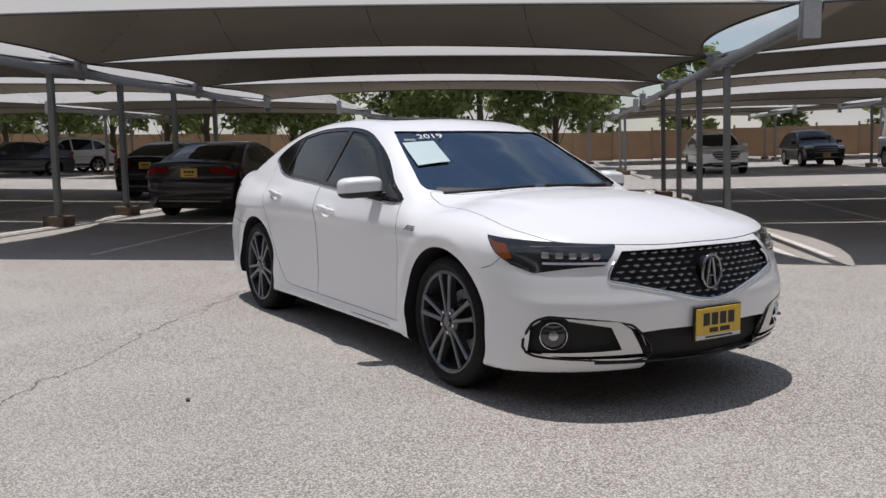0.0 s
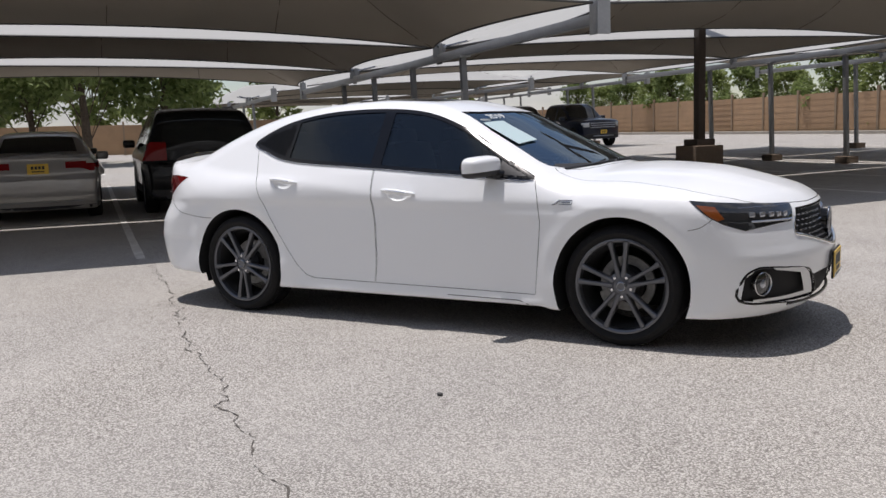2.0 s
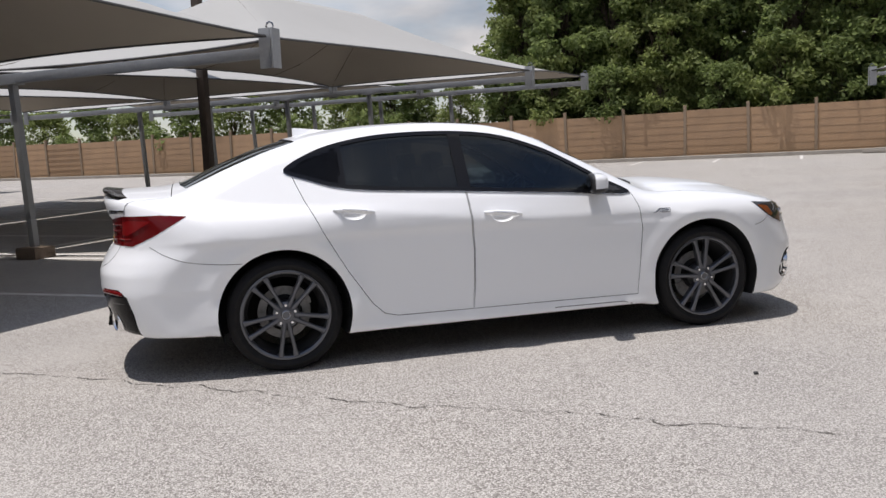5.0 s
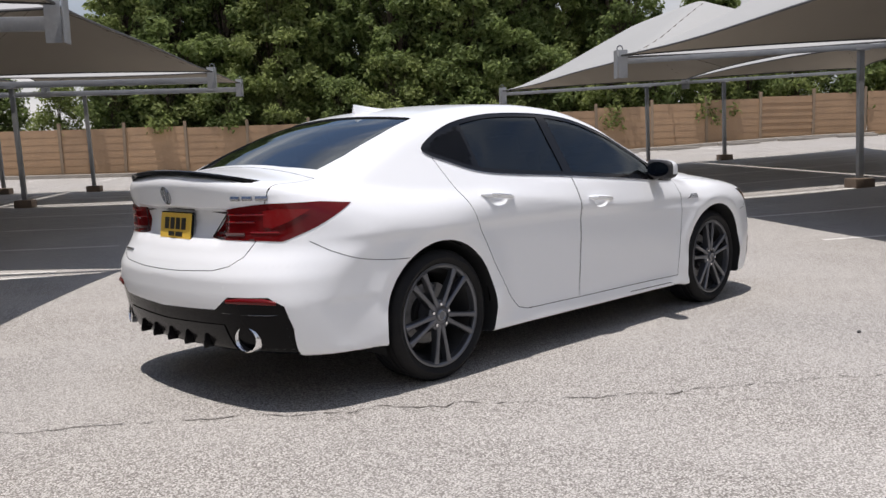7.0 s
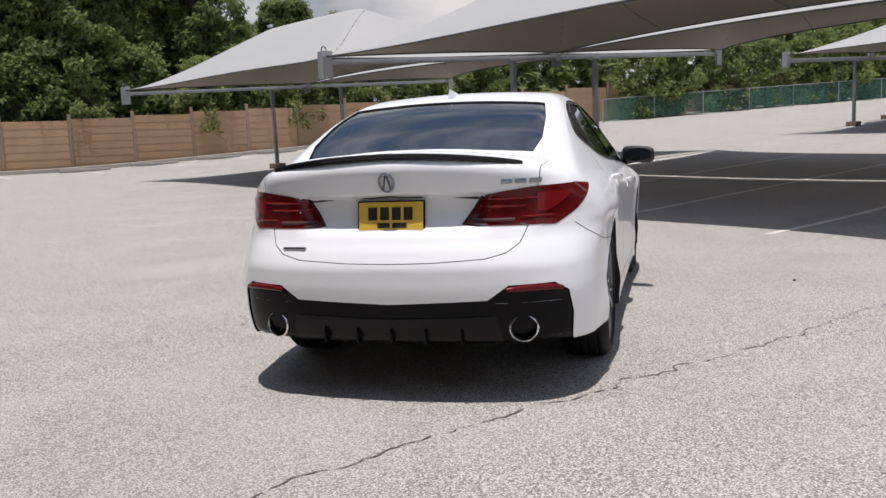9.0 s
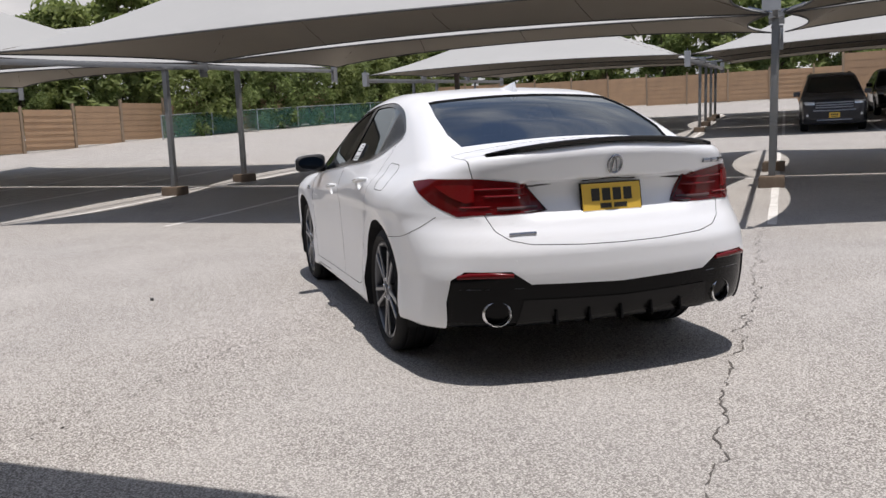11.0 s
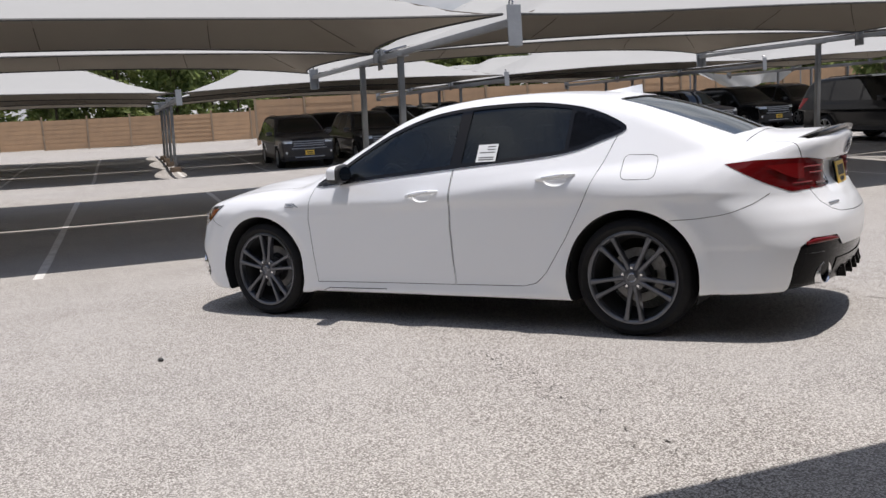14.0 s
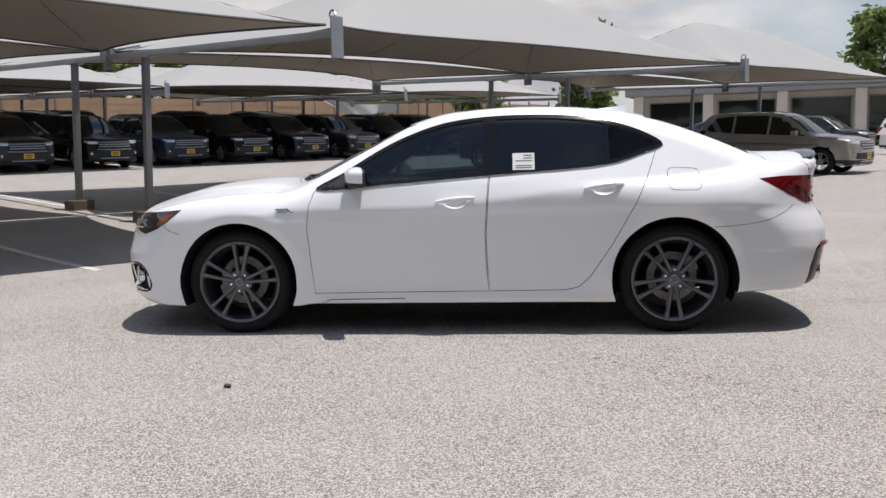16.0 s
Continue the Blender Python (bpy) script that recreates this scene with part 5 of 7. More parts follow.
def build_sedan():
    t = thing("sedan", "clean white four-door sedan with dark alloy wheels, parked on open pavement", "car")
    low, high = (-2.62, -1.06, 0.06), (2.52, 1.06, 1.6)
    field = sedan_field

    def shell(off, step=0.026):
        return surface_of(lambda x, y, z: field(x, y, z) + off, low, high, step)

    def cabin_hollow(x, y, z):
        return np.maximum(field(x, y, z) + 0.05, np.maximum(np.maximum(-1.72 - x, x - 1.0), 0.34 - z))
    body = shell(0.0, 0.023)
    body = boolean(body, surface_of(cabin_hollow, low, high, 0.04), "DIFFERENCE")
    circle = [(0.388 * math.cos(a), 0.388 * math.sin(a)) for a in np.linspace(0, 2 * math.pi, 57)[:-1]]
    for axle in (-1.3875, 1.3875):
        for s in (-1, 1):
            body = boolean(body, prism([(axle + x, 0.338 + z) for x, z in circle], min(s * 0.56, s * 1.2), max(s * 0.56, s * 1.2)), "DIFFERENCE")
    inner = shell(0.03)

    def pocket(outline, plane, lo, hi, deep):
        return boolean(prism(outline, lo, hi, plane), deep, "DIFFERENCE")
    body = boolean(body, prism(DAYLIGHT, -1.2, 1.2), "DIFFERENCE")
    body = boolean(body, prism(WINDSCREEN, 0.9, 1.6, "xy"), "DIFFERENCE")
    body = boolean(body, prism(REAR_SCREEN, 1.0, 1.6, "xy"), "DIFFERENCE")
    body = boolean(body, pocket(GRILLE, "yz", 1.9, 2.6, inner), "DIFFERENCE")
    body = boolean(body, pocket(LOWER_INTAKE, "yz", 1.9, 2.6, inner), "DIFFERENCE")
    body = boolean(body, pocket(DIFFUSER, "yz", -2.7, -2.15, inner), "DIFFERENCE")
    for s in (-1, 1):
        body = boolean(body, pocket([(y * -s, z) for y, z in FOG], "yz", 1.92, 2.6, inner), "DIFFERENCE")

    def dress(me, mats, off=0.0):
        """White skin outside, dark metal underneath and where a cut lies deep inside."""
        v = coords(me)
        f = field(v[:, 0], v[:, 1], v[:, 2]) + off
        near = np.abs(f) < 0.0022
        me.materials.clear()
        for m in mats:
            me.materials.append(m)
        g = gradient(field, v)
        g /= np.maximum(np.linalg.norm(g, axis=1), 1e-9)[:, None]
        nrm, idx, smooth = np.zeros((len(me.loops), 3)), [], []
        for p in me.polygons:
            vs = list(p.vertices)
            on = all(near[i] for i in vs)
            pn = np.array(p.normal)
            dished = any(abs(p.center.x - cx) < 0.078 and abs(p.center.z - cz) < 0.05 for cx, cz in ((-0.03, 0.84), (-0.955, 0.91)))
            deep = min(f[i] for i in vs) < (-0.034 if dished else -0.004)
            under = p.center.z < 0.30 and pn[2] < -0.94
            idx.append(1 if (deep or under) and len(mats) > 1 else 0)
            smooth.append(on)
            for li, vi in zip(p.loop_indices, vs):
                nrm[li] = g[vi] if on and g[vi] @ pn > 0.35 else pn
        me.polygons.foreach_set("material_index", np.array(idx, dtype=np.int32))
        me.polygons.foreach_set("use_smooth", smooth)
        me.normals_split_custom_set(nrm.tolist())
        return me
    gap = 0.0019
    doors = {}
    for s, key in ((-1, "right"), (1, "left")):
        for outline, which in ((FRONT_DOOR, "front"), (REAR_DOOR, "rear")):
            lo, hi = (0.45, 1.2) if s > 0 else (-1.2, -0.45)
            d = boolean(body, prism(inset(outline, gap), lo, hi), "INTERSECT")
            cup = (-0.03, 0.845) if which == "front" else (-0.955, 0.915)
            bm = bmesh.new()
            bmesh.ops.create_uvsphere(bm, u_segments=24, v_segments=14, radius=1.0)
            c = on_side(field, *cup, s)
            for v in bm.verts:
                v.co = Vector((c.x + v.co.x * 0.074, c.y + s * 0.010 + v.co.y * 0.028, c.z - 0.006 + v.co.z * 0.042))
            dish = bpy.data.meshes.new("dish")
            bm.to_mesh(dish)
            bm.free()
            doors[key, which] = boolean(d, dish, "DIFFERENCE")
            body = boolean(body, prism(inset(outline, -gap), lo, hi), "DIFFERENCE")
    bonnet = boolean(body, prism(inset(BONNET, gap), 0.66, 1.15, "xy"), "INTERSECT")
    bonnet = boolean(bonnet, inner, "DIFFERENCE")
    body = boolean(body, boolean(prism(inset(BONNET, -gap), 0.66, 1.15, "xy"), inner, "DIFFERENCE"), "DIFFERENCE")
    lid = boolean(body, prism(inset(BOOT, gap), -2.7, -1.985, "yz"), "INTERSECT")
    lid = boolean(lid, inner, "DIFFERENCE")
    body = boolean(body, boolean(prism(inset(BOOT, -gap), -2.7, -1.98, "yz"), inner, "DIFFERENCE"), "DIFFERENCE")
    two = [WHITE_PAINT, DARK_INSIDE]
    part("body", dress(body, two), None, t, "glossy white painted body shell")
    part("bonnet", dress(bonnet, two), None, t, "sculpted white bonnet")
    boot = part("boot_lid", dress(lid, two), None, t, "white boot lid")
    for (key, which), me in doors.items():
        s = -1 if key == "right" else 1
        d = part(which + "_door", dress(me, two), None, t)
        x, z = (-0.03, 0.852) if which == "front" else (-0.955, 0.922)
        slope = -0.10
        pts = []
        for q in np.linspace(-1, 1, 11):
            p = on_side(field, x + q * 0.122, z + slope * q * 0.122 + 0.004 * (1 - q * q), s, 0.022 * (1 - q ** 4) + 0.004)
            pts.append(p)
        bm = tube(pts, [0.006 + 0.011 * (1 - abs(q) ** 3) for q in np.linspace(-1, 1, 11)], 10)
        part("handle", bm, WHITE_PAINT, d, "white pull handle", smooth=50)
        part("handle_strip", tube([p + Vector((0, s * 0.014, 0.004)) for p in pts[2:-2]], 0.004, 6), CHROME, d, "thin chrome strip", smooth=50)

    def patch(off, cutter, mat, name, parent, label="", solid=False):
        base = shells[off].copy()
        me = boolean(base, cutter, "INTERSECT")
        if solid:
            skin(me, field, off, [mat, mat])
        else:
            skin(me, field, off, [mat], only=True)
        return part(name, me, None, parent, label)
    shells = {0.003: shell(0.003), 0.008: shell(0.008), -0.003: shell(-0.003)}
    panes = inset(DAYLIGHT, 0.024)
    cuts = {"front_window": clip_x(panes, -0.205, 2), "rear_window": clip_x(panes, -0.975, -0.285), "quarter_window": clip_x(panes, -2, -1.0)}
    for s in (-1, 1):
        lo, hi = (0.3, 1.2) if s > 0 else (-1.2, -0.3)
        ring = prism(DAYLIGHT, lo, hi)
        for outline in cuts.values():
            ring = boolean(ring, prism(outline, lo - 0.05, hi + 0.05), "DIFFERENCE")
        patch(0.003, ring, GLOSS_BLACK, "window_frame", t, "gloss black window surround")
        for name, outline in cuts.items():
            patch(0.008, prism(inset(outline, -0.006), lo, hi), FRONT_TINT if name == "front_window" else TINTED, name, t, "dark tinted side glass")
        sill_line = [on_side(field, x, z - 0.004, s, 0.003) for x, z in DAYLIGHT[:25]]
        part("window_moulding", tube(sill_line, 0.004, 6), DARK_CHROME, t, smooth=50)
    patch(0.008, prism(inset(WINDSCREEN, -0.004), 0.9, 1.6, "xy"), WIND_GLASS, "windscreen", t, "clear windscreen reflecting the sky")
    patch(0.008, prism(inset(REAR_SCREEN, -0.004), 1.0, 1.6, "xy"), REAR_GLASS, "rear_screen", t, "dark tinted rear window")
    cowl = [(0.93, -0.66), (1.01, -0.56), (1.08, -0.32), (1.105, 0.0), (1.08, 0.32), (1.01, 0.56), (0.93, 0.66), (0.90, 0.64), (0.965, 0.5), (1.03, 0.3), (1.05, 0.0), (1.03, -0.3), (0.965, -0.5), (0.90, -0.64)]
    patch(0.003, prism(cowl, 0.9, 1.2, "xy"), SATIN_BLACK, "cowl", t, "black plastic cowl below the windscreen")
    roof_panel = [(-0.02, -0.40), (0.0, 0.0), (-0.02, 0.40), (-0.40, 0.42), (-0.42, 0.0), (-0.40, -0.42)]
    patch(-0.003, prism(rounded(roof_panel, 4), 1.2, 1.6, "xy"), GLOSS_BLACK, "sunroof", t, "dark glass sunroof")
    for s in (-1, 1):
        pts = [on_top(field, 1.075 - 0.10 * q * q, s * (0.04 + 0.56 * q) - 0.04, 0.006) for q in np.linspace(0, 1, 9)]
        part("wiper", tube(pts, 0.007, 6), SATIN_BLACK, t, "black wiper arm")
    # lamps
    for s in (-1, 1):
        inner_edge, outer_edge = (0.43, 1.1) if s > 0 else (-1.1, -0.43)
        lens = [(s * y, z) for y, z in ((0.468, 0.9), (0.472, 0.77), (0.56, 0.680), (0.70, 0.60), (1.1, 0.60), (1.1, 0.9))]
        lamp = patch(-0.003, boolean(prism(HEADLAMP, inner_edge, outer_edge), prism(lens, 1.5, 2.6, "yz"), "INTERSECT"), LENS_DARK, "headlamp", t, "smoked headlamp with a row of clear lenses", True)
        part("marker", skin(boolean(shells[-0.003].copy(), prism([(1.795, 0.792), (1.885, 0.780), (1.935, 0.718), (1.905, 0.708), (1.855, 0.738)], min(s * 0.6, s * 1.1), max(s * 0.6, s * 1.1)), "INTERSECT"), field, -0.003, [LENS_AMBER], only=True), None, lamp, "amber side marker").location = (0.0, s * 0.0015, 0.0005)
        for k in range(5):
            y = s * (0.765 - 0.047 * k)
            c = on_end(field, y, 0.735 - 0.002 * k, True, 0.0025)
            o = part("led_lens", box(-0.004, 0.006, -0.018, 0.018, -0.014, 0.014, 0.005), LENS_CLEAR, lamp, "clear square lens", smooth=30)
            o.matrix_basis = pose(*c, 0, 0, s * (58 - 9 * k) * 0.75)
        pts = [on_end(field, s * y, 0.700 - 0.004 * (0.80 - y), True, 0.004) for y in np.linspace(0.78, 0.54, 12)]
        part("light_bar", tube(pts, 0.006, 6), LENS_CLEAR, lamp, "thin clear light bar", smooth=50)
        pts = [on_end(field, s * y, 0.772, True, 0.004) for y in np.linspace(0.80, 0.50, 12)]
        part("upper_trim", tube(pts, 0.004, 6), DARK_CHROME, lamp, smooth=50)
        edge_in, edge_out = (0.312, 1.1) if s > 0 else (-1.1, -0.312)
        lens = [(s * y, z) for y, z in ((0.405, 0.925), (0.50, 0.942), (0.66, 0.962), (1.1, 0.985), (1.1, 0.77), (0.74, 0.785), (0.66, 0.792), (0.36, 0.796), (0.318, 0.802))]
        lamp = patch(-0.003, boolean(prism(TAILLAMP, edge_in, edge_out), prism(lens, -2.6, -1.7, "yz"), "INTERSECT"), LENS_RED, "taillamp", t, "deep red wrap-around taillamp", True)
        for z0, z1, y0, y1 in ((0.905, 0.915, 0.43, 0.74), (0.872, 0.882, 0.40, 0.60), (0.825, 0.835, 0.58, 0.70)):
            pts = [on_end(field, s * y, (z0 + z1) / 2, False, 0.003) for y in np.linspace(y0, y1, 12)]
            part("light_guide", tube(pts, 0.0048, 6), LENS_RED_BRIGHT, lamp, "brighter red light guide", smooth=50)
        pts = [on_end(field, s * y, 0.820, False, 0.003) for y in np.linspace(0.36, 0.55, 8)]
        part("reverse_lamp", tube(pts, 0.008, 6), SMOKY_LENS, lamp, "smoky clear reversing lamp", smooth=50)
        seg = [(-2.10, 0.93), (-2.22, 0.935), (-2.29, 0.925), (-2.29, 0.86), (-2.24, 0.85), (-2.19, 0.875)]
        o = part("lamp_segment", skin(boolean(shells[-0.003].copy(), prism(seg, min(s * 0.64, s * 1.1), max(s * 0.64, s * 1.1)), "INTERSECT"), field, -0.003, [LENS_RED_BRIGHT], only=True), None, lamp, "brighter red segment")
        o.location = (-0.003, s * 0.005, 0.0)
        pts = [on_end(field, s * y, z, False, 0.004) for y, z in ((0.408, 0.918), (0.325, 0.806), (0.42, 0.800), (0.60, 0.797))]
        part("lower_trim", tube(pts, 0.004, 6), SATIN_BLACK, lamp, smooth=50)
    # grille
    g = part("grille", mesh_from("grille", *grille_jewels(field)), JEWEL, t, "black mesh grille with small bright facets")
    outline = [(y, z) for y, z in rounded([(-0.452, 0.744), (-0.50, 0.70), (-0.546, 0.624), (-0.48, 0.603), (-0.25, 0.55), (-0.08, 0.512), (0.0, 0.507), (0.08, 0.512), (0.25, 0.55), (0.48, 0.603), (0.546, 0.624), (0.50, 0.70), (0.452, 0.744)], 3)][:37]
    part("grille_frame", tube([on_end(field, y, z, True, -0.008) for y, z in outline], [0.004 if min(k, len(outline) - 1 - k) < 3 else 0.012 for k in range(len(outline))], 8), CHROME, g, "bright satin chrome grille frame", smooth=50)
    ring = [on_end(field, 0, 0.635, True, 0.0) + Vector((0.012, 0.062 * math.cos(a), 0.078 * math.sin(a))) for a in np.linspace(0, 2 * math.pi, 33)[:-1]]
    part("emblem", tube(ring, 0.0075, 8, True), DARK_CHROME, g, "oval chrome emblem", smooth=50)
    bm = lathe([(0.0, 0.004), (0.9, 0.004), (1.0, -0.03)], 32, "x")
    for v in bm.verts:
        v.co = on_end(field, 0, 0.635, True, 0.0) + Vector((v.co.x, v.co.y * 0.06, v.co.z * 0.076))
    part("emblem_disc", bm, GLOSS_BLACK, g, smooth=40)
    c = on_end(field, 0, 0.635, True, 0.012)
    for s in (-1, 1):
        part("emblem_bar", tube([c + Vector((0, s * 0.008, 0.066)), c + Vector((0, s * 0.030, -0.062))], 0.0045, 6), DARK_CHROME, g)
    part("emblem_bar", tube([c + Vector((0, -0.024, -0.018)), c + Vector((0, 0.024, -0.018))], 0.004, 6), DARK_CHROME, g)
    number_plate(t, "front_plate", on_end(field, 0, 0.40, True, 0.012), pose(0, 0, 0, 0, 0, 90) @ pose(0, 0, 0, 0, 0, 0), "yellow dealer plate with dark print")
    lip = [on_end(field, y, 0.232 + 0.03 * abs(y), True, -0.003) for y in np.linspace(-0.6, 0.6, 25)]
    part("front_lip", tube(lip, 0.010, 8), GLOSS_BLACK, t, "gloss black front lip", smooth=50)
    for s in (-1, 1):
        f = part("fog_lamp_bezel", tube([on_end(field, s * -y, z, True, -0.005) for y, z in rounded(FOG, 4)], 0.008, 8, True), GLOSS_BLACK, t, "gloss black fog lamp surround", smooth=50)
        blade = [(s * y, z) for y, z in ((0.735, 0.458), (0.52, 0.438), (0.465, 0.402), (0.395, 0.285), (0.80, 0.281), (0.80, 0.294), (0.50, 0.308), (0.555, 0.415), (0.72, 0.446))]
        patch(-0.003, prism(blade, 1.92, 2.6, "yz"), SATIN_SILVER, "chrome_blade", f, "satin silver blade")
        c = on_end(field, s * 0.762, 0.375, True, -0.012)
        for nm, prof, mat in (("lamp_ring", [(0.057, 0.0), (0.060, 0.008), (0.063, 0.006), (0.064, -0.02)], CHROME), ("lamp_lens", [(0.0, 0.004), (0.03, 0.003), (0.057, -0.004), (0.057, -0.03)], LENS_DARK), ("lamp_bulb", [(0.0, 0.008), (0.018, 0.006), (0.026, 0.0)], LENS_CLEAR)):
            o = part(nm, lathe(prof, 28, "x"), mat, f, smooth=40)
            o.matrix_basis = pose(c.x, c.y, c.z, 0, 0, s * 32)
    # rear end
    number_plate(boot, "rear_plate", on_end(field, 0, 0.834, False, 0.012), pose(0, 0, 0, 0, 0, -90) @ pose(0, 0, 0, -8, 0, 0), "yellow dealer plate with dark print")
    brow = [on_end(field, y, 0.934 - 0.05 * abs(y), False, -0.004) for y in np.linspace(-0.40, 0.40, 17)]
    part("plate_brow", tube(brow, 0.007, 6), SATIN_BLACK, boot, smooth=50)
    c = on_end(field, 0, 0.995, False, 0.007)
    part("rear_emblem", tube([c + Vector((-0.012 * math.sin(a), 0.034 * math.cos(a), 0.040 * math.sin(a))) for a in np.linspace(0, 2 * math.pi, 29)[:-1]], 0.005, 6, True), DARK_CHROME, boot, "oval chrome emblem", smooth=50)
    for s in (-1, 1):
        part("emblem_bar", tube([c + Vector((-0.008, s * 0.004, 0.034)), c + Vector((0.008, s * 0.017, -0.034))], 0.004, 6), DARK_CHROME, boot)
    for k in range(3):
        y0 = -0.50 - 0.058 * k
        part("badge_bar", tube([on_end(field, y0, 0.985, False, 0.002), on_end(field, y0 - 0.044, 0.985, False, 0.002)], 0.012, 6), DARK_CHROME, boot, "chrome badge bar")
    part("badge_bar", tube([on_end(field, 0.40, 0.708, False, 0.003), on_end(field, 0.52, 0.706, False, 0.003)], 0.008, 6), DARK_CHROME, boot, "dark badge bar")
    bm, rows = bmesh.new(), []
    for y in np.linspace(-0.585, 0.585, 41):
        k = abs(y) / 0.585
        c = on_top(field, -2.335 + 0.085 * k ** 3, y, 0.0)
        up = 0.008 * (1 - k ** 6) + 0.004
        ch = 0.085 * (1 - 0.55 * k ** 4)
        rows.append([bm.verts.new(c + Vector((dx * ch, 0, dz))) for dx, dz in ((0.55, 0.002), (0.1, up * 0.72), (-0.72, up + 0.006), (-0.80, up + 0.001), (-0.72, up - 0.016), (-0.15, -0.004))])
    for a, b in zip(rows, rows[1:]):
        for i in range(6):
            bm.faces.new((a[i], a[(i + 1) % 6], b[(i + 1) % 6], b[i]))
    bm.faces.new(rows[0])
    bm.faces.new(list(reversed(rows[-1])))
    bmesh.ops.recalc_face_normals(bm, faces=bm.faces)
    part("spoiler", bm, GLOSS_BLACK, t, "gloss black boot lip spoiler", smooth=50)
    dif = part("diffuser", skin(boolean(shells[0.008].copy(), prism(DIFFUSER, -2.7, -2.15, "yz"), "INTERSECT"), field, 0.008, [DIFFUSER_BLACK], only=True), None, t, "gloss black rear diffuser")
    lower = [(-0.50, 0.262), (-0.47, 0.405), (0.0, 0.392), (0.47, 0.405), (0.50, 0.262), (0.50, 0.15), (-0.50, 0.15)]
    part("diffuser_panel", skin(boolean(shells[0.003].copy(), prism(lower, -2.7, -2.15, "yz"), "INTERSECT"), field, 0.003, [DIFFUSER_GREY], only=True), None, dif, "dark grey lower panel of the diffuser")
    for y in (-0.32, -0.16, 0.0, 0.16, 0.32):
        bm = bmesh.new()
        c = on_end(field, y, 0.385, False, 0.0)
        sec = [(0.03, -0.03), (0.006, -0.038), (0.003, -0.065), (-0.004, -0.088), (-0.002, -0.104), (0.10, -0.104)]
        vs = [[bm.verts.new(c + Vector((x, w, z))) for x, z in sec] for w in (-0.005, 0.005)]
        bm.faces.new(vs[0])
        bm.faces.new(list(reversed(vs[1])))
        for i in range(6):
            bm.faces.new((vs[0][i], vs[0][(i + 1) % 6], vs[1][(i + 1) % 6], vs[1][i]))
        bmesh.ops.recalc_face_normals(bm, faces=bm.faces)
        part("fin", bm, DIFFUSER_BLACK, dif)
    for s in (-1, 1):
        pts = [on_end(field, s * y, z, False, 0.0) for y, z in ((0.52, 0.522), (0.60, 0.527), (0.70, 0.526), (0.75, 0.518))]
        part("reflector", tube(pts, [0.010, 0.015, 0.015, 0.010], 8), LENS_RED, dif, "red rear reflector", smooth=50)
        c = on_end(field, s * 0.585, 0.345, False, 0.0)
        tip, bore = lathe([(0.052, 0.05), (0.052, -0.036), (0.056, -0.042), (0.062, -0.036), (0.064, 0.05)], 32, "x"), lathe([(0.0, 0.02), (0.051, 0.018), (0.0515, -0.03)], 24, "x")
        for v in [*tip.verts, *bore.verts]:
            v.co.x += 0.34 * s * v.co.y  # cut to follow the bumper's sweep
        ex = part("exhaust_tip", tip, CHROME, t, "polished round exhaust tip", smooth=40)
        ex.location = c + Vector((0.036, 0, 0))
        part("exhaust_bore", bore, DARK_INSIDE, ex)
        for zz in (0.30, 0.32, 0.34, 0.36, 0.38, 0.40, 0.42, 0.44):
            pts = [on_end(field, s * y, zz, False, -0.012) for y in np.linspace(0.65, 0.765, 6)]
            part("mesh_bar", tube(pts, 0.003, 5), SATIN_BLACK, dif)
        part("bezel_line", tube([on_end(field, s * y, 0.462, False, -0.010) for y in np.linspace(0.47, 0.74, 8)], 0.003, 5), DARK_CHROME, dif)
        for y in (0.50, 0.2):
            o = part("parking_sensor", lathe([(0.0, -0.004), (0.008, -0.003), (0.0095, 0.004)], 16, "x"), WHITE_PAINT, t)
            o.location = on_end(field, s * y, 0.585, False, -0.003)
    # sides
    for s in (-1, 1):
        m = part("mirror", mirror_shell(s, 0.982), SATIN_BLACK, t, "black door mirror housing", smooth=60)
        part("mirror_cap", mirror_shell(s, 1.0, True), WHITE_PAINT, m, "white mirror cap", smooth=60)
        part("mirror_arm", tube([(0.66, s * 0.80, 0.952), (0.64, s * 0.86, 0.952), (0.60, s * 0.92, 0.965)], [0.040, 0.030, 0.026], 10), GLOSS_BLACK, m, smooth=60)
        bm = bmesh.new()
        pts = [(0.523 - 0.30 * 0.098 * math.cos(a), s * (0.965 + 0.098 * math.cos(a)), 1.004 + 0.048 * math.sin(a)) for a in np.linspace(0, 2 * math.pi, 25)[:-1]]
        bm.faces.new([bm.verts.new(p) for p in pts])
        part("mirror_glass", bm, MIRROR, m)
        sail_plate = [(0.86, 0.928), (0.64, 0.945), (0.64, 1.05), (0.70, 1.028)]
        part("corner_trim", skin(boolean(shells[0.003].copy(), prism(sail_plate, min(s * 0.5, s * 1.2), max(s * 0.5, s * 1.2)), "INTERSECT"), field, 0.003, [SATIN_BLACK], only=True), None, t, "black triangle by the mirror")
        badge = part("fender_badge", tube([on_side(field, x, z, s, 0.002) for x, z in ((1.045, 0.790), (1.12, 0.790), (1.12, 0.812), (1.05, 0.812))], 0.0026, 6, True), DARK_CHROME, t, "small chrome fender badge")
        part("badge_stroke", tube([on_side(field, x, z, s, 0.002) for x, z in ((1.0, 0.787), (1.02, 0.792), (1.048, 0.813))], [0.002, 0.004, 0.005], 6), DARK_CHROME, badge)
        part("badge_stroke", tube([on_side(field, x, 0.801, s, 0.002) for x in (1.06, 1.085, 1.11)], 0.003, 6), DARK_CHROME, badge)
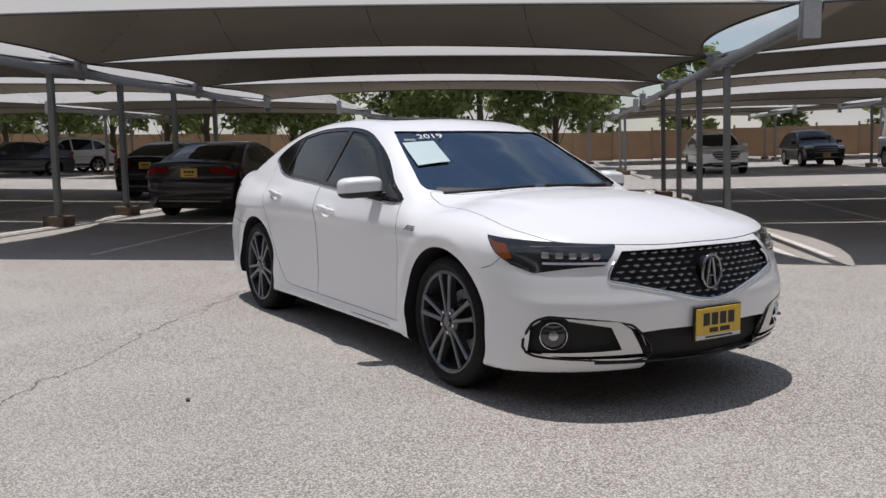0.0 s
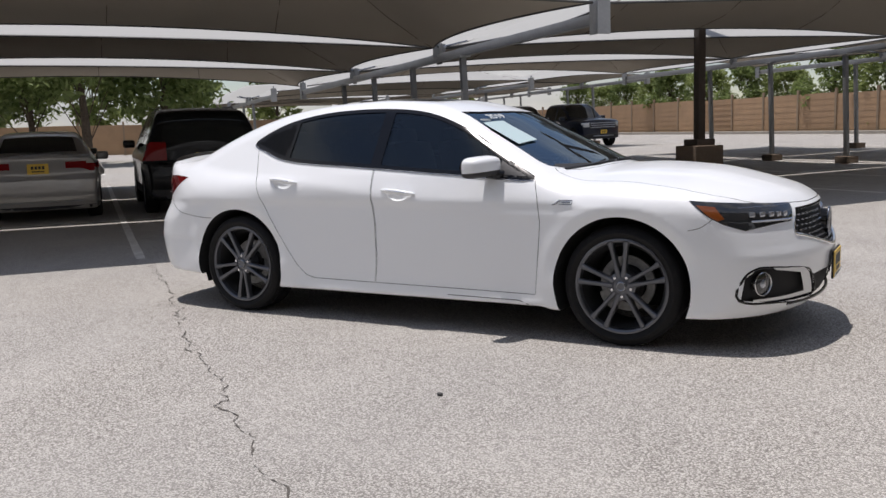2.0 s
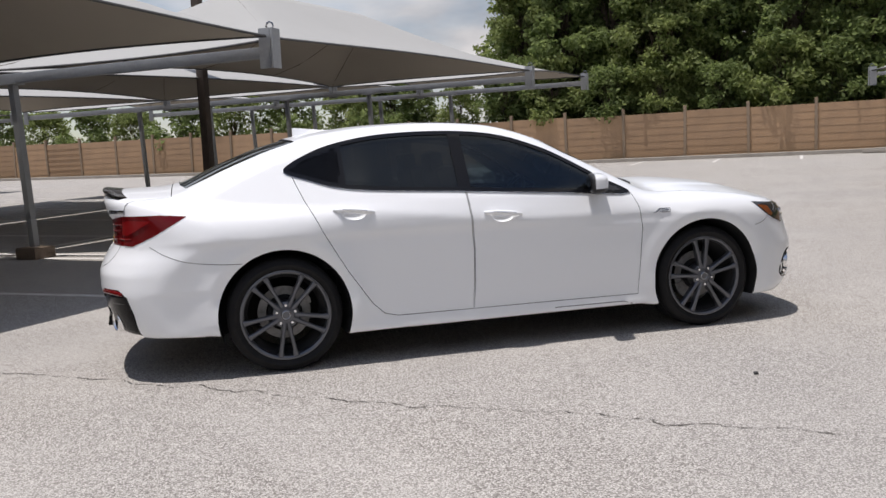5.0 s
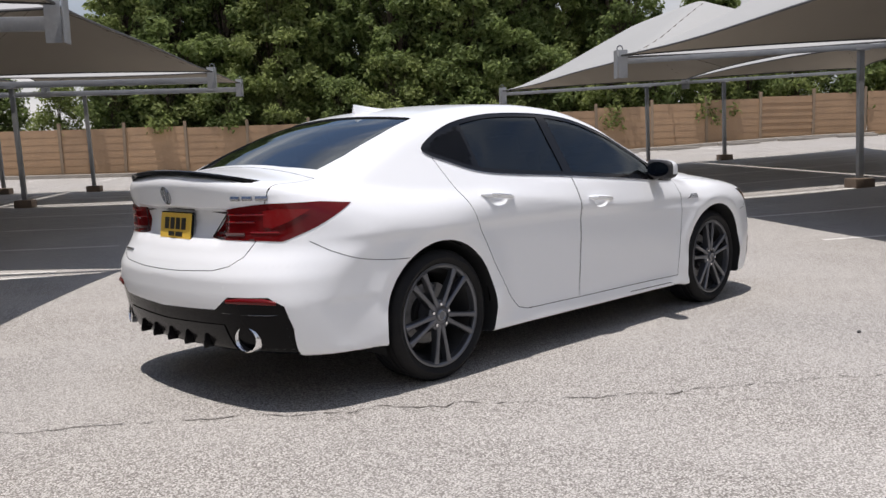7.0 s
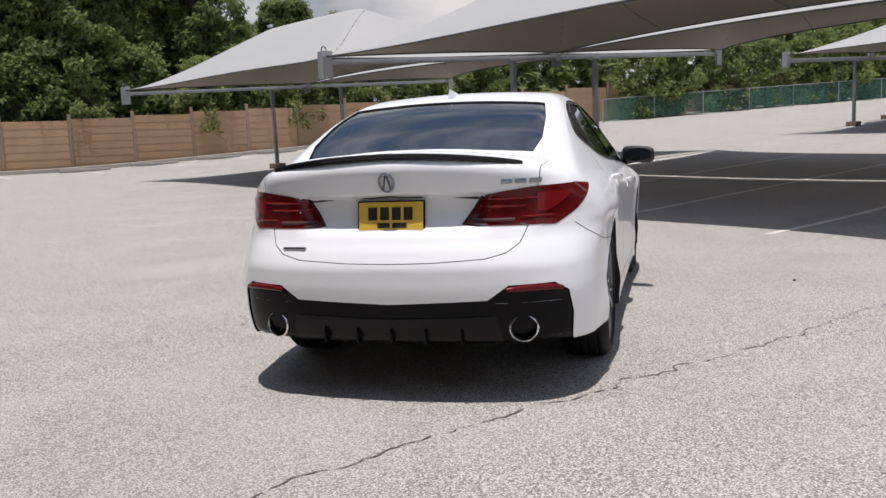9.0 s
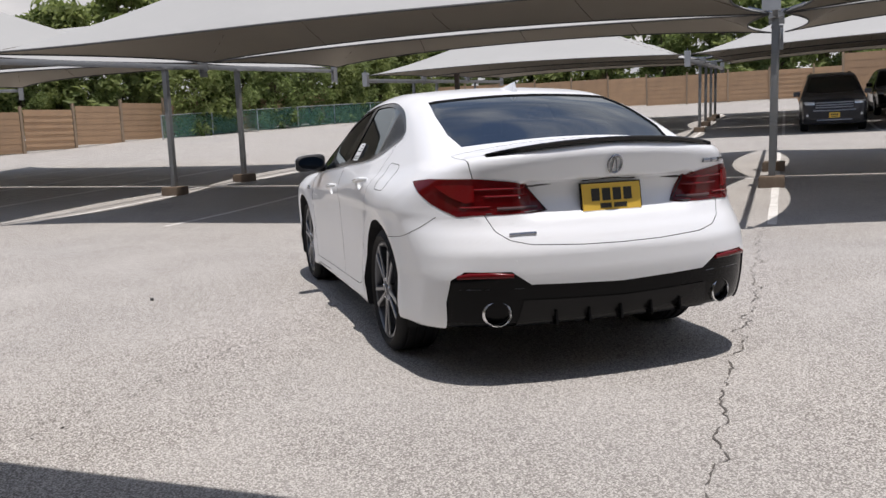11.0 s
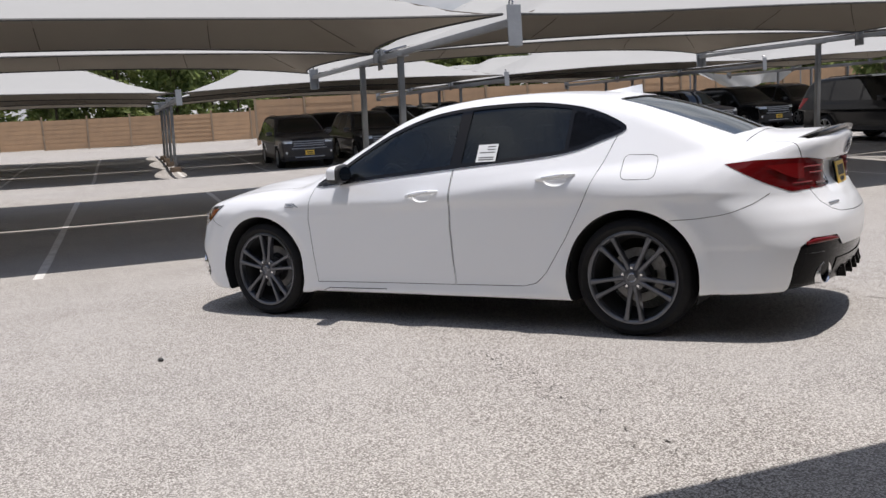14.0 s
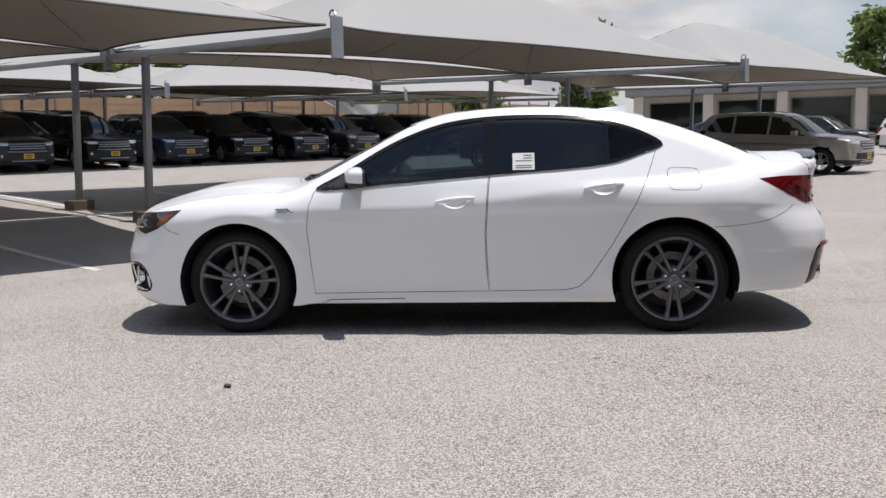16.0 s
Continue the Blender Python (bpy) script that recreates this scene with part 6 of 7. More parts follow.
        rear_z, front_z = smooth_curve([-2.12, -2.04, -1.9, -1.75, -1.62], [0.785, 0.735, 0.687, 0.668, 0.661]), smooth_curve([1.76, 1.82, 1.88], [0.66, 0.675, 0.72])
        part("bumper_seam", tube([on_side(field, x, float(rear_z(x)), s, 0.0005) for x in np.linspace(-2.12, -1.62, 28)], 0.0018, 5), CABLE, t)
        part("bumper_seam", tube([on_side(field, x, float(front_z(x)), s, 0.0005) for x in np.linspace(1.76, 1.88, 9)], 0.0018, 5), CABLE, t)
        # thin dark tube drawn for the shade in the sill's crease
        part("crease_shade", tube([on_side(field, x, z, s, -0.001) for x, z in ((0.84, 0.205), (0.78, 0.225), (0.3, 0.228))], 0.003, 5), CABLE, t)
    flap = rounded([(-1.36, 1.02), (-1.44, 1.022), (-1.53, 1.012), (-1.545, 0.95), (-1.53, 0.895), (-1.44, 0.89), (-1.36, 0.90), (-1.348, 0.96)], 4)
    part("fuel_flap_seam", tube([on_side(field, x, z, 1, -0.0005) for x, z in flap], 0.0022, 5, True), CABLE, t, "seam of the fuel flap")
    bm, n = bmesh.new(), 14
    rows = []
    for q in np.linspace(0, 1, n):
        x = -0.93 - 0.26 * q
        c = on_top(field, x, 0.0, 0.0)
        tall, wide = 0.058 * q ** 1.3 + 0.003, 0.026 * math.sin(min(1, q * 2.2) * math.pi / 2) * (1 - 0.45 * q)
        rows.append([bm.verts.new(c + Vector((0, w * wide, tall * h - 0.003))) for w, h in ((-1, 0), (-0.35, 0.75), (-0.12, 1), (0.12, 1), (0.35, 0.75), (1, 0))])
    for a, b in zip(rows, rows[1:]):
        for i in range(5):
            bm.faces.new((a[i], a[i + 1], b[i + 1], b[i]))
    bm.faces.new(rows[-1])
    bmesh.ops.recalc_face_normals(bm, faces=bm.faces)
    part("antenna_fin", bm, WHITE_PAINT, t, "white shark-fin aerial", smooth=50)
    # papers on the glass
    sheet = [(0.41, -0.585), (0.45, -0.385), (0.70, -0.42), (0.67, -0.625)]
    patch(-0.003, prism(sheet, 0.9, 1.5, "xy"), PAPER_BLUE, "windscreen_sheet", t, "pale sheet taped on the windscreen")
    o = part("window_label", box(-0.53, -0.392, -0.001, 0.001, 1.03, 1.152), PAPER, t, "white paper label on the rear side window")
    a, b = on_side(field, -0.46, 1.03, 1, 0.002), on_side(field, -0.46, 1.15, 1, 0.002)
    o.matrix_basis = Matrix.Translation((0, a.y, 1.03)) @ Matrix.Rotation(math.atan2(a.y - b.y, 0.12), 4, "X") @ Matrix.Translation((0, 0, -1.03))
    for zz in (1.135, 1.115, 1.095, 1.06, 1.045):
        part("print_bar", box(-0.515, -0.46 if zz > 1.11 else -0.41, 0.001, 0.002, zz - 0.004, zz + 0.003), CABLE, o)
    for dx, dy in ((0.0, 0.0), (0.006, 0.022)):
        bar = [on_top(field, 0.392 + dx + 0.02 * q, -0.560 + 0.07 * q, 0.004) - Vector((dy, 0, -dy * 0.4)) for q in (0, 0.5, 1)]
        part("writing_bar", tube(bar, 0.003, 5), PAPER, t, "white bar painted on the windscreen")
    year = bpy.data.curves.new("year_writing", "FONT")
    year.body, year.size, year.extrude, year.align_x = "2019", 0.085, 0.0008, "LEFT"
    year.materials.append(PAPER)
    yo = new("year_writing", year)
    yo.parent = t
    p, px, py = on_top(field, 0.405, -0.47, 0.004), on_top(field, 0.43, -0.34, 0.004), on_top(field, 0.34, -0.47, 0.004)
    ex = (px - p).normalized()
    ez = ex.cross(py - p).normalized()
    ey = ez.cross(ex)
    yo.matrix_basis = Matrix(((ex.x, ey.x, ez.x, p.x), (ex.y, ey.y, ez.y, p.y), (ex.z, ey.z, ez.z, p.z + 0.004), (0, 0, 0, 1)))
    yo["label"] = "white year numerals on the windscreen"
    # wheels
    wm = wheel_meshes(0.338, 0.245, 0.262)
    for axle in (-1.3875, 1.3875):
        for s in (-1, 1):
            add_wheel(t, wm, axle, s * 0.770, 0.338, s < 0, HERO_WHEEL, spin=180 if axle < 0 else 4 * s)
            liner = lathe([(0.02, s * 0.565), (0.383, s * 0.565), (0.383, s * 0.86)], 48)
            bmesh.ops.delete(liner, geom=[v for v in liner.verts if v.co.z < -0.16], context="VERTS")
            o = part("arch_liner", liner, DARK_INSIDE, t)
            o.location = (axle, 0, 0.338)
    interior(t)
    return t


def grille_jewels(field):
    """Small facets in staggered rows that follow the nose."""
    verts, faces = [], []
    rows = [0.735 - 0.0265 * k for k in range(9)]
    for k, z in enumerate(rows):
        reach = 0.45 + (0.745 - z) * 0.75 if z > 0.622 else 0.535 - (0.622 - z) * 3.9
        n = int(reach / 0.056)
        for i in range(-n - 1, n + 2):
            y = (i + 0.5 * (k % 2)) * 0.056
            if abs(y) > reach - 0.03 or math.hypot(y / 0.075, (z - 0.635) / 0.09) < 1:
                continue
            c = on_end(field, y, z, True, -0.018)
            m = len(verts)
            for dx, dy, dz in ((0, -0.023, 0), (0.009, 0, 0.006), (0, 0.023, 0), (0.009, 0, -0.006), (-0.01, 0, 0.006), (-0.01, 0, -0.006)):
                verts.append((c.x + dx - 0.3 * dy * y, c.y + dy, c.z + dz))
            faces += [(m, m + 1, m + 2), (m, m + 2, m + 3), (m, m + 4, m + 1), (m + 1, m + 4, m + 2), (m, m + 3, m + 5), (m + 3, m + 2, m + 5)]
    return verts, faces


def mirror_shell(s, size, cap=False):
    """A boxy door mirror housing, swept back towards its outer end; cap: its upper front half alone."""
    bm = bmesh.new()
    bmesh.ops.create_uvsphere(bm, u_segments=40, v_segments=28, radius=1.0)
    for v in bm.verts:
        v.co = Vector([math.copysign(abs(q) ** 0.5, q) for q in v.co])
    if cap:
        for at, way in (((-0.45, 0, 0), (1, 0, 0)), ((0, 0, -0.42), (0, 0, 1))):
            bmesh.ops.bisect_plane(bm, geom=[*bm.verts, *bm.edges, *bm.faces], plane_co=at, plane_no=way, clear_inner=True)
    for v in bm.verts:
        x, y, z = v.co * size
        out = 0.118 * y * (1 - 0.10 * max(x, 0))
        v.co = Vector((0.578 + x * (0.072 if x > 0 else 0.052) - 0.30 * out, s * (0.965 + out), 1.004 + z * 0.062 * (1 - 0.14 * max(x, 0)) - 0.06 * out))
    bmesh.ops.recalc_face_normals(bm, faces=bm.faces)
    return bm


def interior(t):
    """Seats, dashboard and steering wheel, as far as the dark glass lets them show."""
    for x, y in ((0.12, -0.37), (0.12, 0.37), (-0.78, -0.36), (-0.78, 0.36)):
        s = part("seat", box(x - 0.26, x + 0.26, y - 0.25, y + 0.25, 0.38, 0.58, 0.06), SEAT, t, "black leather seat", smooth=40)
        part("backrest", box(-0.07, 0.07, -0.24, 0.24, 0.0, 0.62, 0.05, m=pose(x - 0.27, y, 0.55, 0, -14, 0)), SEAT, s, smooth=40)
        part("headrest", box(-0.05, 0.05, -0.13, 0.13, 0.0, 0.17, 0.04, m=pose(x - 0.43, y, 1.08, 0, -8, 0)), SEAT, s, smooth=40)
    part("dashboard", box(0.62, 0.98, -0.70, 0.70, 0.62, 0.90, 0.07), SEAT, t, "dark dashboard", smooth=40)
    w = part("steering_wheel", tube([(0.50 + 0.07 * math.sin(a), 0.37 + 0.18 * math.cos(a), 0.86 + 0.17 * math.sin(a)) for a in np.linspace(0, 2 * math.pi, 33)[:-1]], 0.014, 8, True), SEAT, t, smooth=50)
    part("wheel_boss", box(0.50, 0.56, 0.30, 0.44, 0.80, 0.91, 0.02), SEAT, w, smooth=40)


build_sedan()


# ---- other parked vehicles ----
def car_field(c):
    """The body of a simpler vehicle from its main lines."""
    width, top, roof, belly = c["width"], smooth_curve(*c["top"]), smooth_curve(*c["roof"]), c["belly"]
    nose, tail, foot, lean = smooth_curve(*c["nose"]), smooth_curve(*c["tail"]), c["foot"], c["lean"]
    plan = smooth_curve([-3.2, c["tail_x"] + 0.5, c["tail_x"] + 1.2, c["nose_x"] - 1.2, c["nose_x"] - 0.45, 3.3], [width - 0.12, width - 0.025, width, width, width - 0.035, width - 0.15])
    cab0, cab1, base = c["cab"]

    def at(x, y, z):
        y = np.abs(y)
        flare = 0.0
        for axle in c["axles"]:
            r = np.hypot(x - axle, z - c["wheel"])
            flare = flare + 0.025 * np.exp(-(np.maximum(r - c["wheel"] - 0.05, 0) / 0.10) ** 2)
        d = np.clip((c["crease"] - z) / 0.45, 0, 1)
        side = y - (plan(x) - 0.035 * d * d * (3 - 2 * d) - 0.16 * np.maximum(z - c["crease"], 0) + flare - 0.02)
        low = soft_max(side, z - (top(x) - 0.09 * y * y), 0.10)
        low = soft_max(low, x - (nose(z) - 0.12 * y ** 2 - 0.20 * y ** 6), 0.06)
        low = soft_max(low, -x + (tail(z) + 0.07 * y ** 2 + 0.22 * y ** 6), 0.05)
        low = soft_max(low, belly - z, 0.03)
        bend = np.where(x > (cab0 + cab1) / 2, x + 0.14 * y * y, x - 0.08 * y * y)
        slope = np.minimum(np.abs(roof(bend + 0.02) - roof(bend - 0.02)) / 0.04, 3.0)
        up = (z - (roof(bend) - 0.05 * y * y)) / np.sqrt(1 + slope ** 2)
        cabin = soft_max(soft_max(up, (y - (foot - lean * (z - base))) / math.sqrt(1 + lean * lean), 0.08), np.maximum(base - 0.25 - z, np.maximum(cab0 - x, x - cab1)), 0.03)
        return -soft_max(-low, -cabin, 0.04)
    return at


SEDAN_KIND = dict(width=0.93, belly=0.2, wheel=0.335, axles=(-1.42, 1.41), crease=0.80, nose_x=2.42, tail_x=-2.46, foot=0.86, lean=0.60, cab=(-2.15, 1.3, 0.98), rim=0.225,
                  top=([-2.5, -2.2, -1.5, 1.0, 1.3, 1.9, 2.25, 2.45], [1.06, 1.09, 1.04, 0.96, 0.98, 0.90, 0.80, 0.70]),
                  roof=([-2.3, -2.0, -1.6, -1.2, -0.7, -0.3, 0.1, 0.6, 1.1, 1.4], [0.95, 1.07, 1.24, 1.37, 1.44, 1.45, 1.42, 1.24, 0.99, 0.85]),
                  nose=([0.1, 0.2, 0.4, 0.55, 0.72, 0.85], [2.30, 2.40, 2.43, 2.41, 2.34, 2.15]), tail=([0.1, 0.25, 0.5, 0.68, 0.76, 1.0, 1.1], [-2.30, -2.40, -2.46, -2.45, -2.38, -2.42, -2.43]),
                  glass=[(0.88, 0.93), (0.0, 0.98), (-0.9, 1.02), (-1.35, 1.09), (-1.1, 1.28), (-0.7, 1.355), (-0.2, 1.37), (0.2, 1.31), (0.55, 1.15)], pillars=(-0.25,),
                  screen=[(0.28, -0.55), (0.34, 0.0), (0.28, 0.55), (0.9, 0.70), (1.08, 0.35), (1.12, 0.0), (1.08, -0.35), (0.9, -0.70)],
                  back=("xy", [(-1.28, -0.52), (-1.28, 0.52), (-1.85, 0.58), (-1.95, 0.0), (-1.85, -0.58)], 1.0, 1.6),
                  lamp=[(1.95, 0.80), (2.5, 0.755), (2.5, 0.66), (2.2, 0.65), (2.05, 0.70)], lamp_in=0.45, tail_lamp=[(-1.98, 0.97), (-2.6, 0.955), (-2.6, 0.865), (-2.36, 0.855), (-2.30, 0.80), (-2.2, 0.80)], tail_in=0.40,
                  grille=[(-0.45, 0.74), (0.45, 0.74), (0.40, 0.56), (-0.40, 0.56)], intake=[(-0.7, 0.40), (0.7, 0.40), (0.6, 0.25), (-0.6, 0.25)], plate_z=(0.47, 0.86), mirror=(0.62, 0.98))
SUV_KIND = dict(width=0.985, belly=0.27, wheel=0.375, axles=(-1.42, 1.42), crease=0.98, nose_x=2.45, tail_x=-2.47, foot=0.93, lean=0.36, cab=(-2.42, 1.35, 1.12), rim=0.25,
                top=([-2.5, -2.0, 0.9, 1.25, 1.9, 2.25, 2.5], [1.15, 1.15, 1.10, 1.16, 1.12, 1.05, 0.92]),
                roof=([-2.6, -2.45, -2.3, -2.1, -1.5, -0.5, 0.1, 0.5, 1.0, 1.3, 1.5], [0.9, 1.15, 1.55, 1.72, 1.78, 1.79, 1.76, 1.60, 1.28, 1.12, 1.0]),
                nose=([0.1, 0.3, 0.5, 0.85, 1.0, 1.12], [2.34, 2.42, 2.45, 2.43, 2.38, 2.22]), tail=([0.1, 0.3, 0.6, 0.9, 1.2], [-2.34, -2.44, -2.47, -2.43, -2.40]),
                glass=[(0.98, 1.10), (0.0, 1.12), (-1.2, 1.14), (-2.05, 1.20), (-2.12, 1.30), (-1.85, 1.60), (-1.2, 1.67), (-0.3, 1.68), (0.15, 1.62), (0.6, 1.38)], pillars=(-0.15, -1.25),
                screen=[(0.30, -0.62), (0.36, 0.0), (0.30, 0.62), (0.95, 0.80), (1.15, 0.4), (1.19, 0.0), (1.15, -0.4), (0.95, -0.80)],
                back=("yz", [(-0.70, 1.20), (0.70, 1.20), (0.60, 1.62), (-0.60, 1.62)], -2.7, -2.0),
                lamp=[(1.9, 1.00), (2.55, 0.965), (2.55, 0.875), (2.2, 0.88), (1.98, 0.95)], lamp_in=0.56, tail_lamp=[(-2.1, 1.22), (-2.6, 1.22), (-2.6, 0.92), (-2.3, 0.92)], tail_in=0.62,
                grille=[(-0.55, 0.98), (0.55, 0.98), (0.58, 0.86), (0.46, 0.74), (-0.46, 0.74), (-0.58, 0.86)], intake=[(-0.72, 0.64), (0.72, 0.64), (0.80, 0.50), (0.66, 0.46), (-0.66, 0.46), (-0.80, 0.50)], plate_z=(0.55, 0.95), mirror=(0.70, 1.17))
PICKUP_KIND = dict(width=1.01, belly=0.36, wheel=0.41, axles=(-1.75, 1.95), crease=1.05, nose_x=2.92, tail_x=-2.95, foot=0.92, lean=0.30, cab=(-0.95, 1.75, 1.15), rim=0.24,
                   top=([-3.0, -1.0, -0.9, 1.3, 1.7, 2.5, 2.8, 3.0], [1.32, 1.32, 1.25, 1.18, 1.26, 1.23, 1.18, 1.05]),
                   roof=([-1.2, -1.0, -0.85, -0.6, 0.0, 0.5, 0.9, 1.3, 1.7], [1.0, 1.3, 1.80, 1.92, 1.95, 1.93, 1.80, 1.50, 1.18]),
                   nose=([0.1, 0.4, 0.6, 1.0, 1.15, 1.3], [2.75, 2.90, 2.92, 2.90, 2.86, 2.70]), tail=([0.1, 0.4, 0.7, 1.3], [-2.85, -2.95, -2.93, -2.92]),
                   glass=[(1.42, 1.20), (0.5, 1.20), (-0.78, 1.22), (-0.80, 1.74), (-0.4, 1.81), (0.4, 1.81), (0.75, 1.72), (1.1, 1.50)], pillars=(0.25,),
                   screen=[(0.68, -0.66), (0.74, 0.0), (0.68, 0.66), (1.38, 0.80), (1.56, 0.4), (1.60, 0.0), (1.56, -0.4), (1.38, -0.80)],
                   back=("yz", [(-0.62, 1.36), (0.62, 1.36), (0.58, 1.76), (-0.58, 1.76)], -1.2, -0.7),
                   lamp=[(2.55, 1.10), (3.0, 1.08), (3.0, 0.88), (2.7, 0.88)], lamp_in=0.66, tail_lamp=[(-2.8, 1.25), (-3.1, 1.25), (-3.1, 0.9), (-2.8, 0.9)], tail_in=0.84,
                   grille=[(-0.66, 1.10), (0.66, 1.10), (0.64, 0.80), (-0.64, 0.80)], intake=[(-0.8, 0.58), (0.8, 0.58), (0.7, 0.45), (-0.7, 0.45)], plate_z=(0.66, 0.72), mirror=(1.15, 1.28))
CROSS_KIND = dict(SUV_KIND)
CROSS_KIND.update(width=0.945, nose_x=2.32, tail_x=-2.30, axles=(-1.36, 1.40), wheel=0.36, foot=0.89, lean=0.42, cab=(-2.22, 1.3, 1.03), crease=0.92,
                  top=([-2.4, -1.9, 0.9, 1.2, 1.8, 2.1, 2.35], [1.08, 1.08, 1.02, 1.06, 1.01, 0.94, 0.82]),
                  roof=([-2.45, -2.3, -2.1, -1.8, -1.2, -0.4, 0.1, 0.5, 1.0, 1.3], [0.85, 1.1, 1.38, 1.55, 1.65, 1.67, 1.63, 1.46, 1.15, 1.0]),
                  nose=([0.1, 0.3, 0.5, 0.8, 0.92, 1.02], [2.2, 2.29, 2.32, 2.30, 2.25, 2.1]), tail=([0.1, 0.3, 0.6, 0.9, 1.1], [-2.18, -2.27, -2.30, -2.26, -2.22]),
                  glass=[(0.92, 1.02), (0.0, 1.05), (-1.1, 1.08), (-1.75, 1.15), (-1.85, 1.22), (-1.5, 1.46), (-0.9, 1.55), (-0.2, 1.56), (0.15, 1.50), (0.6, 1.28)],
                  screen=[(0.28, -0.58), (0.34, 0.0), (0.28, 0.58), (0.92, 0.75), (1.1, 0.4), (1.14, 0.0), (1.1, -0.4), (0.92, -0.75)], pillars=(-0.18, -1.2),
                  back=("yz", [(-0.64, 1.13), (0.64, 1.13), (0.54, 1.45), (-0.54, 1.45)], -2.5, -1.8),
                  lamp=[(1.85, 0.94), (2.4, 0.90), (2.4, 0.80), (2.1, 0.79), (1.95, 0.86)], lamp_in=0.50, tail_lamp=[(-1.9, 1.08), (-2.5, 1.08), (-2.5, 0.88), (-2.1, 0.90)], tail_in=0.50,
                  grille=[(-0.48, 0.90), (0.48, 0.90), (0.52, 0.75), (0.30, 0.56), (-0.30, 0.56), (-0.52, 0.75)], intake=[(-0.72, 0.46), (0.72, 0.46), (0.6, 0.32), (-0.6, 0.32)], plate_z=(0.50, 0.80), mirror=(0.66, 1.10))
FAR_GLASS = material("dark_car_glass", (0.012, 0.015, 0.016), 0.04, 0.0, 0.25, spec=0.4)
FAR_BODY = material("black_car_paint", (0.005, 0.005, 0.006), 0.25, 0.0, 0.25, spec=0.25)
CAR_PAINT = {"black": FAR_BODY}
for paint_name, rgb, metal in (("charcoal", (0.022, 0.023, 0.028), 0.3), ("silver", (0.40, 0.39, 0.375), 0.5), ("white", (0.78, 0.78, 0.77), 0.0), ("navy", (0.007, 0.012, 0.030), 0.4),
                               ("steel_blue", (0.022, 0.042, 0.085), 0.4), ("champagne", (0.42, 0.40, 0.36), 0.5), ("dark_brown", (0.016, 0.011, 0.011), 0.2), ("slate", (0.035, 0.036, 0.045), 0.4)):
    CAR_PAINT[paint_name] = material(paint_name + "_car_paint", rgb, 0.28, metal, 0.8)
FAR_LAMP = material("clear_headlamp_glass", (0.62, 0.65, 0.68), 0.15, 0.5, 0.6)
FAR_WHEEL = {"tyre": RUBBER, "rim": ALLOY_SILVER, "hub_cap": ALLOY_SILVER}


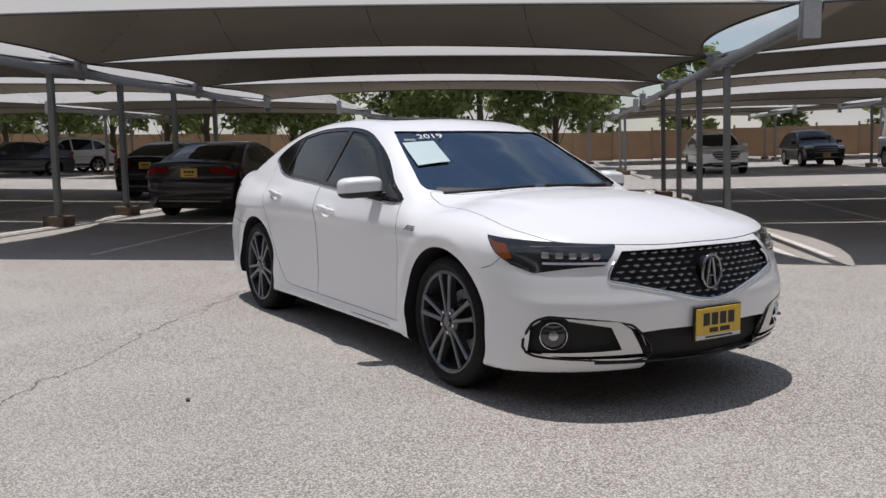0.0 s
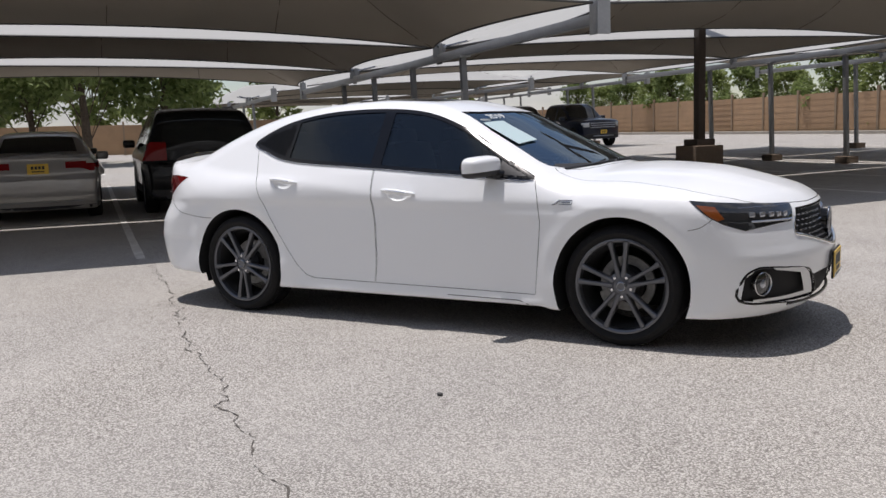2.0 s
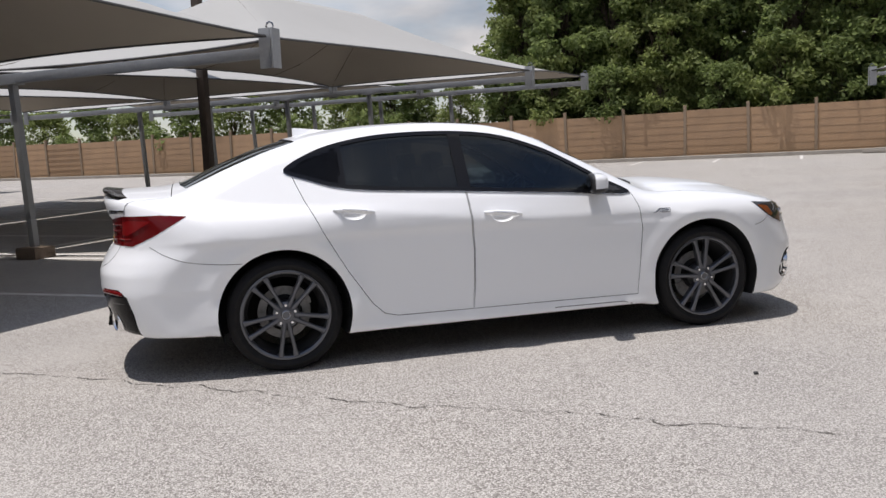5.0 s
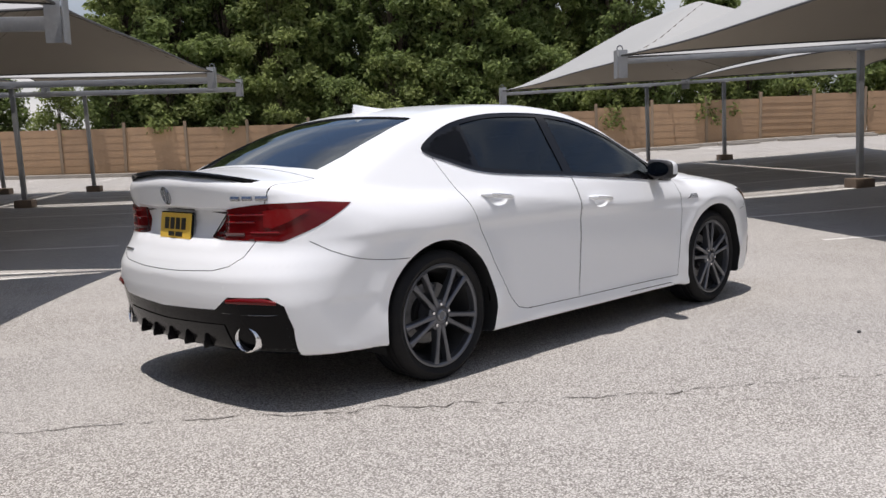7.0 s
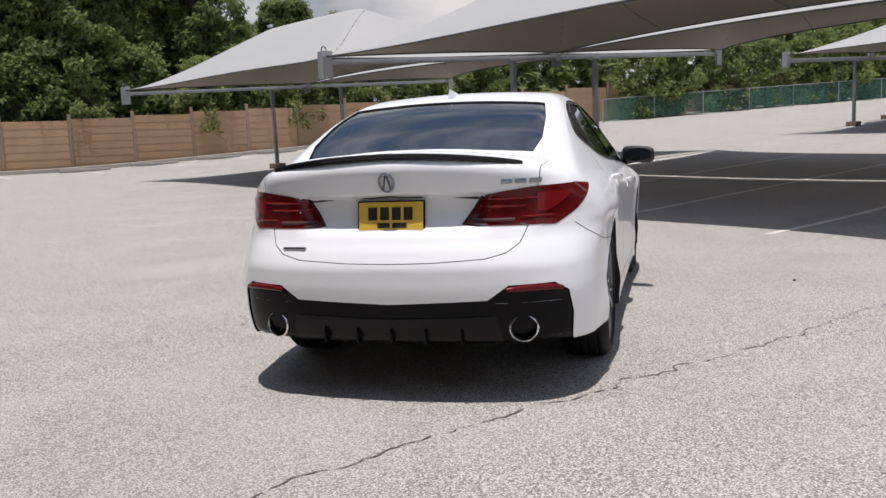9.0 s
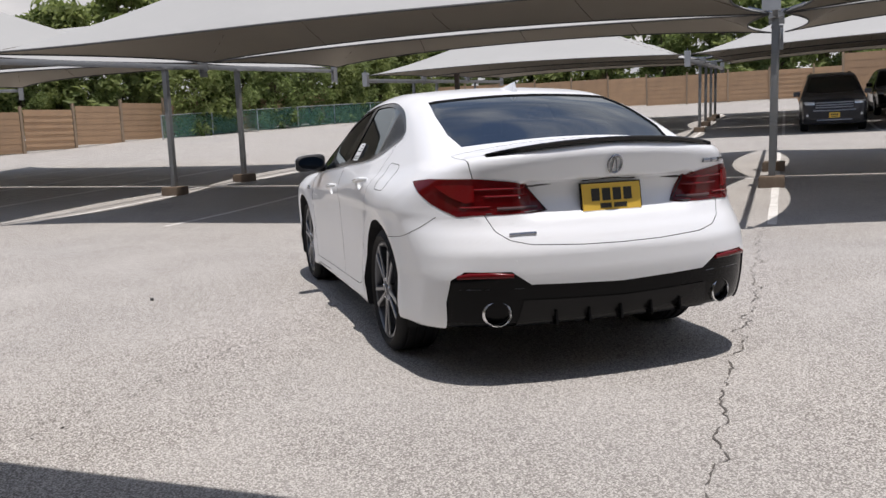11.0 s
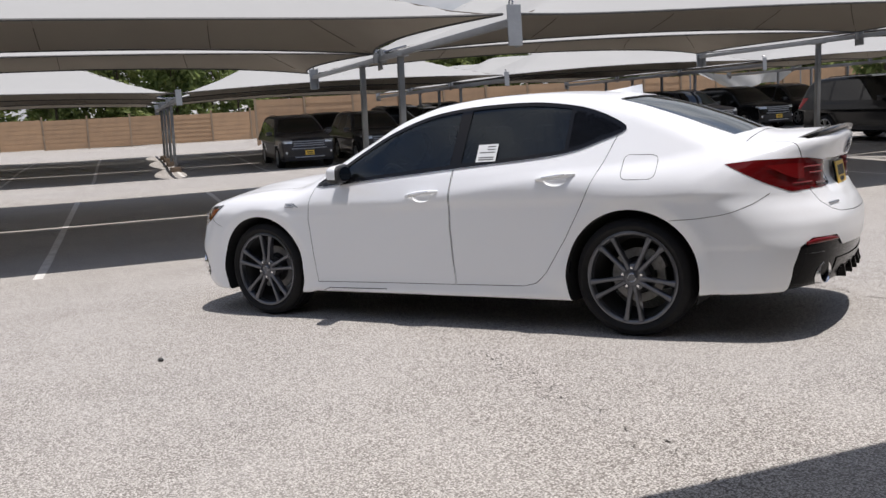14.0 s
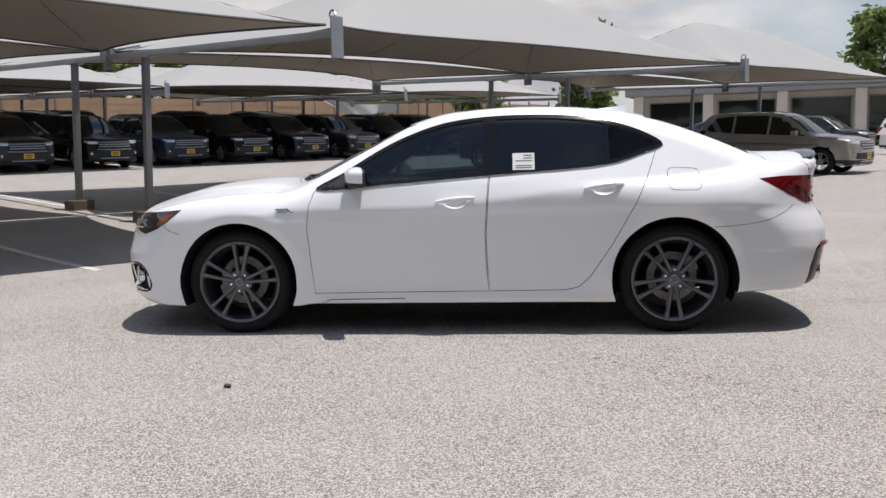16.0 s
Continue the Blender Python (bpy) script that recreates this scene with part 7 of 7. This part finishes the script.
def build_vehicle(kind, label, category, group):
    """One vehicle at the origin, heading along +x, built of its parts."""
    c = kind
    field = car_field(c)
    t = thing("car" if category == "car" else "pickup_truck", label, category, group)
    x0, x1 = c["tail_x"] - 0.12, c["nose_x"] + 0.12
    tall = 2.1 if c["wheel"] > 0.4 else 1.95
    low, high = (x0, -1.2, 0.1), (x1, 1.2, tall)
    body, proud = surface_of(field, low, high, 0.066), surface_of(lambda x, y, z: field(x, y, z) - 0.004, low, high, 0.066)
    r = c["wheel"] + 0.055
    circle = [(r * math.cos(a), r * math.sin(a)) for a in np.linspace(0, 2 * math.pi, 33)[:-1]]
    for axle in c["axles"]:
        for s in (-1, 1):
            body = boolean(body, prism([(axle + x, c["wheel"] + z) for x, z in circle], min(s * 0.6, s * 1.3), max(s * 0.6, s * 1.3)), "DIFFERENCE")
    if c is PICKUP_KIND:
        body = boolean(body, prism([(-2.85, -0.80), (-1.08, -0.80), (-1.08, 0.80), (-2.85, 0.80)], 0.85, 1.6, "xy"), "DIFFERENCE")
    part("body", skin(body, field, 0.0, [FAR_BODY, DARK_INSIDE]), None, t)

    def put(name, cutter, mat, label=""):  # a thin piece that follows the skin
        me = boolean(proud.copy(), cutter, "INTERSECT")
        return part(name, skin(me, field, -0.004, [mat], only=True), None, t, label)
    sill = c["belly"] + (0.07 if c is SEDAN_KIND else 0.17)
    band = prism([(-3.3, c["belly"] + 0.02), (3.3, c["belly"] + 0.02), (3.3, sill), (-3.3, sill)], -1.4, 1.4)
    for axle in c["axles"]:
        band = boolean(band, prism([(axle + x, c["wheel"] + z) for x, z in circle], -1.5, 1.5), "DIFFERENCE")
    put("lower_cladding", band, SATIN_BLACK, "black lower cladding")
    g = c["glass"]
    edges = [3.0, *c["pillars"], -3.0]
    for s in (-1, 1):
        lo, hi = (0.35, 1.3) if s > 0 else (-1.3, -0.35)
        for a, b in zip(edges, edges[1:]):
            put("side_window", prism(clip_x(g, b + 0.04, a - 0.04), lo, hi), FAR_GLASS)
        put("headlamp", prism(c["lamp"], min(s * c["lamp_in"], s * 1.3), max(s * c["lamp_in"], s * 1.3)), FAR_LAMP, "clear headlamp")
        put("taillamp", prism(c["tail_lamp"], min(s * c["tail_in"], s * 1.3), max(s * c["tail_in"], s * 1.3)), LENS_RED_BRIGHT, "red taillamp")
        mx, mz = c["mirror"]
        bm = box(mx - 0.09, mx + 0.10, 0, 0.22, mz - 0.07, mz + 0.08, 0.04)
        o = part("mirror", bm, FAR_BODY, t, smooth=40)
        o.matrix_basis = pose(0, s * (c["foot"] + 0.02) - (0.22 if s < 0 else 0), 0)
    put("windscreen", prism(c["screen"], c["cab"][2] - 0.1, 2.2, "xy"), FAR_GLASS)
    plane, outline, lo, hi = c["back"]
    put("rear_window", prism(outline, lo, hi, plane), FAR_GLASS)
    gr = put("grille", prism(c["grille"], 1.9, 3.2, "yz"), SATIN_BLACK, "black grille")
    put("lower_grille", prism(c["intake"], 1.9, 3.2, "yz"), SATIN_BLACK)
    z0, z1 = min(p[1] for p in c["grille"]), max(p[1] for p in c["grille"])
    wide = max(p[0] for p in c["grille"])
    for k in range(3):
        z = z0 + (z1 - z0) * (0.2 + 0.3 * k)
        part("grille_bar", tube([on_far_end(field, y, z, True, 0.006) for y in np.linspace(-wide * 0.92, wide * 0.92, 9)], 0.022, 6), ALLOY_SILVER, gr, "bright grille bar")
    if c is SUV_KIND:
        part("bumper_bar", tube([on_far_end(field, y, 0.685 + 0.02 * abs(y), True, 0.008) for y in np.linspace(-0.60, 0.60, 11)], 0.020, 6), ALLOY_SILVER, t, "bright bar across the bumper")
        for s in (-1, 1):
            o = part("fog_lamp", lathe([(0.0, -0.012), (0.04, -0.010), (0.048, 0.004)], 14, "x"), FAR_LAMP, t, "small round fog lamp")
            o.matrix_basis = Matrix.Translation(on_far_end(field, s * 0.76, 0.56, True, 0.004)) @ Matrix.Rotation(math.pi, 4, "Z")
            part("roof_rail", tube([(-1.75, s * 0.60, 1.72), (-1.55, s * 0.60, 1.785), (-0.4, s * 0.60, 1.80), (-0.1, s * 0.60, 1.755)], 0.014, 6), SATIN_BLACK, t, "black roof rail", smooth=40)
        part("bonnet_crease", tube([on_far_end(field, y, 1.02, True, -0.004) for y in np.linspace(-0.62, 0.62, 11)], 0.008, 5), SATIN_BLACK, t)
    part("skid_strip", tube([on_far_end(field, y, c["belly"] + 0.13, True, 0.008) for y in np.linspace(-0.5, 0.5, 9)], 0.02, 6), ALLOY_SILVER, t, "bright strip on the bumper")
    part("rear_strip", tube([on_far_end(field, y, c["belly"] + 0.14, False, 0.006) for y in np.linspace(-0.6, 0.6, 9)], 0.014, 6), ALLOY_SILVER, t)
    for front, z in ((True, c["plate_z"][0]), (False, c["plate_z"][1])):
        p = on_far_end(field, 0, z, front, 0.012)
        o = part("dealer_plate", box(-0.008, 0.008, -0.155, 0.155, -0.08, 0.08, 0.004), PLATE_YELLOW, t, "yellow dealer plate")
        o.location = p
        face = (0.0075, 0.0105) if front else (-0.0105, -0.0075)
        for y in (-0.078, -0.026, 0.026, 0.078):
            part("plate_print", box(*face, y - 0.019, y + 0.019, -0.005, 0.042), PLATE_BLACK, o)
        part("plate_print", box(*face, -0.09, 0.09, -0.05, -0.032), PLATE_BLACK, o)
    wm = FAR_MESHES.setdefault(c["wheel"], {k: v for k, v in wheel_meshes(c["wheel"], 0.24, c["rim"], 5, 20).items() if k in FAR_WHEEL})
    for axle in c["axles"]:
        for s in (-1, 1):
            add_wheel(t, wm, axle, s * (c["width"] - 0.145), c["wheel"], s < 0, FAR_WHEEL)
    return t


FAR_MESHES = {}


def on_far_end(field, y, z, front, off):
    x = np.linspace(3.3, 0.8, 1001) * (1 if front else -1)
    i = int(np.argmax(field(x, np.full(1001, float(y)), np.full(1001, float(z))) < 0))
    return Vector((x[i] + (off if front else -off), y, z))


VEHICLES = {}


def park(kind, paint, r, a, heading, label, category="car", group="parked cars", lift=0.0):
    """heading: degrees from the lot's R axis (90 points along A)."""
    base = VEHICLES.get(id(kind))
    p = lot(r, a, lift)
    ahead = lot(r + math.cos(radians(heading)), a + math.sin(radians(heading)), lift)
    aside = lot(r - math.sin(radians(heading)), a + math.cos(radians(heading)), lift)
    m = pose(p.x, p.y, p.z, 0, 0, LOT_TURN + heading) @ pose(0, 0, 0, math.degrees(aside.z - p.z), -math.degrees(ahead.z - p.z), 0)
    if base is None:
        t = VEHICLES[id(kind)] = build_vehicle(kind, label, category, group)
        t.matrix_basis = m
    else:
        t = copy_thing(base, m)
        tagged(t, label, category, group)
    for o in t.children:
        if o.name.split(".")[0] in ("body", "mirror"):
            o.material_slots[0].link = "OBJECT"
            o.material_slots[0].material = CAR_PAINT[paint]
    return t


park(SEDAN_KIND, "dark_brown", -5.85, 11.9, 90, "black sedan with red taillamps parked under the shade sails")
park(SEDAN_KIND, "silver", -3.25, 11.8, 90, "silver grey sedan with a yellow plate parked under the sails")
park(SUV_KIND, "black", -0.7, 11.75, 90, "black sport utility car parked tail out under the sails")
park(SEDAN_KIND, "charcoal", -3.4, 17.2, 90, "dark grey sedan parked beyond the silver one")
park(SEDAN_KIND, "black", -9.1, 17.0, 90, "black sedan parked under the shade sails")
park(SEDAN_KIND, "charcoal", -21.6, 28.6, -128, "dark blue grey sedan standing in the far aisle")
park(CROSS_KIND, "white", -21.9, 33.0, -128, "white hatchback standing in the far aisle")
park(CROSS_KIND, "white", 7.6, 31.2, -90, "white sport utility car with a dark grille facing the aisle")
park(CROSS_KIND, "black", 13.2, 37.5, -90, "black crossover parked in the sun by the fence")
park(PICKUP_KIND, "white", 15.6, 30.6, -90, "white pickup truck with a bright grille", "pickup truck", "parked pickups")
park(PICKUP_KIND, "navy", 18.4, 30.4, -90, "dark blue pickup truck with chrome bumpers", "pickup truck", "parked pickups")
for k, paint in enumerate(("slate", "charcoal", "black", "steel_blue", "black", "navy", "slate", "black", "charcoal")):
    park(SUV_KIND, paint, -3.62 - 2.83 * k, -26.45, 90, "dark boxy sport utility car with a yellow front plate" if k != 3 else "steel blue boxy sport utility car in the row")
for k, paint in enumerate(("black", "charcoal", "black", "slate", "black", "dark_brown", "black")):
    park(SUV_KIND if k % 3 else CROSS_KIND, paint, -6.2 - 2.75 * k, -32.2, -90 if k % 2 else 90, "dark car in the second row behind the others")
park(SUV_KIND, "black", -17.3, -12.6, 90, "black sport utility car parked under the shade sails")
park(SUV_KIND, "champagne", -20.1, -13.0, 90, "pale champagne sport utility car under the shade sails")
park(CROSS_KIND, "navy", -22.9, -12.8, 90, "dark blue crossover under the shade sails")
park(SUV_KIND, "champagne", -22.0, -6.6, 90, "pale champagne sport utility car standing at the edge of the shade")
park(SEDAN_KIND, "steel_blue", -34.0, -14.0, 90, "light blue sedan far down the row")
park(SEDAN_KIND, "white", -37.0, -14.0, 90, "white sedan far down the row")
park(CROSS_KIND, "slate", -40.0, -12.0, 90, "dark grey crossover far down the row")
park(SEDAN_KIND, "charcoal", -31.0, -20.0, 90, "dark grey sedan far down the row")
park(SUV_KIND, "white", -36.5, -6.0, 60, "white van by the far building")
